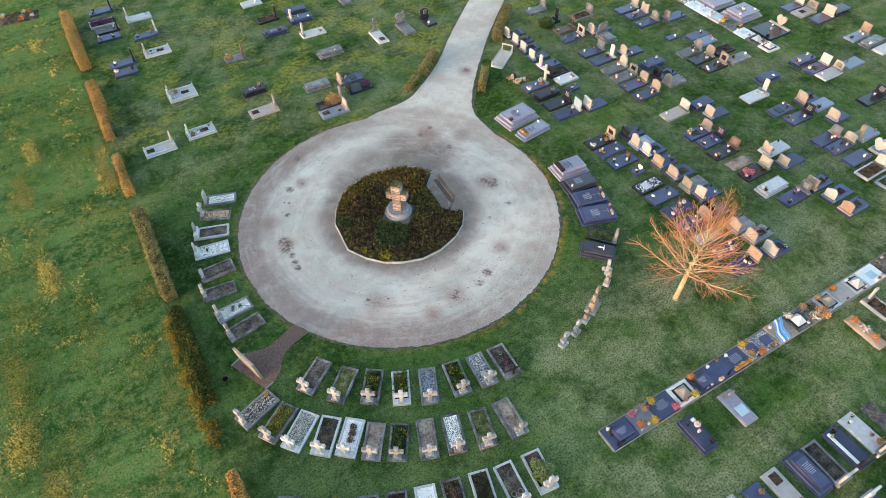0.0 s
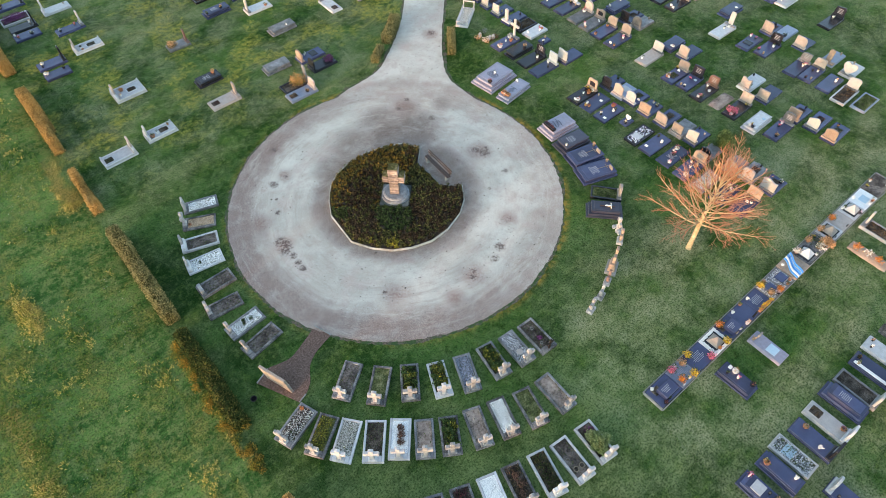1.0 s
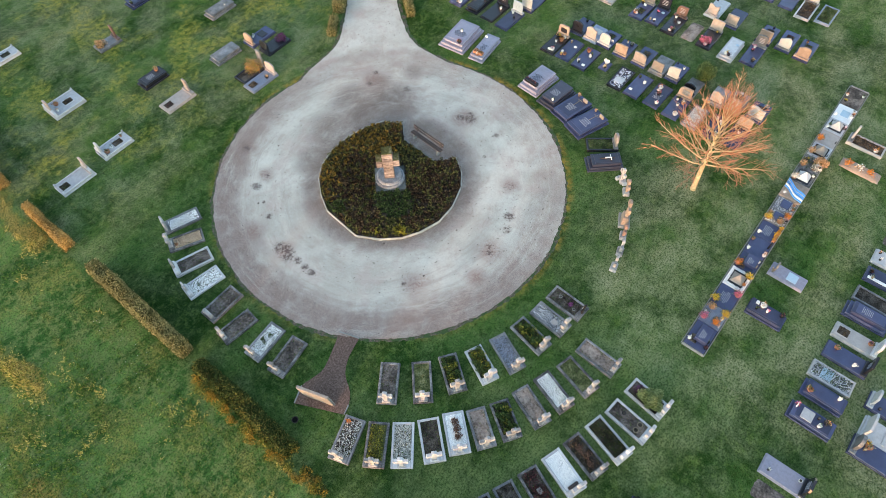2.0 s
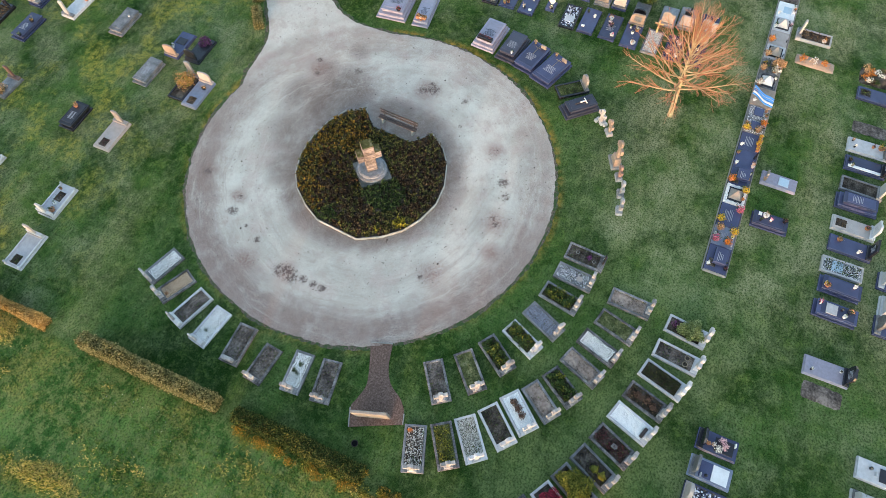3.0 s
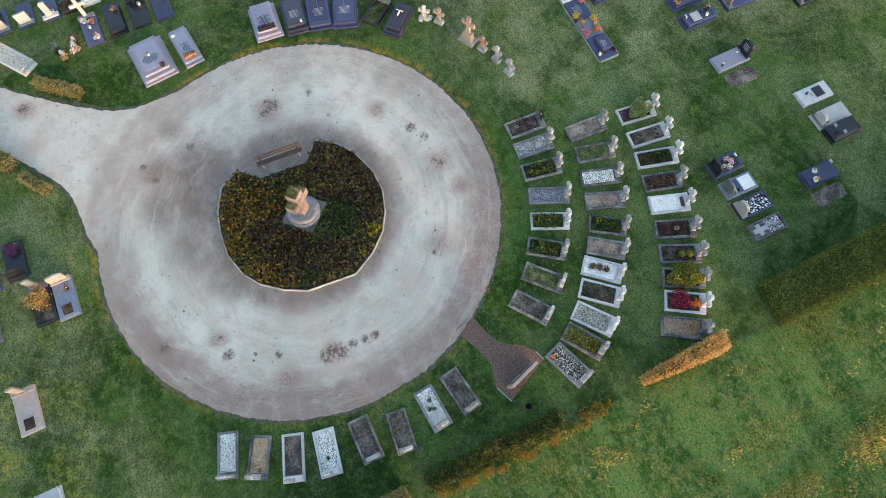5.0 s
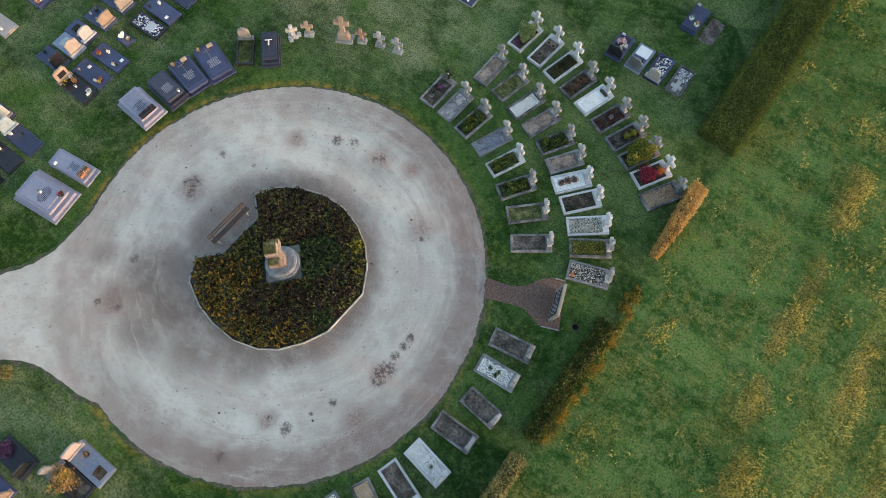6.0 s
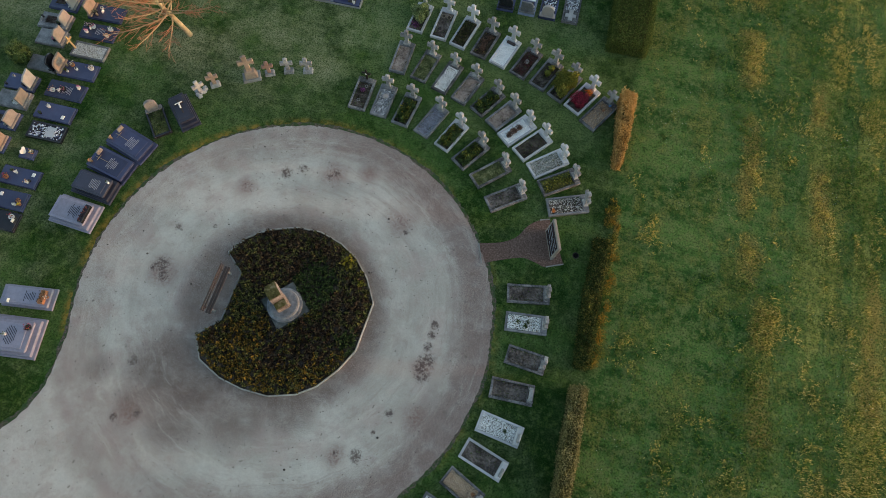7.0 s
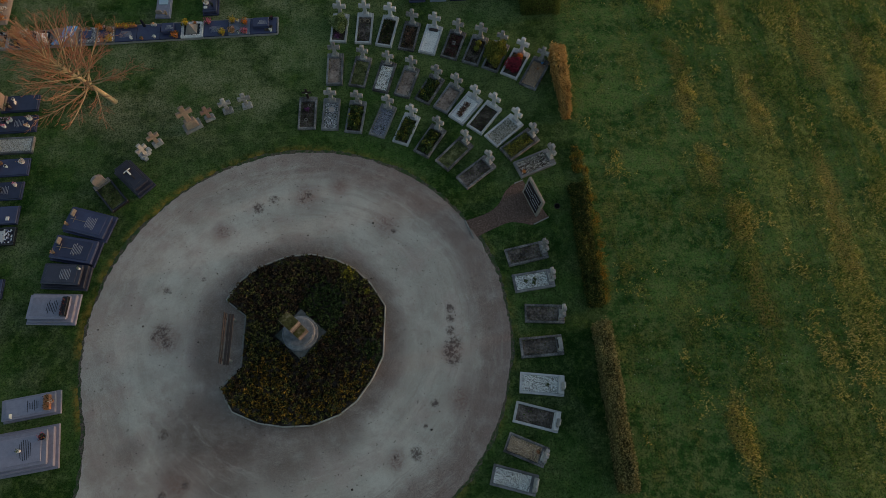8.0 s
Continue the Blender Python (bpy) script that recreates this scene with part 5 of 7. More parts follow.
        stone_cross(g, L / 2 - 0.14, zl + 0.11, s * rng.uniform(0.92, 1.05), stone, 0.15)
    elif head == "iron":
        stone_cross(g, L / 2 - 0.1, zl, 0.9, "iron", 0.07, "iron_cross", True)
        bm = bmesh.new()
        bm_cyl(bm, (0, 0, 0), 0.05, 0.05, 0.015, 14)
        p = part("medallion", bm, "paint_white", g)
        p.matrix_local = pose(0, L / 2 - 0.145, zl + 0.5, 90, 0, 0)
    elif head == "niche":
        bm = bmesh.new()
        bm_box(bm, (0, L / 2 - 0.16, zl + 0.16), (0.62, 0.2, 0.32), 0.03, 0.92)
        n = part("niche_stone", bm, "crossstone", g)
        bm = bmesh.new()
        bm_box(bm, (0, L / 2 - 0.265, zl + 0.15), (0.4, 0.03, 0.18), 0.01)
        part("niche_plate", bm, "black", n)
    elif head == "block":
        bm = bmesh.new()
        bm_box(bm, (0, L / 2 - 0.15, zl + 0.12), (W - 0.1, 0.24, 0.24), 0.03, 0.9)
        part("head_block", bm, "lightgrey", g)
        bm = bmesh.new()
        bm_box(bm, (0.08, L / 2 - 0.12, zl + 0.5), (0.4, 0.13, 0.55), 0.03, 0.72)
        part("name_stone", bm, "crossstone", g)
    else:
        bm = bmesh.new()
        bm_box(bm, (0, L / 2 - 0.12, zl + 0.36), (0.62, 0.13, 0.74), 0.03, 0.9)
        part("stele", bm, "crossstone", g)
    return g


def arch_outline(w, h, rise, n=8):
    return [(-w / 2, 0), (w / 2, 0)] + [(w / 2 * math.cos(math.pi * i / n), h - rise + rise * math.sin(math.pi * i / n)) for i in range(n + 1)]


def headstone(g, y, z, W, shape, mat, rng):
    w, h, t = W * rng.uniform(0.7, 0.84), rng.uniform(0.58, 0.74), 0.11
    w = min(w, 1.05)
    if mat == "tan":
        mat = ("tan", "tan", "peach", "warmgrey", "light", "pink")[int(rng.integers(6))]
    elif mat == "light":
        mat = ("light", "light", "lightgrey", "pink")[int(rng.integers(4))]
    if shape == "rect":
        a, b = rng.uniform(-0.1, 0.06), rng.uniform(-0.06, 0.1)
        style = int(rng.integers(5))
        if style == 0:
            out = [(-w / 2, 0), (w / 2, 0), (w / 2, h + a), (w * 0.12, h + 0.03), (-w / 2, h + b)]
        elif style == 1:  # a wave along the top
            out = [(-w / 2, 0), (w / 2, 0)] + [(w / 2 - w * i / 8, h + 0.07 * math.sin(i * 0.8 + b * 20)) for i in range(9)]
        elif style == 2:  # rough-hewn outline
            out = [(-w / 2, 0), (w / 2, 0), (w * 0.47, h * 0.4), (w * 0.5, h * 0.8), (w * 0.36, h + a), (w * 0.1, h + 0.02), (-w * 0.2, h + b), (-w * 0.44, h * 0.93), (-w * 0.5, h * 0.5)]
        elif style == 3:  # one rounded shoulder
            out = [(-w / 2, 0), (w / 2, 0), (w / 2, h)] + [(-w * 0.1 - w * 0.4 * math.sin(math.pi * i / 12), h - 0.3 + 0.3 * math.cos(math.pi * i / 12)) for i in range(7)]
        else:
            out = [(-w / 2, 0), (w / 2, 0), (w / 2, h + a * 0.4), (-w / 2, h + b * 0.4)]
    elif shape == "arch":
        out = arch_outline(w, h, 0.22)
    elif shape == "round":
        out = arch_outline(w * 0.9, h, w * 0.44, 10)
        t = 0.16
    elif shape == "slim":
        w *= 0.45
        h *= 1.4
        out = [(-w / 2, 0), (w / 2, 0), (w / 2, h * 0.9), (w * 0.15, h), (-w / 2, h * 0.96)]
    elif shape == "heart":
        out = [(-0.12, 0), (0.12, 0), (0.38, 0.36), (0.46, 0.6), (0.38, 0.78), (0.2, 0.84), (0, 0.72), (-0.2, 0.84), (-0.38, 0.78), (-0.46, 0.6), (-0.38, 0.36)]
        t = 0.16
    elif shape in ("cross", "bigcross"):
        s = 1.15 if shape == "cross" else 1.5
        out = cross_outline(s, 1.0, True)
    elif shape == "flatcross":
        return None
    elif shape == "rail":
        bm = bmesh.new()
        for x in (-W / 2 + 0.06, W / 2 - 0.06):
            bm_cyl(bm, (x, y, z), 0.05, 0.04, 0.6, 10)
        bm_box(bm, (0, y, z + 0.58), (W, 0.09, 0.09), 0.02)
        part("head_rail", bm, mat, g)
        bm = bmesh.new()
        for x in (-W / 2 + 0.06, W / 2 - 0.06):
            bm_cyl(bm, (x, -y, z), 0.045, 0.04, 0.32, 10)
            bm_box(bm, (x, 0, z + 0.3), (0.07, 2 * y, 0.06), 0.015)
        bm_box(bm, (0, -y, z + 0.3), (W, 0.08, 0.08), 0.02)
        return part("side_rails", bm, mat, g)
    bm = bmesh.new()
    bm_box(bm, (0, y, z + 0.05), (W * 0.92, 0.26, 0.1), 0.012)
    part("stone_base", bm, mat if mat not in ("tan", "light") else "grey", g)
    bm = bmesh.new()
    bm_plate(bm, [(px, pz + z + 0.1) for px, pz in out], y, t, 0.012)
    st = part("headstone", bm, mat, g)
    if shape == "rect" and mat in ("tan", "peach", "pink", "warmgrey") and rng.random() < 0.5:
        bm = bmesh.new()
        bm_box(bm, (0.02, y - t / 2 - 0.006, z + 0.1 + h * 0.5), (w * 0.55, 0.02, h * 0.5), 0.006)
        part("name_plate", bm, "black" if rng.random() < 0.5 else "grey", st)
    if shape in ("rect", "arch") and mat in ("black", "grey", "brown", "lightgrey"):
        bm = bmesh.new()
        for i in range(4):
            bm_box(bm, (0.02, y - t / 2 - 0.004, z + 0.62 - i * 0.1), (w * (0.5 - 0.06 * (i % 2)), 0.005, 0.03), 0)
        part("inscription", bm, "letters", st)
    return st


def text_bars(g, cy, z, w, n, rng, name="inscription", ink="letters"):
    bm = bmesh.new()
    for i in range(n):
        k = w * rng.uniform(0.5, 1.0)
        bm_box(bm, (0, cy + 0.075 * (n / 2 - i), z + 0.004), (k, 0.022, 0.005), 0)
    return tagged(part(name, bm, ink, g), kind="stuff")


KIND = {"slab": "slab grave", "sarc": "raised tomb", "sarc2": "tiered tomb", "bed": "planted slab grave", "bedfoot": "planted slab grave", "frame": "kerbed grave plot", "mound": "unmarked earth mound"}
COLOUR = {"ochre": "sand tinted as in low sun", "blue": "polished blue-black granite", "slate": "blue-black slate", "black": "polished black granite", "grey": "grey granite", "sky": "pale blue granite", "lilac": "lilac-grey granite", "lightgrey": "light grey granite", "light": "pale stone", "pink": "pinkish granite", "brown": "brown granite", "sand": "dry sand", "soil": "dark soil", "flower": "faded wreaths", "dark": "weathered dark stone"}
STONE = {"rect": "upright headstone", "arch": "arched headstone", "round": "rounded headstone", "slim": "narrow headstone", "heart": "heart-shaped headstone", "cross": "stone cross", "bigcross": "tall cross", "rail": "pale rails", "flatcross": "flat stone cross"}


def grave_clutter(g, W, L, z, rng):
    """Lanterns, tablets and little posies that visitors leave on a slab."""
    for k in range(int(rng.integers(1, 4))):
        cx, cy = rng.uniform(-0.34, 0.34) * W, rng.choice([-0.4, -0.33, 0.1, 0.22, 0.3]) * L
        what = int(rng.integers(4))
        if what == 0:
            bm = bmesh.new()
            bm_box(bm, (cx, cy, z + 0.07), (0.1, 0.1, 0.15), 0.012)
            bm_cyl(bm, (cx, cy, z + 0.14), 0.07, 0.015, 0.06, 8)
            part("grave_lantern", bm, "bronze" if rng.random() < 0.5 else "black", g)
        elif what == 1:
            bm = bmesh.new()
            bm_box(bm, (cx, cy, z + 0.08), (0.2, 0.05, 0.16), 0.008, 0.9)
            part("small_tablet", bm, "lightgrey" if rng.random() < 0.6 else "paint_white", g)
        else:
            pot(g, cx, cy, z, ("terracotta", "black", "paint_white")[int(rng.integers(3))], ("f_white", "f_tan", "leaf", "f_pink", "f_yellow", "f_dark")[int(rng.integers(6))], rng.uniform(0.07, 0.12), 0.1)


def slab_grave(x, y, rot, L, W, kind, mat, stone="", smat="", items=""):
    """A modern grave; its head, with the headstone if any, looks along +y."""
    rng = np.random.default_rng(int(abs(x * 173 + y * 71) * 100) % 99991)
    items = items.split()
    label = f"{COLOUR[mat]} {KIND[kind]}" + (f" with {STONE[stone]}" if stone else "")
    if items and items[0].split("_")[0] in ("flowers", "bush", "vase"):
        label += " and " + {"flowers": f"{items[0].split('_')[-1]} flowers", "bush": f"{items[0].split('_')[-1]} bush", "vase": "small vase"}[items[0].split("_")[0]]
    if kind == "mound":
        label = {"ochre": "long mound of sandy earth, painted low-sun orange, beside urn graves", "sand": "low mound of dry sandy earth in the grass", "soil": "flat bare patch of dark grave soil", "flower": "grave mound heaped with withered wreaths"}[mat]
    g = thing("grave", x, y, rot, label, "grave", "modern graves")
    z = 0.0
    if kind == "mound":
        bm = bmesh.new()
        bmesh.ops.create_grid(bm, x_segments=12, y_segments=22, size=0.5)
        hh = {"sand": 0.12, "ochre": 0.16, "soil": 0.04, "flower": 0.22}[mat]
        for v in bm.verts:
            e = max(0.0, 1 - (abs(v.co.x) * 2) ** 4) * max(0.0, 1 - (abs(v.co.y) * 2) ** 6)
            k = noise.noise(Vector((v.co.x * 6 + x, v.co.y * 9 + y, 1.3)))
            v.co = Vector((v.co.x * W + 0.05 * k, v.co.y * L + 0.05 * k, -0.01 + e * (hh + 0.25 * hh * k)))
        # the ochre mound's orange is low sun on sand, put into its colour
        part("earth", bm, {"sand": "sand", "ochre": "sandstone", "soil": "greysoil", "flower": "soil"}[mat], g)
        if mat == "flower":
            for k in range(16):
                tuft(g, "wreath", rng.uniform(-0.42, 0.42) * W, rng.uniform(-0.42, 0.42) * L, 0.14, rng.uniform(0.16, 0.26), ("leaf", "f_tan", "f_white", "f_orange", "leaf_brown")[k % 5], 90, 0.08, 0.7)
        return g
    if kind == "frame":
        kw, hz = 0.1, 0.17
        for s in (-1, 1):
            bm = bmesh.new()
            bm_box(bm, (s * (W - kw) / 2, 0, hz / 2 - 0.02), (kw, L, hz + 0.04), 0.012)
            part("side_kerb", bm, mat, g)
            bm = bmesh.new()
            bm_box(bm, (0, s * (L - kw) / 2, hz / 2 - 0.024), (W - 2 * kw - 0.006, kw, hz + 0.04), 0.012)
            part("end_kerb", bm, mat, g)
        iw, il, zf = W - 2 * kw, L - 2 * kw, hz - 0.05
        what = items[0] if items else "soilfill"
        fill_plane("infill", iw, il, 0, zf, {"gritfill": "white", "grassfill": "moss"}.get(what, "soil"), g)
        if what in ("speckle", "pebblehalf", "gravelgreen", "gritfill"):
            pebbles("gravel", 0, -0.3 if what == "pebblehalf" else 0, iw, il * (0.55 if what == "pebblehalf" else 1), zf + 0.01, 0.085 if what == "speckle" else 0.05, {"speckle": "pebble_speckle", "gritfill": "pebble_grey"}.get(what, "pebble_mixed"), g, rng, 0.9)
        if what in ("plantfill", "grassfill", "gravelgreen", "heatherfill"):
            leaf_field("planting", 0, 0, iw - 0.06, il - 0.1, zf, 0.05 if what == "grassfill" else 0.18, 280, 0.08, {"heatherfill": "f_purple", "plantfill": "leaf_brown"}.get(what, "leaf"), g, rng)
        if what == "heatherfill":
            leaf_blob("heather", (0, 0, 0.25), (W * 0.42, L * 0.42, 0.3), 900, 0.07, "f_purple", g, rng, floor=zf)
        items = items[1:]
        z = hz - 0.03
        if stone == "flatcross":
            bm = bmesh.new()
            bm_box(bm, (0, 0.45, zf + 0.09), (0.24, 0.75, 0.07), 0.02)
            bm_box(bm, (0, 0.5, zf + 0.094), (0.6, 0.24, 0.07), 0.02)
            part("flat_cross", bm, "light", g, "lichen-covered flat cross")
            bm = bmesh.new()
            bm_box(bm, (0, 0.5, zf + 0.02), (iw - 0.03, 0.85, 0.06), 0.01)
            part("head_slab", bm, "dark", g)
    else:
        bm = bmesh.new()
        bm_box(bm, (0, 0, 0.04), (W, L, 0.12), 0.012)
        part("plinth", bm, mat, g)
        z = 0.1
        if kind in ("sarc", "sarc2"):
            if kind == "sarc2":
                bm = bmesh.new()
                bm_box(bm, (0, 0, z + 0.08), (W * 0.88, L * 0.9, 0.18), 0.014)
                part("step", bm, mat, g)
                z += 0.17
            hh = 0.16
            bm = bmesh.new()
            bm_box(bm, (0, 0.04, z + hh / 2), (W * (0.84 if kind == "sarc" else 0.72), L * (0.9 if kind == "sarc" else 0.78), hh), 0.03, 0.95)
            part("tomb_body", bm, mat, g)
            z += hh - 0.02
            bm = bmesh.new()
            bm_box(bm, (0, 0.04, z + 0.05), (W * (0.88 if kind == "sarc" else 0.76), L * (0.93 if kind == "sarc" else 0.81), 0.07), 0.014)
            part("cover_slab", bm, mat, g)
            z += 0.085
            bm = bmesh.new()
            bm_box(bm, (0, 0.06, z + 0.008), (W * (0.7 if kind == "sarc" else 0.6), L * (0.76 if kind == "sarc" else 0.66), 0.03), 0.012)
            part("raised_panel", bm, mat, g)
            z += 0.022
        else:
            bm = bmesh.new()
            bm_box(bm, (0, 0, z + 0.03), (W - 0.07, L - 0.07, 0.07), 0.014)
            part("cover_slab", bm, mat, g)
            z += 0.065
        if kind in ("bed", "bedfoot"):
            cy, bl, bw = (-L * 0.12, 0.62, 0.48) if kind == "bed" else (-L * 0.3, 0.55, 0.5)
            bm = bmesh.new()
            for s in (-1, 1):
                bm_box(bm, (s * bw / 2, cy, z + 0.012), (0.04, bl + 0.04, 0.04), 0.006)
                bm_box(bm, (0, cy + s * bl / 2, z + 0.01), (bw, 0.04, 0.04), 0.006)
            part("bed_rim", bm, mat, g)
            bm = bmesh.new()
            bm_box(bm, (0, cy, z + 0.004), (bw - 0.04, bl - 0.04, 0.02), 0)
            part("bed_soil", bm, "soil", g)
            leaf_field("planting", 0, cy, bw - 0.08, bl - 0.08, z + 0.01, 0.06, 45, 0.07, ("leaf_brown", "leaf", "f_dark")[int(rng.integers(3))], g, rng)
    if mat == "lightgrey" and stone == "slim" and kind in ("bed", "bedfoot"):
        for s in (-1, 1):
            bm = bmesh.new()
            bm_box(bm, (s * (W / 2 - 0.05), 0, z + 0.03), (0.07, L - 0.08, 0.08), 0.012)
            part("side_rail", bm, mat, g)
            bm = bmesh.new()
            bm_cyl(bm, (s * (W / 2 - 0.06), -L / 2 + 0.08, z), 0.06, 0.05, 0.16, 10)
            part("corner_knob", bm, mat, g)
        bm = bmesh.new()
        bm_box(bm, (0, L / 2 - 0.14, z + 0.14), (W * 0.94, 0.16, 0.3), 0.02)
        part("head_wall", bm, mat, g)
    if stone and stone != "flatcross":
        headstone(g, L / 2 - (0.16 if stone != "rail" else 0.06), z, W, stone, smat, rng)
    slots = [(-0.22, -0.3), (0.2, 0.18), (-0.18, 0.3), (0.22, -0.36), (0.0, 0.02), (0.24, 0.34)]
    off = int(rng.integers(3))
    for i, it in enumerate(items):
        sx, sy = slots[(i + off) % len(slots)]
        cx, cy = sx * W, sy * L * 0.95
        name, _, col = it.partition("_")
        if name == "vase":
            pot(g, cx, cy, z, "paint_white" if col == "white" else "black", ("f_white", "f_tan", None, "leaf", "f_pink")[int(rng.integers(5))], rng.uniform(0.06, 0.1), rng.uniform(0.1, 0.18))
        elif name == "flowers":
            pot(g, cx, cy, z, ("terracotta", "black", "paint_white")[int(rng.integers(3))], "f_" + col, rng.uniform(0.12, 0.17), 0.12)
            tuft(g, "posy_leaves", cx, cy, z + 0.08, 0.15, "leaf", 30)
        elif name == "head":
            bm = bmesh.new()
            bm_box(bm, (W * 0.2, L * 0.36, z + 0.12), (0.36, 0.1, 0.26), 0.02, 0.9)
            part("small_tablet", bm, "tan", g, "small rough beige tablet")
            pot(g, -W * 0.25, L * 0.4, z, "bronze", "f_" + col, 0.09, 0.12)
        elif name == "bush":
            c = {"red": "f_pink", "tan": "f_tan", "purple": "f_purple", "rust": "f_tan"}[col]
            r = 0.62 if col == "rust" else 0.36
            by = L * 0.12 if col == "rust" else -L * 0.28
            tuft(g, "bush_leaves", 0, by, z, r * 0.95, "leaf_lime" if col == "rust" else "leaf", 620 if col == "rust" else 220, 0.08, 0.75)
            tuft(g, "bush", 0, by, z, r, c, 560 if col == "rust" else 800, 0.07, 0.75)
            if col == "rust":
                tuft(g, "bush_bloom", 0, by, z + 0.04, r, "f_orange", 170, 0.07, 0.75)
        elif name in ("plaque", "plate", "book"):
            big = name == "plate"
            bm = bmesh.new()
            bm_box(bm, (0 if big else cx, -0.12 * L if big else cy, z + 0.02), (0.6 * W if big else 0.2, 0.5 if big else 0.16, 0.04), 0.006)
            part(name if name != "plate" else "name_plate", bm, {"": "lightgrey", "dark": "black", "blue": "paint_pale"}[col] if big or col else "paint_white", g)
        elif name == "text":
            text_bars(g, -0.08 * L, z, 0.5 * W, 7, rng, ink="black" if mat in ("lilac", "lightgrey", "sky") else "letters")
        elif name == "metalcross":
            bm = bmesh.new()
            bm_box(bm, (0, 0.22 * L, z + 0.012), (0.022, 0.8, 0.02), 0.004)
            bm_box(bm, (0, 0.3 * L, z + 0.013), (0.36, 0.022, 0.02), 0.004)
            part("metal_cross", bm, "bronze", g)
        elif name == "woodcross":
            bm = bmesh.new()
            bm_box(bm, (0, L / 2 - 0.14, 0.52), (0.1, 0.07, 1.1), 0.012)
            bm_box(bm, (0, L / 2 - 0.14, 0.8), (0.5, 0.066, 0.1), 0.012)
            part("wooden_cross", bm, "palewood", g, "pale wooden cross standing at the head")
        elif name == "crucifix":
            bm = bmesh.new()
            bm_box(bm, (0, 0.1, z + 0.03), (0.07, 0.85, 0.05), 0.01)
            bm_box(bm, (0, 0.28, z + 0.031), (0.5, 0.07, 0.05), 0.01)
            part("lying_cross", bm, "wood", g)
            bm = bmesh.new()
            bm_box(bm, (0, 0.16, z + 0.07), (0.1, 0.42, 0.06), 0.02, 0.7)
            bm_box(bm, (0, 0.3, z + 0.068), (0.4, 0.05, 0.05), 0.015)
            part("white_carving", bm, "paint_white", g, "plain white carved shape on the cross")
        elif name == "planter":
            bm = bmesh.new()
            bm_box(bm, (0, -L * 0.34, z + 0.09), (W * 0.62, 0.26, 0.18), 0.015)
            p = part("planter", bm, "black" if col == "dark" else "terracotta", g)
            leaf_field("planter_plants", 0, -L * 0.34, W * 0.56, 0.2, z + 0.17, 0.1, 70, 0.08, "f_dark" if col == "dark" else "leaf_brown", g, rng)
        elif name == "heart":
            bm = bmesh.new()
            bm_plate(bm, [(px * 0.45, pz * 0.45 + z) for px, pz in [(-0.12, 0), (0.12, 0), (0.4, 0.4), (0.44, 0.64), (0.2, 0.84), (0, 0.7), (-0.2, 0.84), (-0.44, 0.64), (-0.4, 0.4)]], 0.1, 0.05, 0.006)
            part("heart_ornament", bm, "paint_white", g)
        elif name == "strip":
            bm = bmesh.new()
            bm_box(bm, (W * 0.28, -0.05, z + 0.015), (0.16, L * 0.8, 0.04), 0.006)
            part("white_strip", bm, "white", g)
        elif name == "trio":
            bm = bmesh.new()
            bm_box(bm, (0, -L * 0.16, z + 0.01), (W * 0.62, L * 0.46, 0.03), 0.006)
            part("planting_hollow", bm, "black", g)
            for k, (tx, ty, tm) in enumerate(((-0.2, -0.05, "f_white"), (0.02, -0.3, "f_pale"), (0.2, -0.14, "f_pale"))):
                tuft(g, "bouquet", tx, ty, z + 0.05, 0.16, tm, 150, 0.06, 0.9)
        elif name == "half":
            bm = bmesh.new()
            bm_box(bm, (0, -L * 0.22, z + 0.014), (W * 0.74, L * 0.38, 0.035), 0.006)
            part("white_plate", bm, "white", g, "white marble plate")
            bm = bmesh.new()
            bm_box(bm, (0, L * 0.12, z + 0.012), (W * 0.74, L * 0.28, 0.03), 0.006)
            part("dark_plate", bm, "blue", g)
        elif name == "bench":
            bm = bmesh.new()
            bm_box(bm, (0, -0.2, z + 0.2), (0.3, 0.6, 0.05), 0.01)
            for bx in (-0.1, 0.1):
                for by in (-0.42, 0.02):
                    bm_box(bm, (bx, by, z + 0.09), (0.05, 0.05, 0.2), 0.01)
            part("small_bench", bm, "bronze", g)
    if kind in ("slab", "bed", "sarc") and W < 1.2 and rng.random() < 0.72:
        grave_clutter(g, W, L, z, rng)
    return g


ring_grave(10.77, 12.72, -183.1, 1.96, 0.95, "dark", "soil_heather", "iron")
ring_grave(9.53, 12.88, -184.78, 1.92, 0.9, "grey", "pebble_mixed", "cross")
ring_grave(8.22, 13.13, -190.3, 1.95, 0.92, "grey", "plant_yellow", "cross")
ring_grave(6.79, 13.48, -202.96, 1.99, 0.88, "grey", "pebble_blue", "cross")
ring_grave(5.57, 14.08, -204.64, 1.86, 0.88, "light", "plant_yellow", "cross")
ring_grave(4.38, 14.88, -215.15, 1.89, 0.9, "dark", "plant_green", "cross")
ring_grave(3.17, 15.71, -226.98, 2.0, 0.92, "dark", "moss", "cross")
ring_grave(2.15, 16.89, -234.06, 1.99, 0.92, "dark", "soil", "cross")
ring_grave(9.27, 10.01, -183.32, 2.02, 0.9, "grey", "sand", "cross")
ring_grave(7.89, 10.26, -194.06, 1.96, 0.92, "dark", "moss", "cross")
ring_grave(6.58, 10.71, -197.63, 1.96, 0.88, "dark", "pebble_white", "cross")
ring_grave(5.38, 11.12, -201.4, 1.95, 0.88, "dark", "sand", "cross")
ring_grave(4.17, 11.66, -212.67, 1.83, 0.9, "dark", "plant_green", "cross")
ring_grave(3.19, 12.3, -215.43, 1.84, 0.9, "grey", "sand", "cross")
ring_grave(2.33, 13.02, -220.71, 1.9, 0.98, "light", "white_posy", "cross")
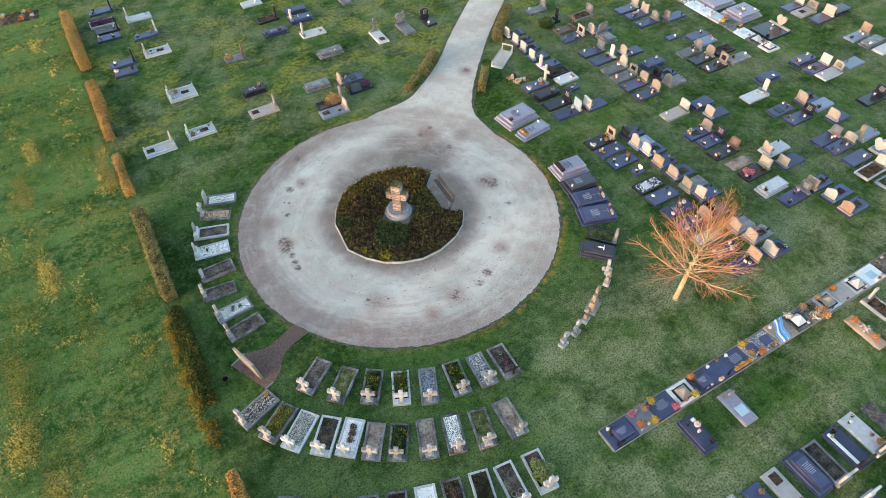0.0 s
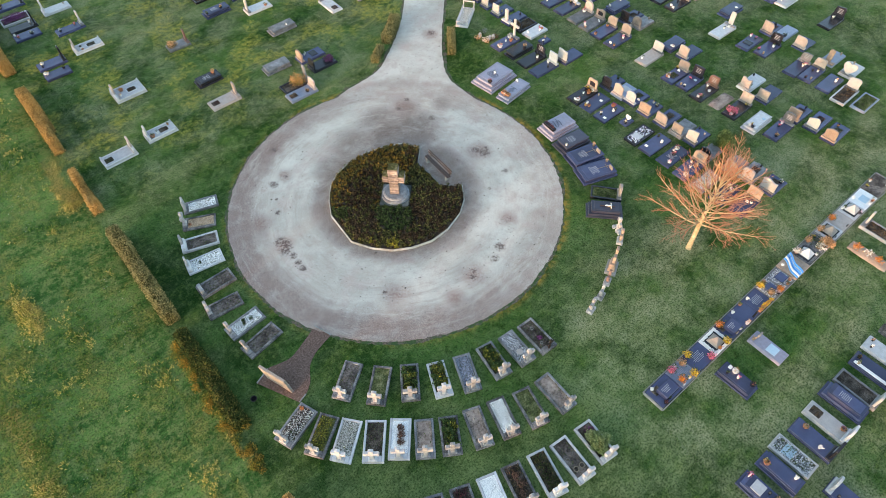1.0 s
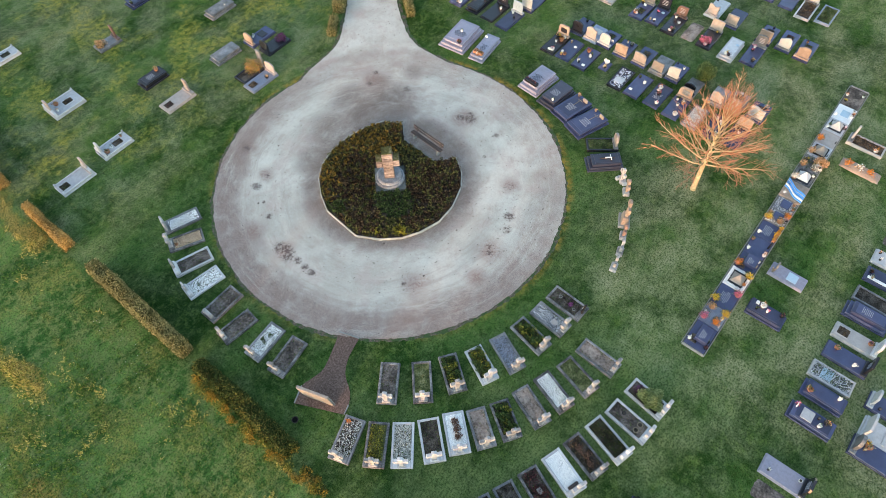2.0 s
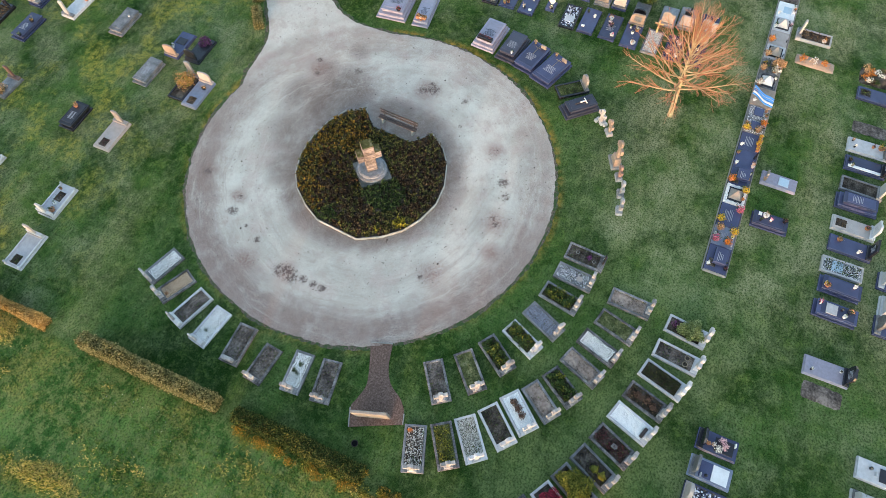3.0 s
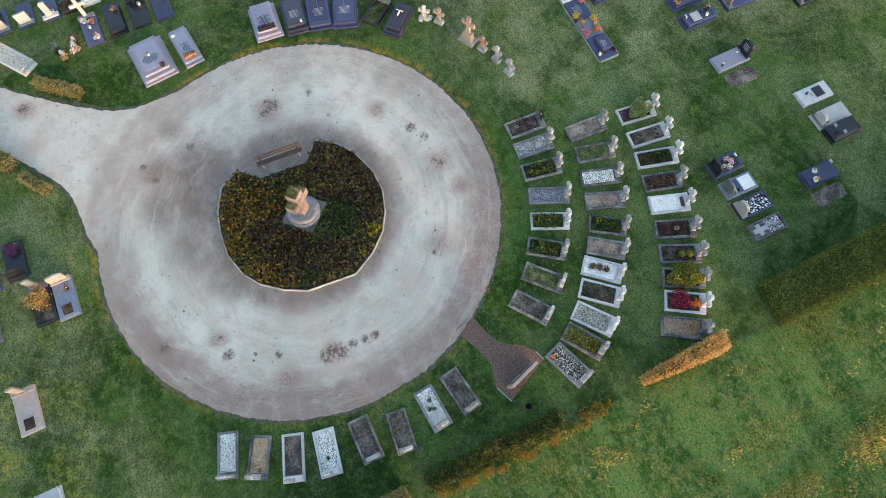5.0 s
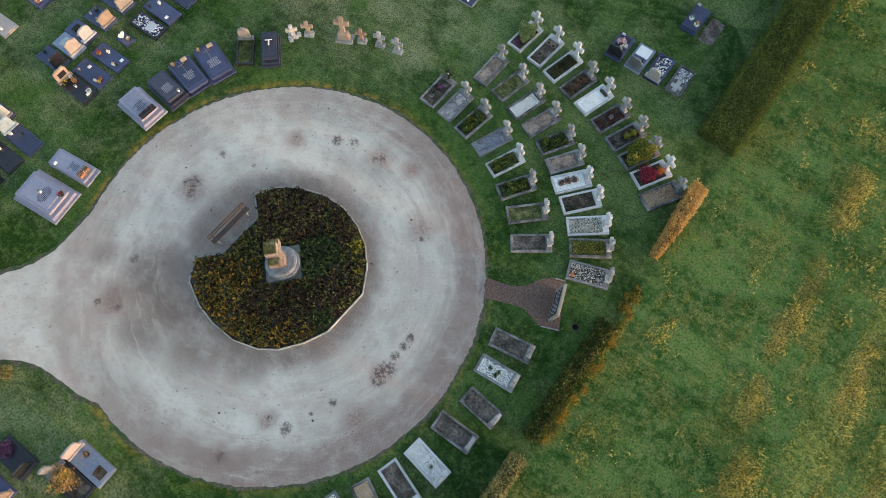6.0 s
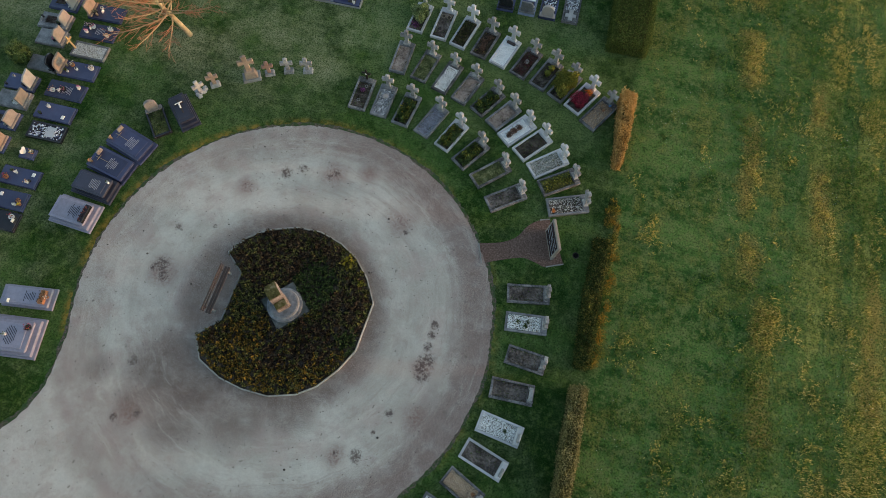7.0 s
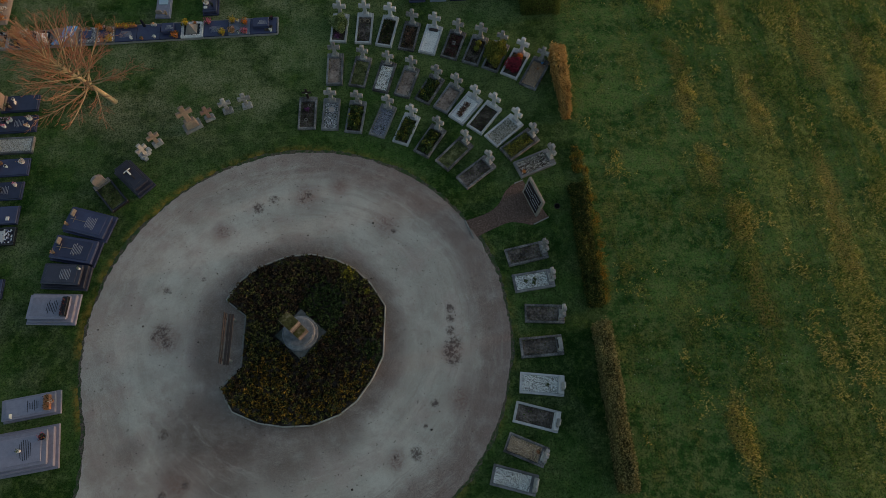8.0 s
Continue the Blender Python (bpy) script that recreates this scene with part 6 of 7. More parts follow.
ring_grave(1.39, 13.67, -220.67, 1.95, 0.98, "light", "soil_weed", "cross")
ring_grave(0.44, 14.53, -231.32, 2.0, 0.98, "light", "pebble_grey", "cross")
ring_grave(-0.28, 15.44, -235.75, 1.99, 0.95, "dark", "moss_green", "cross")
ring_grave(-0.92, 16.6, -250.04, 2.02, 0.98, "grey", "pebble_brown", "cross")
ring_grave(8.96, 7.23, -187.15, 1.93, 0.92, "light", "bush_pale", "cross")
ring_grave(7.57, 7.34, -186.45, 2.08, 0.92, "light", "soil_pots", "cross")
ring_grave(6.29, 7.64, -195.28, 2.09, 0.92, "light", "plant_dark", "cross")
ring_grave(5.06, 8.06, -195.77, 1.94, 0.92, "dark", "soil_heather2", "cross")
ring_grave(3.88, 8.39, -198.67, 1.96, 0.95, "light", "white_grit", "cross")
ring_grave(2.64, 8.82, -202.08, 1.94, 0.95, "dark", "soil_red", "cross")
ring_grave(1.45, 9.29, -204.42, 1.97, 0.95, "grey", "soil_balls", "cross")
ring_grave(0.36, 9.78, -207.44, 1.97, 0.95, "grey", "bush_green", "cross")
ring_grave(-0.67, 10.35, -210.67, 1.87, 1.0, "light", "red_bush", "cross")
ring_grave(-1.66, 11.04, -211.69, 2.05, 1.0, "dark", "moss_brown", "cross")
ring_grave(0.12, 21.52, -260.34, 2.01, 0.92, "dark", "soil", "crossT")
ring_grave(-0.04, 22.93, -264.65, 1.96, 0.92, "grey", "pebble_weed", "crossT")
ring_grave(-0.35, 24.59, 84.24, 1.86, 0.9, "dark", "soil", "crossT")
ring_grave(-0.0, 26.13, -269.31, 1.97, 0.95, "dark", "soil", "niche")
ring_grave(0.21, 27.85, 80.71, 2.01, 0.95, "light", "pebble_green", "block")
ring_grave(0.63, 29.26, 71.72, 2.04, 0.95, "light", "soil", "block")
ring_grave(1.27, 30.61, 63.71, 1.85, 0.9, "dark", "sand_pot", "crossT")
ring_grave(1.94, 31.8, 71.52, 1.99, 0.9, "grey", "pebble_white", "stele")
slab_grave(22.95, 28.99, -83.94, 2.74, 1.9, "sarc2", "lilac", "", "", "text flowers_red vase_white")
slab_grave(22.99, 27.09, -83.26, 2.47, 1.05, "sarc", "lilac", "", "", "text planter")
slab_grave(22.67, 22.62, -95.08, 2.29, 1.5, "sarc2", "lilac", "", "", "text planter_dark")
slab_grave(22.28, 21.04, -97.26, 2.23, 1.3, "sarc2", "slate", "", "", "text vase_white")
slab_grave(21.98, 19.74, -104.01, 2.25, 1.35, "sarc", "blue", "", "", "text metalcross head_tan")
slab_grave(21.5, 18.37, -108.94, 2.31, 1.4, "sarc", "blue", "", "", "text metalcross head_tan")
slab_grave(20.67, 16.8, -141.9, 1.8, 0.95, "frame", "black", "round", "warmgrey", "grassfill")
slab_grave(19.56, 15.98, -136.77, 2.09, 1.05, "sarc2", "slate", "", "", "crucifix")
slab_grave(26.29, 23.77, -90.63, 2.1, 1.0, "slab", "black", "rect", "tan", "flowers_orange flowers_yellow flowers_red vase_white vase_white")
slab_grave(26.33, 22.69, -89.89, 2.02, 1.0, "slab", "blue", "", "", "vase_white plaque")
slab_grave(26.27, 21.42, -90.31, 2.06, 1.0, "slab", "blue", "", "", "vase_white vase_dark flowers_red plaque")
slab_grave(26.47, 20.11, -89.75, 0.81, 0.6, "slab", "blue", "", "", "heart")
slab_grave(26.06, 18.72, -89.7, 1.95, 0.95, "frame", "black", "", "", "speckle plate")
slab_grave(26.16, 17.55, -91.04, 2.1, 1.0, "slab", "blue", "", "", "plaque vase_white")
slab_grave(26.17, 16.19, -91.17, 2.09, 1.0, "slab", "blue", "", "", "text flowers_orange vase_white flowers_pink")
slab_grave(28.75, 23.28, 90.81, 1.71, 0.95, "slab", "blue", "arch", "black", "vase_white")
slab_grave(28.66, 22.18, 89.42, 1.65, 1.0, "slab", "sky", "rect", "light", "plate")
slab_grave(28.75, 21.19, -270.64, 1.68, 1.0, "bed", "blue", "arch", "light")
slab_grave(28.58, 19.92, -268.81, 1.65, 1.0, "slab", "blue", "rect", "tan", "flowers_grey")
slab_grave(28.67, 18.55, 89.93, 1.82, 1.0, "bed", "blue", "rect", "tan")
slab_grave(28.63, 17.3, -269.19, 1.79, 1.0, "slab", "grey", "rect", "tan", "flowers_tan")
slab_grave(28.67, 16.24, -270.06, 1.72, 0.95, "slab", "blue", "rect", "tan", "vase_white vase_dark")
slab_grave(26.05, 14.86, -89.67, 2.1, 1.0, "slab", "blue", "rect", "tan", "flowers_white vase_dark flowers_tan vase_white")
slab_grave(28.06, 14.86, 89.16, 1.65, 0.9, "slab", "grey", "arch", "black")
slab_grave(28.36, 13.2, 90.32, 1.66, 1.0, "slab", "grey", "rect", "tan", "vase_dark")
slab_grave(28.62, 12.14, 90.88, 1.83, 1.0, "bed", "grey", "rect", "tan", "vase_dark")
slab_grave(28.62, 10.82, 90.06, 1.65, 1.05, "bed", "blue", "rect", "tan", "flowers_white")
slab_grave(26.05, 11.0, -89.42, 1.95, 1.0, "slab", "blue", "rect", "tan", "vase_white flowers_grey")
slab_grave(26.0, 12.28, -89.59, 2.0, 1.0, "slab", "blue", "", "", "vase_white flowers_white text flowers_pale vase_white flowers_pink")
slab_grave(25.95, 13.58, -91.05, 1.95, 0.95, "frame", "grey", "", "", "gritfill woodcross")
slab_grave(32.94, 23.44, -89.38, 2.1, 1.0, "slab", "pink", "rect", "light", "vase_white")
slab_grave(35.41, 23.25, 90.22, 1.8, 1.0, "sarc", "blue", "", "", "plaque")
slab_grave(35.48, 21.9, 89.52, 1.91, 1.0, "slab", "blue", "rect", "light", "vase_dark")
slab_grave(32.68, 20.98, -91.13, 1.95, 1.0, "bed", "blue", "rect", "tan", "flowers_white")
slab_grave(32.84, 19.88, -89.12, 1.93, 1.0, "slab", "blue", "rect", "black", "plaque_blue")
slab_grave(32.69, 18.59, -90.07, 2.1, 1.0, "slab", "black", "rect", "brown", "vase_white flowers_tan")
slab_grave(32.85, 17.29, -89.47, 1.94, 0.9, "mound", "sand")
slab_grave(32.85, 16.11, -89.09, 2.1, 1.0, "slab", "black", "rect", "tan", "bush_red")
slab_grave(32.64, 14.51, -89.49, 2.1, 1.0, "sarc", "lightgrey", "", "", "book_blue")
slab_grave(33.14, 13.22, -88.99, 2.1, 1.0, "slab", "blue", "rect", "grey", "vase_white flowers_tan")
slab_grave(35.91, 17.05, 89.75, 2.1, 1.0, "slab", "lightgrey", "rect", "light", "flowers_dark")
slab_grave(35.7, 15.63, 90.72, 2.02, 1.0, "slab", "blue", "rect", "tan")
slab_grave(35.47, 13.26, 89.87, 1.9, 1.0, "bed", "blue", "rect", "tan")
slab_grave(35.67, 11.99, 91.05, 2.1, 1.0, "bed", "blue", "rect", "tan", "flowers_grey")
slab_grave(35.53, 10.72, 90.91, 2.1, 1.0, "bed", "blue", "rect", "tan")
slab_grave(42.16, 23.04, -90.97, 1.99, 1.0, "sarc", "blue", "", "", "plaque")
slab_grave(39.55, 21.93, -90.87, 2.1, 1.0, "slab", "lightgrey", "slim", "light")
slab_grave(46.46, 23.23, -90.68, 2.1, 1.0, "sarc", "blue", "", "", "vase_white")
slab_grave(46.54, 22.0, -88.88, 2.1, 1.0, "bed", "blue", "rect", "tan", "flowers_tan")
slab_grave(46.74, 20.97, -90.15, 2.1, 1.0, "slab", "lightgrey", "rect", "tan", "vase_white")
slab_grave(49.46, 21.01, 90.3, 2.0, 1.0, "slab", "sky")
slab_grave(42.45, 19.65, -270.48, 1.77, 1.0, "bed", "blue", "rect", "tan")
slab_grave(39.8, 19.78, -89.98, 2.07, 1.0, "slab", "blue", "", "", "plate_dark")
slab_grave(40.11, 18.5, -90.27, 2.1, 1.0, "slab", "blue", "rect", "black", "vase_white")
slab_grave(42.81, 18.7, 89.64, 1.85, 1.0, "slab", "sky", "", "", "flowers_white")
slab_grave(42.56, 17.11, 90.2, 1.66, 1.0, "slab", "blue", "rect", "light")
slab_grave(39.69, 15.92, -89.8, 2.1, 1.0, "slab", "blue", "rect", "grey", "vase_white")
slab_grave(39.89, 14.91, -89.03, 2.1, 1.0, "slab", "blue", "rect", "tan", "vase_white")
slab_grave(42.54, 14.85, 90.44, 1.9, 1.0, "slab", "sky", "slim", "tan")
slab_grave(39.84, 13.54, -88.97, 2.1, 1.0, "slab", "blue", "", "", "vase_white")
slab_grave(42.27, 13.28, 90.86, 1.89, 1.0, "slab", "lightgrey", "heart", "light")
slab_grave(39.46, 12.26, -88.82, 2.1, 1.0, "frame", "lightgrey", "rect", "tan", "plantfill")
slab_grave(39.74, 10.98, -89.59, 1.99, 1.0, "frame", "sky", "", "", "grassfill")
slab_grave(46.54, 17.25, -90.81, 2.1, 1.0, "slab", "black", "rect", "black", "vase_white")
slab_grave(26.3, 35.84, -54.22, 2.5, 0.95, "frame", "lightgrey", "rail", "light", "gritfill")
slab_grave(29.32, 38.48, 90.87, 1.85, 0.9, "bed", "blue", "rect", "light")
slab_grave(29.23, 37.17, 91.12, 1.78, 0.9, "bed", "blue", "rect", "tan")
slab_grave(29.09, 35.95, 90.97, 1.67, 0.9, "bed", "blue", "rect", "light")
slab_grave(29.0, 34.6, 90.17, 1.69, 0.95, "slab", "blue", "rect", "light", "vase_white")
slab_grave(28.99, 33.27, -269.49, 1.94, 0.95, "slab", "blue", "slim", "light", "vase_white")
slab_grave(28.96, 32.12, 89.31, 1.81, 1.0, "frame", "black", "arch", "black", "plantfill")
slab_grave(26.39, 31.48, -89.2, 2.1, 1.0, "slab", "blue", "bigcross", "light", "flowers_orange flowers_white flowers_tan vase_white")
slab_grave(26.46, 30.12, -89.82, 2.1, 1.0, "sarc", "black", "", "", "flowers_tan")
slab_grave(26.44, 28.8, -90.52, 2.1, 1.0, "slab", "black", "rect", "black", "vase_white")
slab_grave(26.36, 27.52, -91.05, 2.1, 1.0, "slab", "blue", "rect", "light", "vase_white")
slab_grave(28.71, 27.26, 90.85, 1.86, 1.0, "slab", "blue", "rect", "tan")
slab_grave(29.01, 31.03, -88.82, 1.8, 1.0, "slab", "lightgrey", "", "", "vase_white")
slab_grave(28.76, 29.78, -90.99, 0.78, 0.6, "slab", "blue")
slab_grave(33.23, 40.81, -89.28, 1.92, 0.95, "slab", "grey", "round", "grey", "vase_white")
slab_grave(33.41, 36.88, -90.21, 1.83, 0.9, "slab", "brown", "cross", "brown")
slab_grave(33.1, 35.51, -90.84, 2.1, 1.0, "slab", "blue", "rect", "light")
slab_grave(35.81, 35.28, 89.51, 2.1, 1.0, "slab", "blue", "arch", "tan")
slab_grave(33.12, 38.53, -89.35, 1.65, 0.9, "slab", "black", "slim", "black")
slab_grave(36.07, 37.98, -89.11, 2.04, 1.0, "frame", "grey", "rect", "grey", "plantfill")
slab_grave(33.11, 32.95, -91.09, 2.1, 1.0, "slab", "blue", "rect", "grey", "vase_white")
slab_grave(33.11, 31.59, -89.73, 2.1, 1.0, "slab", "blue", "slim", "light", "flowers_tan")
slab_grave(35.81, 31.32, -271.09, 2.01, 1.0, "slab", "blue", "arch", "light")
slab_grave(33.04, 30.12, -89.48, 2.1, 1.0, "slab", "grey", "round", "tan", "flowers_red")
slab_grave(36.05, 29.08, -90.41, 1.96, 1.05, "sarc", "blue")
slab_grave(32.99, 28.92, -89.09, 2.1, 1.0, "slab", "grey", "rect", "tan", "vase_white")
slab_grave(32.92, 27.68, -88.85, 2.1, 1.0, "slab", "blue", "rect", "tan", "flowers_grey")
slab_grave(35.8, 27.5, 90.01, 1.97, 1.0, "bed", "blue", "rect", "black")
slab_grave(32.85, 26.3, -88.8, 2.1, 1.0, "slab", "blue", "arch", "tan", "vase_white")
slab_grave(35.84, 26.46, 89.54, 1.74, 1.0, "slab", "grey", "round", "tan")
slab_grave(40.17, 36.77, -91.02, 2.1, 1.0, "slab", "blue", "rect", "tan", "vase_white")
slab_grave(40.26, 35.55, -89.76, 2.1, 1.0, "slab", "blue", "rect", "tan", "bench")
slab_grave(40.09, 34.13, -91.12, 2.1, 1.0, "slab", "blue", "arch", "grey")
slab_grave(42.83, 33.67, 89.27, 2.06, 1.0, "slab", "blue", "arch", "grey", "flowers_grey")
slab_grave(35.53, 33.97, 0.0, 1.57, 1.2, "sarc", "grey", "rect", "grey")
slab_grave(39.82, 28.84, -90.22, 2.1, 1.0, "slab", "grey", "rect", "grey", "vase_dark")
slab_grave(39.87, 27.6, -89.73, 2.1, 1.0, "slab", "black", "rect", "tan", "flowers_yellow")
slab_grave(39.91, 26.29, -90.83, 2.1, 1.0, "slab", "black", "rect", "tan", "vase_white")
slab_grave(42.31, 27.63, 88.9, 1.92, 1.0, "frame", "black", "", "", "plantfill")
slab_grave(42.46, 26.15, 90.88, 2.1, 1.0, "slab", "grey", "", "", "flowers_orange")
slab_grave(42.22, 30.33, -90.45, 2.09, 1.0, "slab", "blue", "", "", "vase_white")
slab_grave(42.19, 29.35, -268.9, 1.8, 1.0, "slab", "sky", "", "", "vase_white")
slab_grave(40.19, 31.2, -89.05, 1.1, 0.6, "slab", "blue")
slab_grave(52.84, 29.43, -90.29, 2.1, 1.0, "slab", "blue", "rect", "tan")
slab_grave(52.99, 28.3, -90.1, 2.1, 1.15, "bed", "pink", "rect", "tan")
slab_grave(53.33, 26.83, -89.95, 2.1, 1.2, "slab", "blue", "rect", "pink")
slab_grave(55.65, 26.89, -89.65, 2.1, 1.2, "sarc", "black")
slab_grave(53.34, 23.34, -89.77, 2.1, 1.0, "slab", "sky", "rect", "tan", "vase_white")
slab_grave(53.51, 22.11, -89.86, 2.1, 1.0, "sarc", "grey")
slab_grave(53.65, 20.96, -89.71, 2.1, 1.0, "slab", "lightgrey")
slab_grave(-0.11, 38.82, -88.94, 2.1, 1.05, "bedfoot", "lightgrey", "slim", "light")
slab_grave(2.85, 39.23, -269.98, 2.0, 1.05, "bed", "lightgrey", "slim", "light", "flowers_grey")
slab_grave(2.92, 44.55, -270.17, 2.1, 1.5, "bed", "lightgrey", "slim", "light", "flowers_orange vase_white")
slab_grave(-0.01, 51.27, -89.47, 2.0, 1.0, "slab", "blue", "slim", "black", "flowers_tan")
slab_grave(-0.08, 49.81, -90.63, 1.8, 0.95, "slab", "blue", "", "", "vase_dark")
slab_grave(2.77, 51.54, -270.48, 2.1, 1.0, "bed", "lightgrey", "slim", "light")
slab_grave(2.58, 54.67, -88.85, 2.1, 0.9, "slab", "blue", "slim", "light")
slab_grave(2.72, 58.14, -269.95, 2.09, 1.0, "slab", "lightgrey", "slim", "light")
slab_grave(-0.2, 56.0, -89.88, 1.92, 1.0, "slab", "blue", "", "", "flowers_white")
slab_grave(-0.1, 57.3, -91.17, 2.0, 1.0, "slab", "black", "slim", "black", "vase_white")
slab_grave(-0.24, 58.78, -90.2, 2.1, 1.2, "frame", "lightgrey", "", "", "heatherfill")
slab_grave(0.04, 61.03, -89.81, 2.1, 1.0, "slab", "blue", "slim", "black", "flowers_tan")
slab_grave(7.95, 47.25, -91.15, 1.65, 0.95, "slab", "grey", "slim", "brown", "bush_tan")
slab_grave(7.74, 42.04, -89.72, 1.8, 1.0, "sarc", "black", "", "", "text flowers_tan")
slab_grave(7.54, 39.3, -89.68, 2.1, 1.05, "bedfoot", "pink", "slim", "tan")
slab_grave(12.12, 40.15, -91.06, 1.93, 1.0, "sarc", "grey", "", "", "text")
slab_grave(14.67, 39.67, 90.31, 2.03, 1.0, "slab", "blue", "arch", "tan", "vase_white plate_dark")
slab_grave(14.79, 38.27, 89.92, 1.98, 1.0, "slab", "black", "arch", "black", "bush_purple")
slab_grave(12.08, 37.53, -89.57, 2.05, 1.0, "frame", "black", "slim", "grey", "soilfill bush_rust")
slab_grave(11.94, 36.5, -90.35, 2.1, 1.0, "bedfoot", "sky", "rect", "light", "flowers_tan")
slab_grave(14.88, 43.98, -89.5, 2.1, 1.0, "sarc", "grey", "", "", "vase_white")
slab_grave(12.17, 49.33, -89.43, 2.1, 1.0, "sarc", "blue", "", "", "text flowers_tan")
slab_grave(14.9, 47.64, 88.85, 2.1, 1.0, "slab", "lightgrey", "slim", "light", "flowers_white")
slab_grave(15.03, 51.92, 88.95, 2.0, 1.0, "sarc", "blue", "", "", "plaque")
slab_grave(14.88, 50.27, 90.42, 2.1, 1.0, "sarc", "blue", "slim", "light", "plaque")
slab_grave(12.36, 51.83, -88.89, 1.86, 1.0, "frame", "black", "slim", "black", "plantfill")
slab_grave(12.08, 55.35, -90.6, 1.8, 1.0, "slab", "lightgrey", "", "", "vase_white")
slab_grave(19.41, 44.13, -0.1, 2.1, 0.95, "bedfoot", "lightgrey", "cross", "grey")
slab_grave(21.98, 44.17, 0.22, 2.09, 1.05, "slab", "grey", "heart", "grey")
slab_grave(24.23, 44.21, -0.43, 1.67, 0.95, "slab", "black", "arch", "black", "vase_white")
slab_grave(19.54, 51.39, -0.33, 1.65, 0.95, "slab", "grey", "slim", "light")
slab_grave(12.61, 1.17, -180.45, 1.95, 0.9, "sarc", "blue", "", "", "plate vase_white flowers_tan")
slab_grave(13.98, 1.14, -180.31, 1.88, 0.9, "sarc", "blue", "", "", "vase_white flowers_dark")
slab_grave(15.09, 1.18, -179.77, 1.93, 0.9, "frame", "light", "", "", "gravelgreen plate_blue")
slab_grave(16.44, 0.98, -180.48, 2.03, 0.95, "slab", "blue", "rect", "black", "flowers_grey vase_white")
slab_grave(17.66, 0.99, -180.29, 2.09, 0.9, "bedfoot", "light", "rect", "light", "flowers_purple")
slab_grave(19.1, 1.04, -179.35, 2.05, 0.95, "sarc2", "blue", "", "", "text")
slab_grave(20.22, 0.94, -181.14, 2.06, 0.9, "frame", "grey", "rect", "light", "soilfill")
slab_grave(21.67, 0.93, -179.83, 2.06, 0.95, "slab", "blue", "rect", "black", "strip vase_white")
slab_grave(22.93, 0.95, -179.44, 2.1, 0.95, "slab", "lightgrey", "rect", "light", "flowers_yellow vase_dark")
slab_grave(24.33, 0.99, -180.46, 1.89, 0.9, "mound", "soil")
slab_grave(26.76, 1.0, -180.67, 2.02, 0.95, "bedfoot", "blue", "rect", "black")
slab_grave(28.25, 0.96, -179.27, 2.1, 1.3, "mound", "flower")
slab_grave(15.18, -1.42, -0.63, 1.94, 0.95, "slab", "blue", "rect", "lightgrey")
slab_grave(13.79, -1.61, -0.75, 1.89, 1.2, "slab", "lightgrey", "rect", "lightgrey", "plate")
slab_grave(12.78, -1.53, -0.16, 1.91, 1.05, "slab", "blue", "round", "grey", "flowers_grey")
slab_grave(27.83, -2.02, 0.48, 2.1, 1.0, "slab", "sky", "rect", "lightgrey")
slab_grave(26.6, -1.97, -0.96, 2.1, 1.0, "slab", "blue", "rect", "lightgrey")
slab_grave(25.31, -1.93, -0.43, 2.1, 1.0, "slab", "blue", "rect", "lightgrey", "vase_dark")
slab_grave(24.07, -1.89, -0.4, 2.1, 1.0, "slab", "blue", "rect", "black")
slab_grave(22.78, -1.8, 0.8, 2.1, 1.0, "frame", "grey", "round", "grey", "speckle")
slab_grave(20.38, -1.8, -0.15, 2.08, 1.0, "slab", "blue", "rect", "lightgrey")
slab_grave(9.63, 1.07, -179.15, 1.97, 0.95, "slab", "lilac", "rect", "black", "vase_white vase_dark")
slab_grave(8.48, 1.06, -180.79, 1.8, 0.9, "mound", "soil")
slab_grave(5.97, -1.63, -0.39, 1.86, 0.95, "slab", "lightgrey", "", "", "plate_dark")
slab_grave(4.53, -1.63, 0.36, 1.96, 0.95, "slab", "light", "round", "light")
slab_grave(3.6, -1.63, 0.92, 1.8, 0.95, "sarc", "black")
slab_grave(4.47, 4.79, -0.12, 1.72, 0.95, "slab", "blue", "rect", "black", "trio")
slab_grave(3.25, 4.8, -0.66, 1.75, 0.95, "slab", "sky", "rect", "grey", "half")
slab_grave(2.08, 4.78, -0.91, 1.81, 0.95, "frame", "blue", "round", "light", "speckle")
slab_grave(0.82, 4.78, 0.07, 1.78, 0.9, "frame", "dark", "flatcross", "light", "pebblehalf")
slab_grave(2.06, 0.92, -0.74, 1.8, 0.95, "sarc", "blue", "", "", "flowers_grey vase_white")
slab_grave(0.96, 1.02, 0.74, 1.8, 0.9, "mound", "soil")
slab_grave(14.2, -5.52, 0.81, 2.1, 0.95, "slab", "black", "rect", "black", "vase_white flowers_pink")
slab_grave(11.29, -5.28, -0.76, 2.1, 0.95, "slab", "black", "rect", "grey", "vase_white")
slab_grave(18.95, 4.89, -0.53, 1.8, 0.85, "slab", "lilac", "", "", "head_tan plate_blue")
slab_grave(16.27, 4.87, 0.74, 1.8, 0.9, "sarc", "blue", "", "", "flowers_tan vase_dark flowers_dark vase_white plaque")


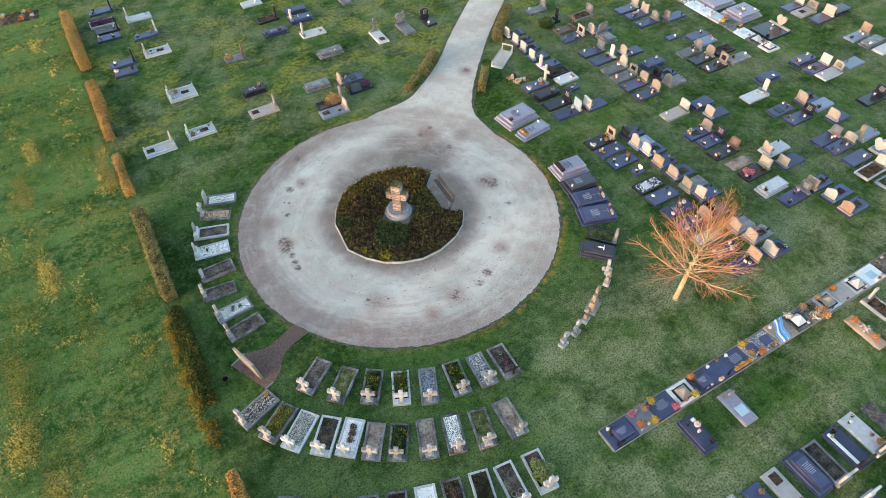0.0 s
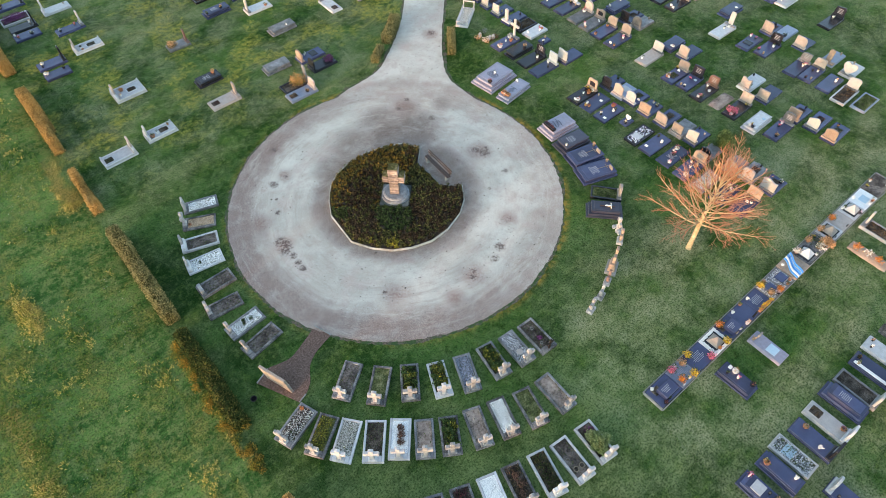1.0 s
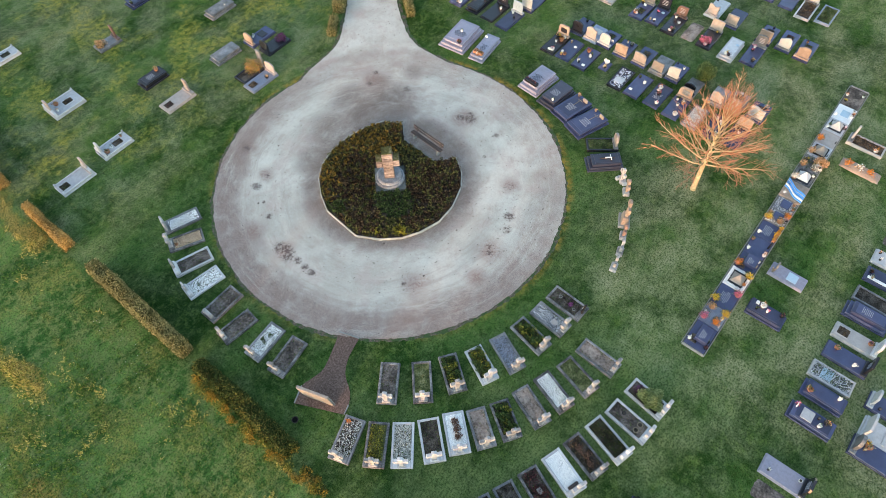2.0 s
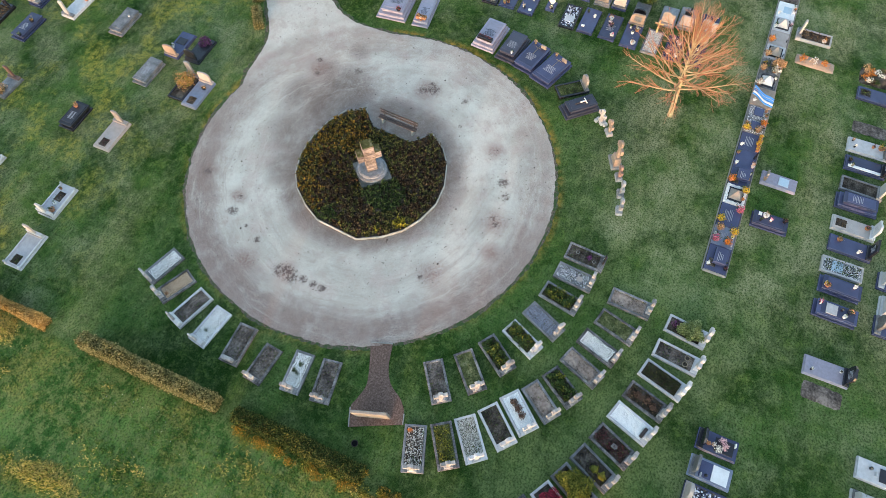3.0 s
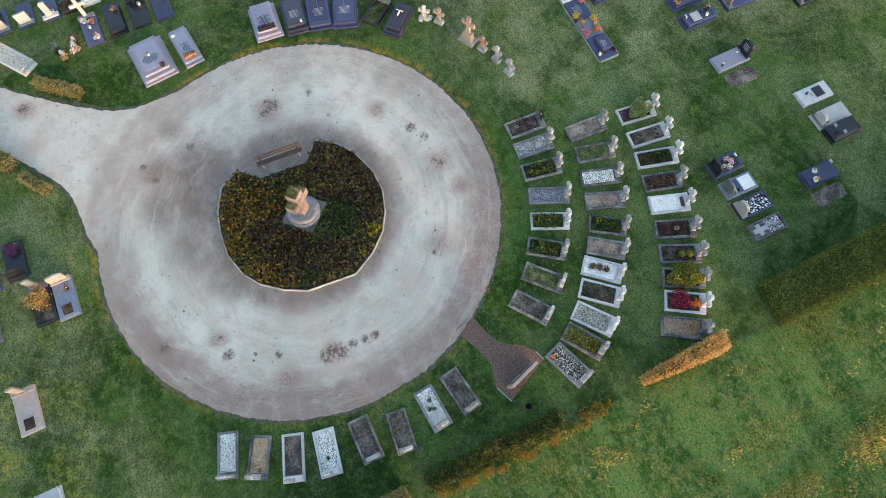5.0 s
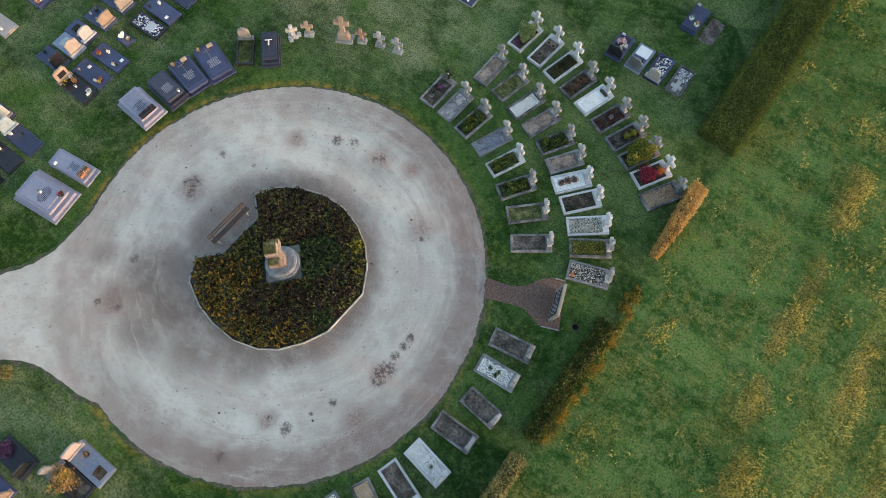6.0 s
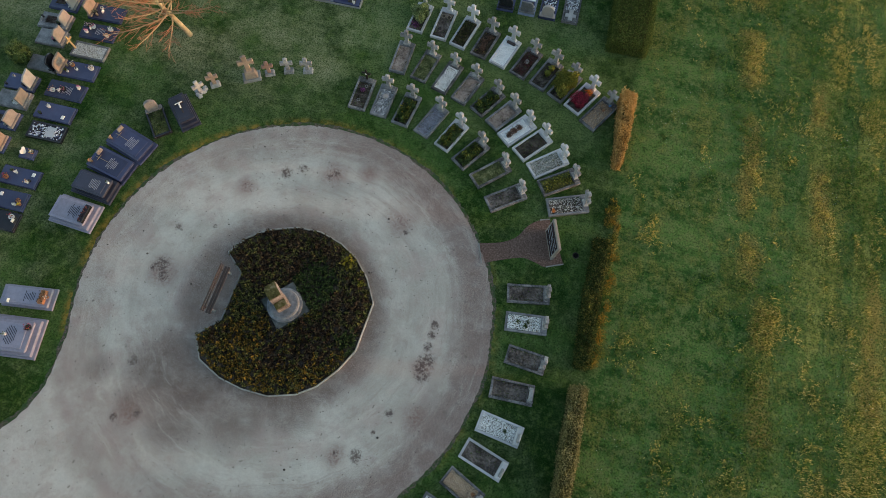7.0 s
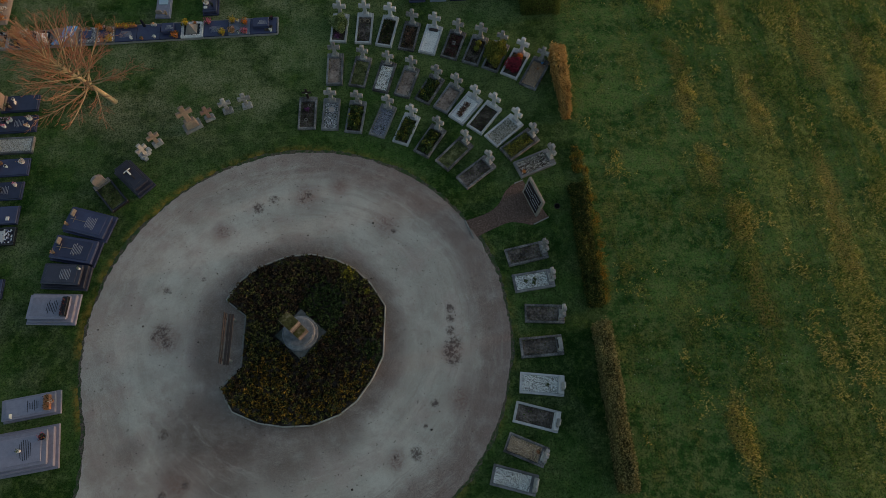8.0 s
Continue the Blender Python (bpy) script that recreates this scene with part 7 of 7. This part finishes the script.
# ---- row of stone crosses on the lawn ----
def standing_cross(x, y, rot, s, mat, base, label):
    g = thing("stone_cross", x, y, rot, label, "grave cross", "row of old crosses")
    if base == "tall":
        bm = bmesh.new()
        bm_box(bm, (0, 0, 0.07), (0.95, 0.6, 0.18), 0.02)
        part("footing", bm, "concrete", g)
        bm = bmesh.new()
        bm_box(bm, (0, 0, 0.4), (0.7, 0.4, 0.52), 0.03, 0.78)
        part("pedestal", bm, mat, g)
        z = 0.64
    elif base == "rough":
        rng = np.random.default_rng(3)
        for k in range(9):
            bm = bmesh.new()
            bm_box(bm, (rng.uniform(-0.35, 0.35), rng.uniform(-0.25, 0.2), 0.07), (0.26, 0.22, 0.2), 0.05, 0.8)
            part("rubble_stone", bm, "light", g)
        z = 0.12
    else:
        bm = bmesh.new()
        bm_box(bm, (0, 0, 0.09), (0.55, 0.36, 0.22), 0.03, 0.9)
        part("footing", bm, "crossstone", g)
        z = 0.18
    stone_cross(g, 0, z, s, mat, 0.14)
    return g


standing_cross(19.13, 14.6, 48.48, 1.1, "crossstone", "rough", "pale old stone cross among loose rubble stones")
# low sun on the next two grey-beige crosses is put into their colour
standing_cross(18.57, 13.97, 33.63, 1.12, "sandstone", "plain", "weathered old stone cross on a small footing")
standing_cross(16.82, 13.06, 27.36, 1.45, "sandstone", "tall", "large beige stone cross on a tapered pedestal")
standing_cross(15.96, 12.62, 24.33, 1.05, "rosestone", "plain", "weathered old stone cross on a small footing")
standing_cross(15.01, 12.24, 17.48, 1.15, "crossstone", "plain", "weathered old stone cross on a small footing")
standing_cross(14.0, 12.0, 13.48, 1.15, "crossstone", "plain", "weathered old stone cross on a small footing")


bush = thing("bush", 29.3, 14.8, 0, "small rounded green bush between the graves", "bush")
leaf_blob("foliage", (0, 0, 0.5), (0.55, 0.55, 0.6), 3600, 0.085, "leaf_fresh", bush, np.random.default_rng(8), floor=0.02)
bush_core(bush, (0, 0, 0.45), (0.46, 0.46, 0.5), "leaf")


heap = thing("flower_heap", 25.8, 32.9, 10, "heap of withered flowers and rough stones beside a grave", "flowers")
heap_rng = np.random.default_rng(44)
for k in range(7):
    tuft(heap, "withered_spray", heap_rng.uniform(-0.5, 0.5), heap_rng.uniform(-0.7, 0.7), 0.0, heap_rng.uniform(0.18, 0.3), ("f_tan", "leaf_brown", "f_white", "leaf", "f_grey")[k % 5], 140, 0.08, 0.8)
for k in range(3):
    bm = bmesh.new()
    bm_box(bm, (heap_rng.uniform(-0.4, 0.4), heap_rng.uniform(-0.5, 0.5), 0.16), (0.3, 0.24, 0.36), 0.05, 0.7)
    part("rough_stone", bm, "light", heap)
shrub = thing("bush", 32.42, 38.16, 0, "rounded clipped green bush beside a dark grave", "bush")
leaf_blob("foliage", (0, 0, 0.4), (0.6, 0.6, 0.5), 3000, 0.085, "leaf", shrub, np.random.default_rng(9), floor=0.02)
bush_core(shrub, (0, 0, 0.35), (0.5, 0.5, 0.42), "leaf")


# ---- the long strip of urn graves ----
def strip_kerb(x0, x1, y0, y1):
    k = thing("urn_grave_border", (x0 + x1) / 2, (y0 + y1) / 2, 0, "long concrete border round a row of urn graves", "kerb")
    for y in (y0, y1):
        n = int((x1 - x0) / 1.0)
        for i in range(n):
            bm = bmesh.new()
            bm_box(bm, (-(x1 - x0) / 2 + (i + 0.5) * (x1 - x0) / n, y - (y0 + y1) / 2, 0.05), ((x1 - x0) / n - 0.012, 0.04, 0.13), 0.01)
            part("kerb_stone", bm, "concrete", k)
    for x in (x0, x1):
        bm = bmesh.new()
        bm_box(bm, (x - (x0 + x1) / 2, 0, 0.058), (0.07, y1 - y0 - 0.08, 0.176), 0.01)
        part("kerb_stone", bm, "concrete", k)


def urn_plot(x0, x1, y0, y1, kind, mat, label, items=""):
    """One urn grave in the strip; its long side runs along y."""
    rng = np.random.default_rng(int(abs(x0 * 91 + y0 * 13) * 100) % 99991)
    g = thing("urn_grave", (x0 + x1) / 2, (y0 + y1) / 2, 0, label, "urn grave", "urn graves in the strip")
    w, l = x1 - x0 - 0.02, y1 - y0 - 0.03
    z = 0.14
    bm = bmesh.new()
    bm_box(bm, (0, 0, 0.06), (w, l, 0.16), 0.012)
    part("slab", bm, mat, g)
    if kind == "lectern":
        bm = bmesh.new()
        bm_box(bm, (0.1, -0.08, z + 0.12), (w * 0.62, l * 0.6, 0.24), 0.02, 0.96)
        b = part("raised_stone", bm, mat, g)
        text_bars(g, -0.08, z + 0.24, w * 0.4, 4, rng)
        bm = bmesh.new()
        bm_box(bm, (-0.3, l * 0.2, z + 0.01), (w * 0.3, l * 0.34, 0.03), 0.006)
        part("planting_hollow", bm, "soil", g)
    elif kind == "pyramid":
        bm = bmesh.new()
        bm_box(bm, (0, 0, z + 0.012), (w * 0.72, l * 0.74, 0.03), 0.004)
        part("dark_bed", bm, "black", g)
        bm = bmesh.new()
        bmesh.ops.create_cone(bm, cap_ends=True, segments=4, radius1=0.46, radius2=0.02, depth=0.4, matrix=Matrix.Translation((0.02, 0, z + 0.22)) @ Matrix.Rotation(radians(45), 4, "Z"))
        part("pyramid", bm, "tan" if "tan" in items else "lightgrey", g)
    elif kind == "text":
        text_bars(g, 0.02, z, w * 0.6, 6, rng)
    elif kind == "pebbles":
        pebbles("gravel", 0, 0, w - 0.08, l - 0.08, z + 0.01, 0.05, "pebble_mixed", g, rng, 0.9)
        bm = bmesh.new()
        bm_box(bm, (0.05, 0, z + 0.06), (0.55, 0.5, 0.07), 0.01)
        part("name_plate", bm, "blue", g)
    elif kind == "wave":
        bm = bmesh.new()
        bm_box(bm, (0, 0, z + 0.03), (w * 0.98, l + 0.16, 0.1), 0.02)
        part("beige_slab", bm, "sandstone", g)
        for k in range(6):
            bm = bmesh.new()
            pts = [(0.02 + 0.1 * k - 0.055 * i + 0.07 * math.sin(i * 0.6 + 0.5 + 0.15 * k), (l / 2 + 0.06) * (1 - i / 6)) for i in range(13)]
            for (a, b), (c, d) in zip(pts, pts[1:]):
                wd = 0.042
                bm.faces.new([bm.verts.new(q) for q in ((a - wd, b, z + 0.075), (a + wd, b, z + 0.075), (c + wd, d, z + 0.075), (c - wd, d, z + 0.075))])
            bmesh.ops.remove_doubles(bm, verts=bm.verts[:], dist=0.001)
            ext = bmesh.ops.extrude_face_region(bm, geom=bm.faces[:])
            bmesh.ops.translate(bm, verts=[q for q in ext["geom"] if isinstance(q, bmesh.types.BMVert)], vec=(0, 0, 0.06 + 0.05 * (k % 2)))
            bmesh.ops.recalc_face_normals(bm, faces=bm.faces[:])
            part("glass_wave", bm, "paint_white" if k in (1, 4) else "paint_blue", g, "white wave band" if k in (1, 4) else "blue glass wave")
    elif kind == "pool":
        bm = bmesh.new()
        bm_box(bm, (0, -0.05, z + 0.012), (w * 0.4, l * 0.45, 0.03), 0.006)
        part("blue_plate", bm, "paint_pale", g)
    elif kind == "shrub":
        leaf_field("planting", 0, 0, w - 0.1, l - 0.1, z, 0.15, 200, 0.08, "leaf", g, rng)
    for i, it in enumerate(items.split()):
        name, _, col = it.partition("_")
        cx, cy = ((-0.3, 0.38), (0.3, -0.38), (-0.28, -0.2), (0.3, 0.3), (0.0, 0.42), (0.0, -0.44))[i % 6]
        cx *= w
        cy *= l
        if name == "flowers":
            pot(g, cx, cy, z, "terracotta", "f_" + col, 0.12, 0.1)
            tuft(g, "spray", cx, cy, z + 0.1, 0.21, "f_" + col, 300, 0.045)
            tuft(g, "spray_leaves", cx + 0.1, cy * 0.9, z + 0.04, 0.24, "leaf", 110, 0.06)
        elif name == "vase":
            pot(g, cx, cy, z, "paint_white", ("f_white", "leaf", "f_tan")[i % 3], 0.08, 0.12)
        elif name == "frill":
            rng2 = np.random.default_rng(4)
            pebbles("white_rim", 0, l * 0.42, w, l * 0.16, z + 0.02, 0.09, "white", g, rng2)
            pebbles("white_rim", 0, -l * 0.42, w, l * 0.16, z + 0.02, 0.09, "white", g, rng2)
            pebbles("white_rim", w * 0.42, 0, w * 0.16, l * 0.7, z + 0.02, 0.09, "white", g, rng2)
            pebbles("white_rim", -w * 0.42, 0, w * 0.16, l * 0.7, z + 0.02, 0.09, "white", g, rng2)
        elif name == "box":
            bm = bmesh.new()
            bm_box(bm, (0, -l * 0.42, z + 0.07), (w * 0.95, 0.15, 0.14), 0.02)
            part("flower_box", bm, "terracotta", g, "long flower box")
            for col, m in (("f_yellow", 130), ("f_orange", 90), ("leaf_fresh", 60)):
                leaf_field("box_bloom", 0, -l * 0.42, w * 0.95, 0.17, z + 0.12, 0.14, m, 0.065, col, g, rng)
        elif name == "tower":
            bm = bmesh.new()
            bm_box(bm, (0.25, -l * 0.4, z + 0.26), (0.16, 0.1, 0.54), 0.02, 0.7)
            part("standing_stone", bm, "black", g)
    for k in range(int(rng.integers(1, 4))):
        cx, cy = rng.uniform(-0.36, 0.36) * w, rng.choice([-0.42, -0.36, 0.34, 0.42]) * l
        if rng.random() < 0.4:
            bm = bmesh.new()
            bm_box(bm, (cx, cy, z + 0.06), (0.13, 0.05, 0.13), 0.008, 0.9)
            part("small_tablet", bm, ("black", "lightgrey", "bronze")[k % 3], g)
        else:
            pot(g, cx, cy, z, ("terracotta", "black", "paint_white")[int(rng.integers(3))], ("f_orange", "f_tan", "leaf", "f_yellow", "f_dark", "f_pale")[int(rng.integers(6))], rng.uniform(0.07, 0.11), 0.1)


strip_kerb(12.44, 34.2, 6.2, 7.36)
urn_plot(12.5, 14.0, 6.24, 7.32, "lectern", "blue", "blue-black granite urn grave with a raised lettered stone", "vase_white")
urn_plot(14.0, 15.2, 6.24, 7.32, "text", "sky", "pale granite urn grave crowded with autumn flowers", "flowers_pink flowers_yellow flowers_orange flowers_tan vase_white")
urn_plot(15.2, 16.6, 6.24, 7.32, "text", "blue", "blue-black granite urn grave with lines of lettering", "flowers_yellow flowers_pink")
urn_plot(16.6, 17.85, 6.24, 7.32, "pyramid", "white", "white urn grave with a small orange-lit pyramid", "frill flowers_yellow tan")
urn_plot(17.85, 19.0, 6.24, 7.32, "lectern", "blue", "blue-black granite urn grave with small ornaments", "flowers_orange vase_white")
urn_plot(19.0, 20.3, 6.24, 7.32, "plain", "blue", "plain polished blue-black granite urn grave", "vase_white tower")
urn_plot(20.3, 21.5, 6.24, 7.32, "text", "blue", "lettered blue-black granite urn grave with a yellow box", "vase_white box")
urn_plot(21.5, 22.5, 6.24, 7.32, "pebbles", "grey", "pebbled urn grave with yellow and orange flowers", "flowers_yellow flowers_orange flowers_tan")
urn_plot(22.5, 23.5, 6.24, 7.32, "pebbles", "grey", "grey pebbled urn grave with a tilted plate", "")
urn_plot(23.5, 24.9, 6.24, 7.32, "wave", "pink", "beige urn grave with a flowing blue glass wave", "vase_white")
urn_plot(24.9, 26.1, 6.24, 7.32, "pyramid", "dark", "dark urn grave with a pale pyramid and white flowers", "flowers_white vase_white")
urn_plot(26.1, 27.3, 6.24, 7.32, "shrub", "dark", "dark overgrown urn grave with withered flowers", "flowers_tan flowers_tan flowers_grey")
sheaf = thing("dried_bouquet", 26.75, 6.5, 20, "large sheaf of withered tan flowers lying on an urn grave", "bouquet", z=0.14)
for k, (dx, dy, r) in enumerate(((0, 0, 0.34), (0.35, -0.12, 0.28), (-0.3, 0.1, 0.26), (0.15, -0.38, 0.24))):
    tuft(sheaf, "withered_spray", dx, dy, 0.0, r, "f_tan" if k != 2 else "f_white", 230, 0.09, 0.8)
urn_plot(27.3, 28.5, 6.24, 7.32, "pyramid", "lightgrey", "light grey urn grave with a pale pyramid", "flowers_tan")
urn_plot(28.5, 29.7, 6.24, 7.32, "plain", "pink", "pinkish urn grave with orange flowers", "flowers_orange")
urn_plot(29.7, 30.9, 6.24, 7.32, "pyramid", "lightgrey", "light urn grave with a small pyramid on black", "vase_white")
urn_plot(30.9, 32.3, 6.24, 7.32, "pool", "white", "white marble urn grave with a pale blue plate", "vase_white vase_white")
urn_plot(32.3, 34.1, 6.24, 7.32, "plain", "greysoil", "empty urn plot of grey earth", "")


# a second row of urn graves with family tombs behind it
for y0, y1, kind, mat, label, items in (
    (25.4, 26.6, "pyramid", "lightgrey", "light grey urn grave with a pale pyramid", "vase_white"),
    (26.6, 27.9, "pyramid", "dark", "dark urn grave with a small stone pyramid", ""),
    (27.9, 29.2, "text", "white", "white marble urn grave with small white ornaments", "vase_white vase_white"),
    (29.2, 30.8, "shrub", "dark", "overgrown urn grave with yellow flowers", "flowers_yellow flowers_tan"),
    (30.8, 32.2, "pool", "lightgrey", "pale urn grave with a bright blue ornament", "vase_white flowers_tan"),
    (32.2, 33.5, "text", "white", "white urn grave with vases", "vase_white vase_white"),
    (33.5, 34.8, "text", "white", "plain white marble urn grave", "vase_white"),
    (34.8, 36.1, "pebbles", "grey", "pebbled urn grave with a dark plate", ""),
    (36.1, 37.4, "text", "lightgrey", "light granite urn grave with lettering", "vase_white")):
    urn_plot(45.2, 46.5, y0, y1, kind, mat, label, items)
slab_grave(48.1, 30.9, -90, 2.7, 2.3, "sarc2", "lilac", "", "", "text vase_white flowers_orange vase_white")
slab_grave(47.9, 34.2, -90, 2.7, 3.4, "sarc", "lilac", "", "", "text")
slab_grave(48.0, 27.7, -90, 2.5, 2.2, "slab", "black", "heart", "pink", "vase_white flowers_tan vase_white")
slab_grave(30.0, 4.9, 0.4, 2.0, 0.95, "frame", "light", "slim", "light", "plantfill flowers_orange")
slab_grave(28.05, 4.5, -0.6, 2.2, 0.8, "mound", "ochre")
slab_grave(-6.4, 63.9, 84, 3.2, 1.9, "mound", "flower")
for k, dy in enumerate((0.75, 0.1, -0.5)):
    spray = thing("grave_spray", 28.05, 4.5 + dy, 40 * k, "faded orange and white grave spray on sandy earth", "flower spray", "sprays on the mound")
    tuft(spray, "bloom", 0, 0, 0.1, 0.24, "f_orange" if k != 1 else "f_white", 130, 0.08, 0.6)
    tuft(spray, "leaves", 0, 0, 0.08, 0.22, "f_tan", 60, 0.1, 0.5)


# ---- grass blades ----
def grass_blades():
    """Short tufts over the lawn that the camera passes nearest, none on roads or graves."""
    rng = np.random.default_rng(77)
    n = 300000
    x = rng.uniform(-22, 40, n)
    y = rng.uniform(-6, 52, n)
    lane_poly = [tuple(p) for p in LANE_LEFT] + [tuple(p) for p in reversed(LANE_RIGHT)]
    keep = (np.hypot(x - CX, y - CY) > RAD - 0.22 * rng.random(n) ** 2) & ~inside(lane_poly, x, y)
    keep &= ~((x > -1.2) & (x < 3) & (y > 18.2) & (y < 20.6))
    keep &= ~((x > 12.3) & (x < 36) & (y > 6.0) & (y < 7.5))
    for ob in scene.objects:
        if ob.parent is None and ob.name.split(".")[0] in ("grave", "kerbed_grave", "hedge", "urn_grave"):
            m = ob.matrix_world.inverted()
            corners = [c for ch in ob.children if ch.type == "MESH" for c in (ch.matrix_local @ Vector(k) for k in ch.bound_box) if c.z < 0.3]
            if not corners:
                continue
            hx, hy = max(abs(c.x) for c in corners) + 0.01, max(abs(c.y) for c in corners) + 0.01
            near = np.flatnonzero(keep & (np.abs(x - ob.location.x) < hx + hy) & (np.abs(y - ob.location.y) < hx + hy))
            u = m[0][0] * x[near] + m[0][1] * y[near] + m[0][3]
            w = m[1][0] * x[near] + m[1][1] * y[near] + m[1][3]
            keep[near[(np.abs(u) < min(hx, 1.3)) & (np.abs(w) < hy)]] = False
    lush = np.array([noise.noise(Vector((a * 0.35, b * 0.22, 7.1))) + 0.6 * noise.noise(Vector((a * 1.2, b * 0.9, 3.3))) for a, b in zip(x, y)])
    keep &= (x > -3.4) | (rng.random(len(x)) < np.clip(0.42 + 0.9 * lush, 0.08, 0.95))
    x, y, lush = x[keep], y[keep], lush[keep]
    n = len(x)
    k = 3
    a = rng.uniform(0, 6.28, (n, k))
    lean = rng.uniform(0.01, 0.06, (n, k))
    h = rng.uniform(0.025, 0.065, (n, k)) * np.where(x < -3.2, 1.5 + np.clip(1.4 * lush, -0.5, 0.9), 0.9)[:, None]
    px = x[:, None] + rng.normal(0, 0.03, (n, k))
    py = y[:, None] + rng.normal(0, 0.03, (n, k))
    wd = np.where(x < -3.2, 0.019, 0.015)[:, None]
    ca, sa = np.cos(a), np.sin(a)
    v = np.stack([np.stack([px - sa * wd, py + ca * wd, np.zeros_like(px)], -1), np.stack([px + sa * wd, py - ca * wd, np.zeros_like(px)], -1), np.stack([px + ca * lean, py + sa * lean, h], -1)], 2)
    wild = np.repeat(x < -3.2, k)
    v = v.reshape(-1, 3, 3)
    for name, pick, mat, words in (("grass", ~wild, "blades", "short tufts of lawn grass"), ("tall_grass", wild, "meadow_blades", "longer meadow grass outside the hedge")):
        tagged(soup(name, v[pick].reshape(-1, 3), np.arange(pick.sum() * 3).reshape(-1, 3), mat), words, "grass", kind="stuff")


def meadow_tufts():
    """Coarse dry tufts in patches and along old mowing edges of the meadow outside the hedge."""
    rng = np.random.default_rng(78)
    n = 620000
    x = rng.uniform(-34, -3.4, n)
    y = rng.uniform(-8, 62, n)
    big = np.array([noise.noise(Vector((a * 0.5, b * 0.3, 2.2))) + 0.7 * noise.noise(Vector((a * 1.3, b * 1.0, 4.2))) + 0.5 * noise.noise(Vector((a * 3.1, b * 3.0, 6.2))) for a, b in zip(x, y)])
    rows = np.array([noise.noise(Vector((a * 0.8, b * 0.1, 5.5))) for a, b in zip(x, y)])
    p = np.clip((big - 0.42 + 0.55 * np.clip((-11 - x) / 3, 0, 1) * np.clip(rows * 2 + 0.3, 0, 1) + 0.2 * np.clip((-10 - x) / 4, 0, 1)) * 2.0, 0, 1) * 0.7
    for cx, w, y0, y1 in MOWN:
        edge = np.clip(1.4 - np.abs(x - cx + 0.5 * big) / (w * 1.2), 0, 1) * np.clip((np.minimum(y - y0, y1 - y) + 0.6) * 0.9, 0, 1)
        p = np.maximum(p, edge * np.clip(big * 2.0 + 0.45, 0, 1))
    keep = rng.random(n) < p * 0.62
    x, y, p = x[keep], y[keep], p[keep]
    n, k = len(x), 3
    a = rng.uniform(0, 6.28, (n, k))
    lean = rng.uniform(0.02, 0.09, (n, k))
    h = rng.uniform(0.06, 0.17, (n, k)) * (0.5 + 0.6 * p[:, None])
    px = x[:, None] + rng.normal(0, 0.035, (n, k))
    py = y[:, None] + rng.normal(0, 0.035, (n, k))
    ca, sa, wd = np.cos(a), np.sin(a), 0.016
    v = np.stack([np.stack([px - sa * wd, py + ca * wd, np.zeros_like(px)], -1), np.stack([px + sa * wd, py - ca * wd, np.zeros_like(px)], -1), np.stack([px + ca * lean, py + sa * lean, h], -1)], 2)
    ob = soup("meadow_grass", v.reshape(-1, 3), np.arange(n * k * 3).reshape(-1, 3), "dry_blades")
    tagged(ob, "coarse yellowed tufts in the meadow outside the hedge", "grass", kind="stuff")
    # daisies
    m = 6000
    dx, dy = rng.uniform(-34, -4, m), rng.uniform(-5, 55, m)
    near = np.array([noise.noise(Vector((a * 0.25, b * 0.25, 8.8))) for a, b in zip(dx, dy)]) > 0.2
    q = np.c_[dx[near], dy[near], np.full(near.sum(), 0.06)]
    s = 0.011
    v = np.stack([q + (-s, -s, 0), q + (s, -s, 0), q + (s, s, 0.006), q + (-s, s, 0.006)], 1)
    tagged(soup("daisy_bloom", v.reshape(-1, 3), np.arange(len(q) * 4).reshape(-1, 4), "f_white"), "scattered small white daisies in the meadow", "flowers", kind="stuff")


MAT["blades"] = material("grass_blades", [(0.1, (0.007, 0.034, 0.005)), (0.45, (0.023, 0.08, 0.013)), (0.68, (0.055, 0.13, 0.028)), (0.95, (0.18, 0.23, 0.09))], 1.2, 0.8, 0, island=0.8, large=0.3, spec=0.06, thin=0.4)
# dry tufts, their yellow raised towards the colour of low sun
MAT["dry_blades"] = material("dry_meadow_blades", [(0.1, (0.26, 0.32, 0.07)), (0.4, (0.52, 0.47, 0.14)), (0.62, (0.72, 0.56, 0.2)), (0.92, (0.85, 0.66, 0.3))], 1.2, 0.8, 0, island=0.6, large=0.3, spec=0.06, thin=0.5)
MAT["meadow_blades"] = material("meadow_grass_blades", [(0.1, (0.04, 0.11, 0.02)), (0.45, (0.11, 0.22, 0.045)), (0.68, (0.22, 0.3, 0.08)), (0.95, (0.44, 0.42, 0.16))], 0.9, 0.8, 0, island=0.5, large=0.25, spec=0.06, thin=0.5)
grass_blades()
meadow_tufts()
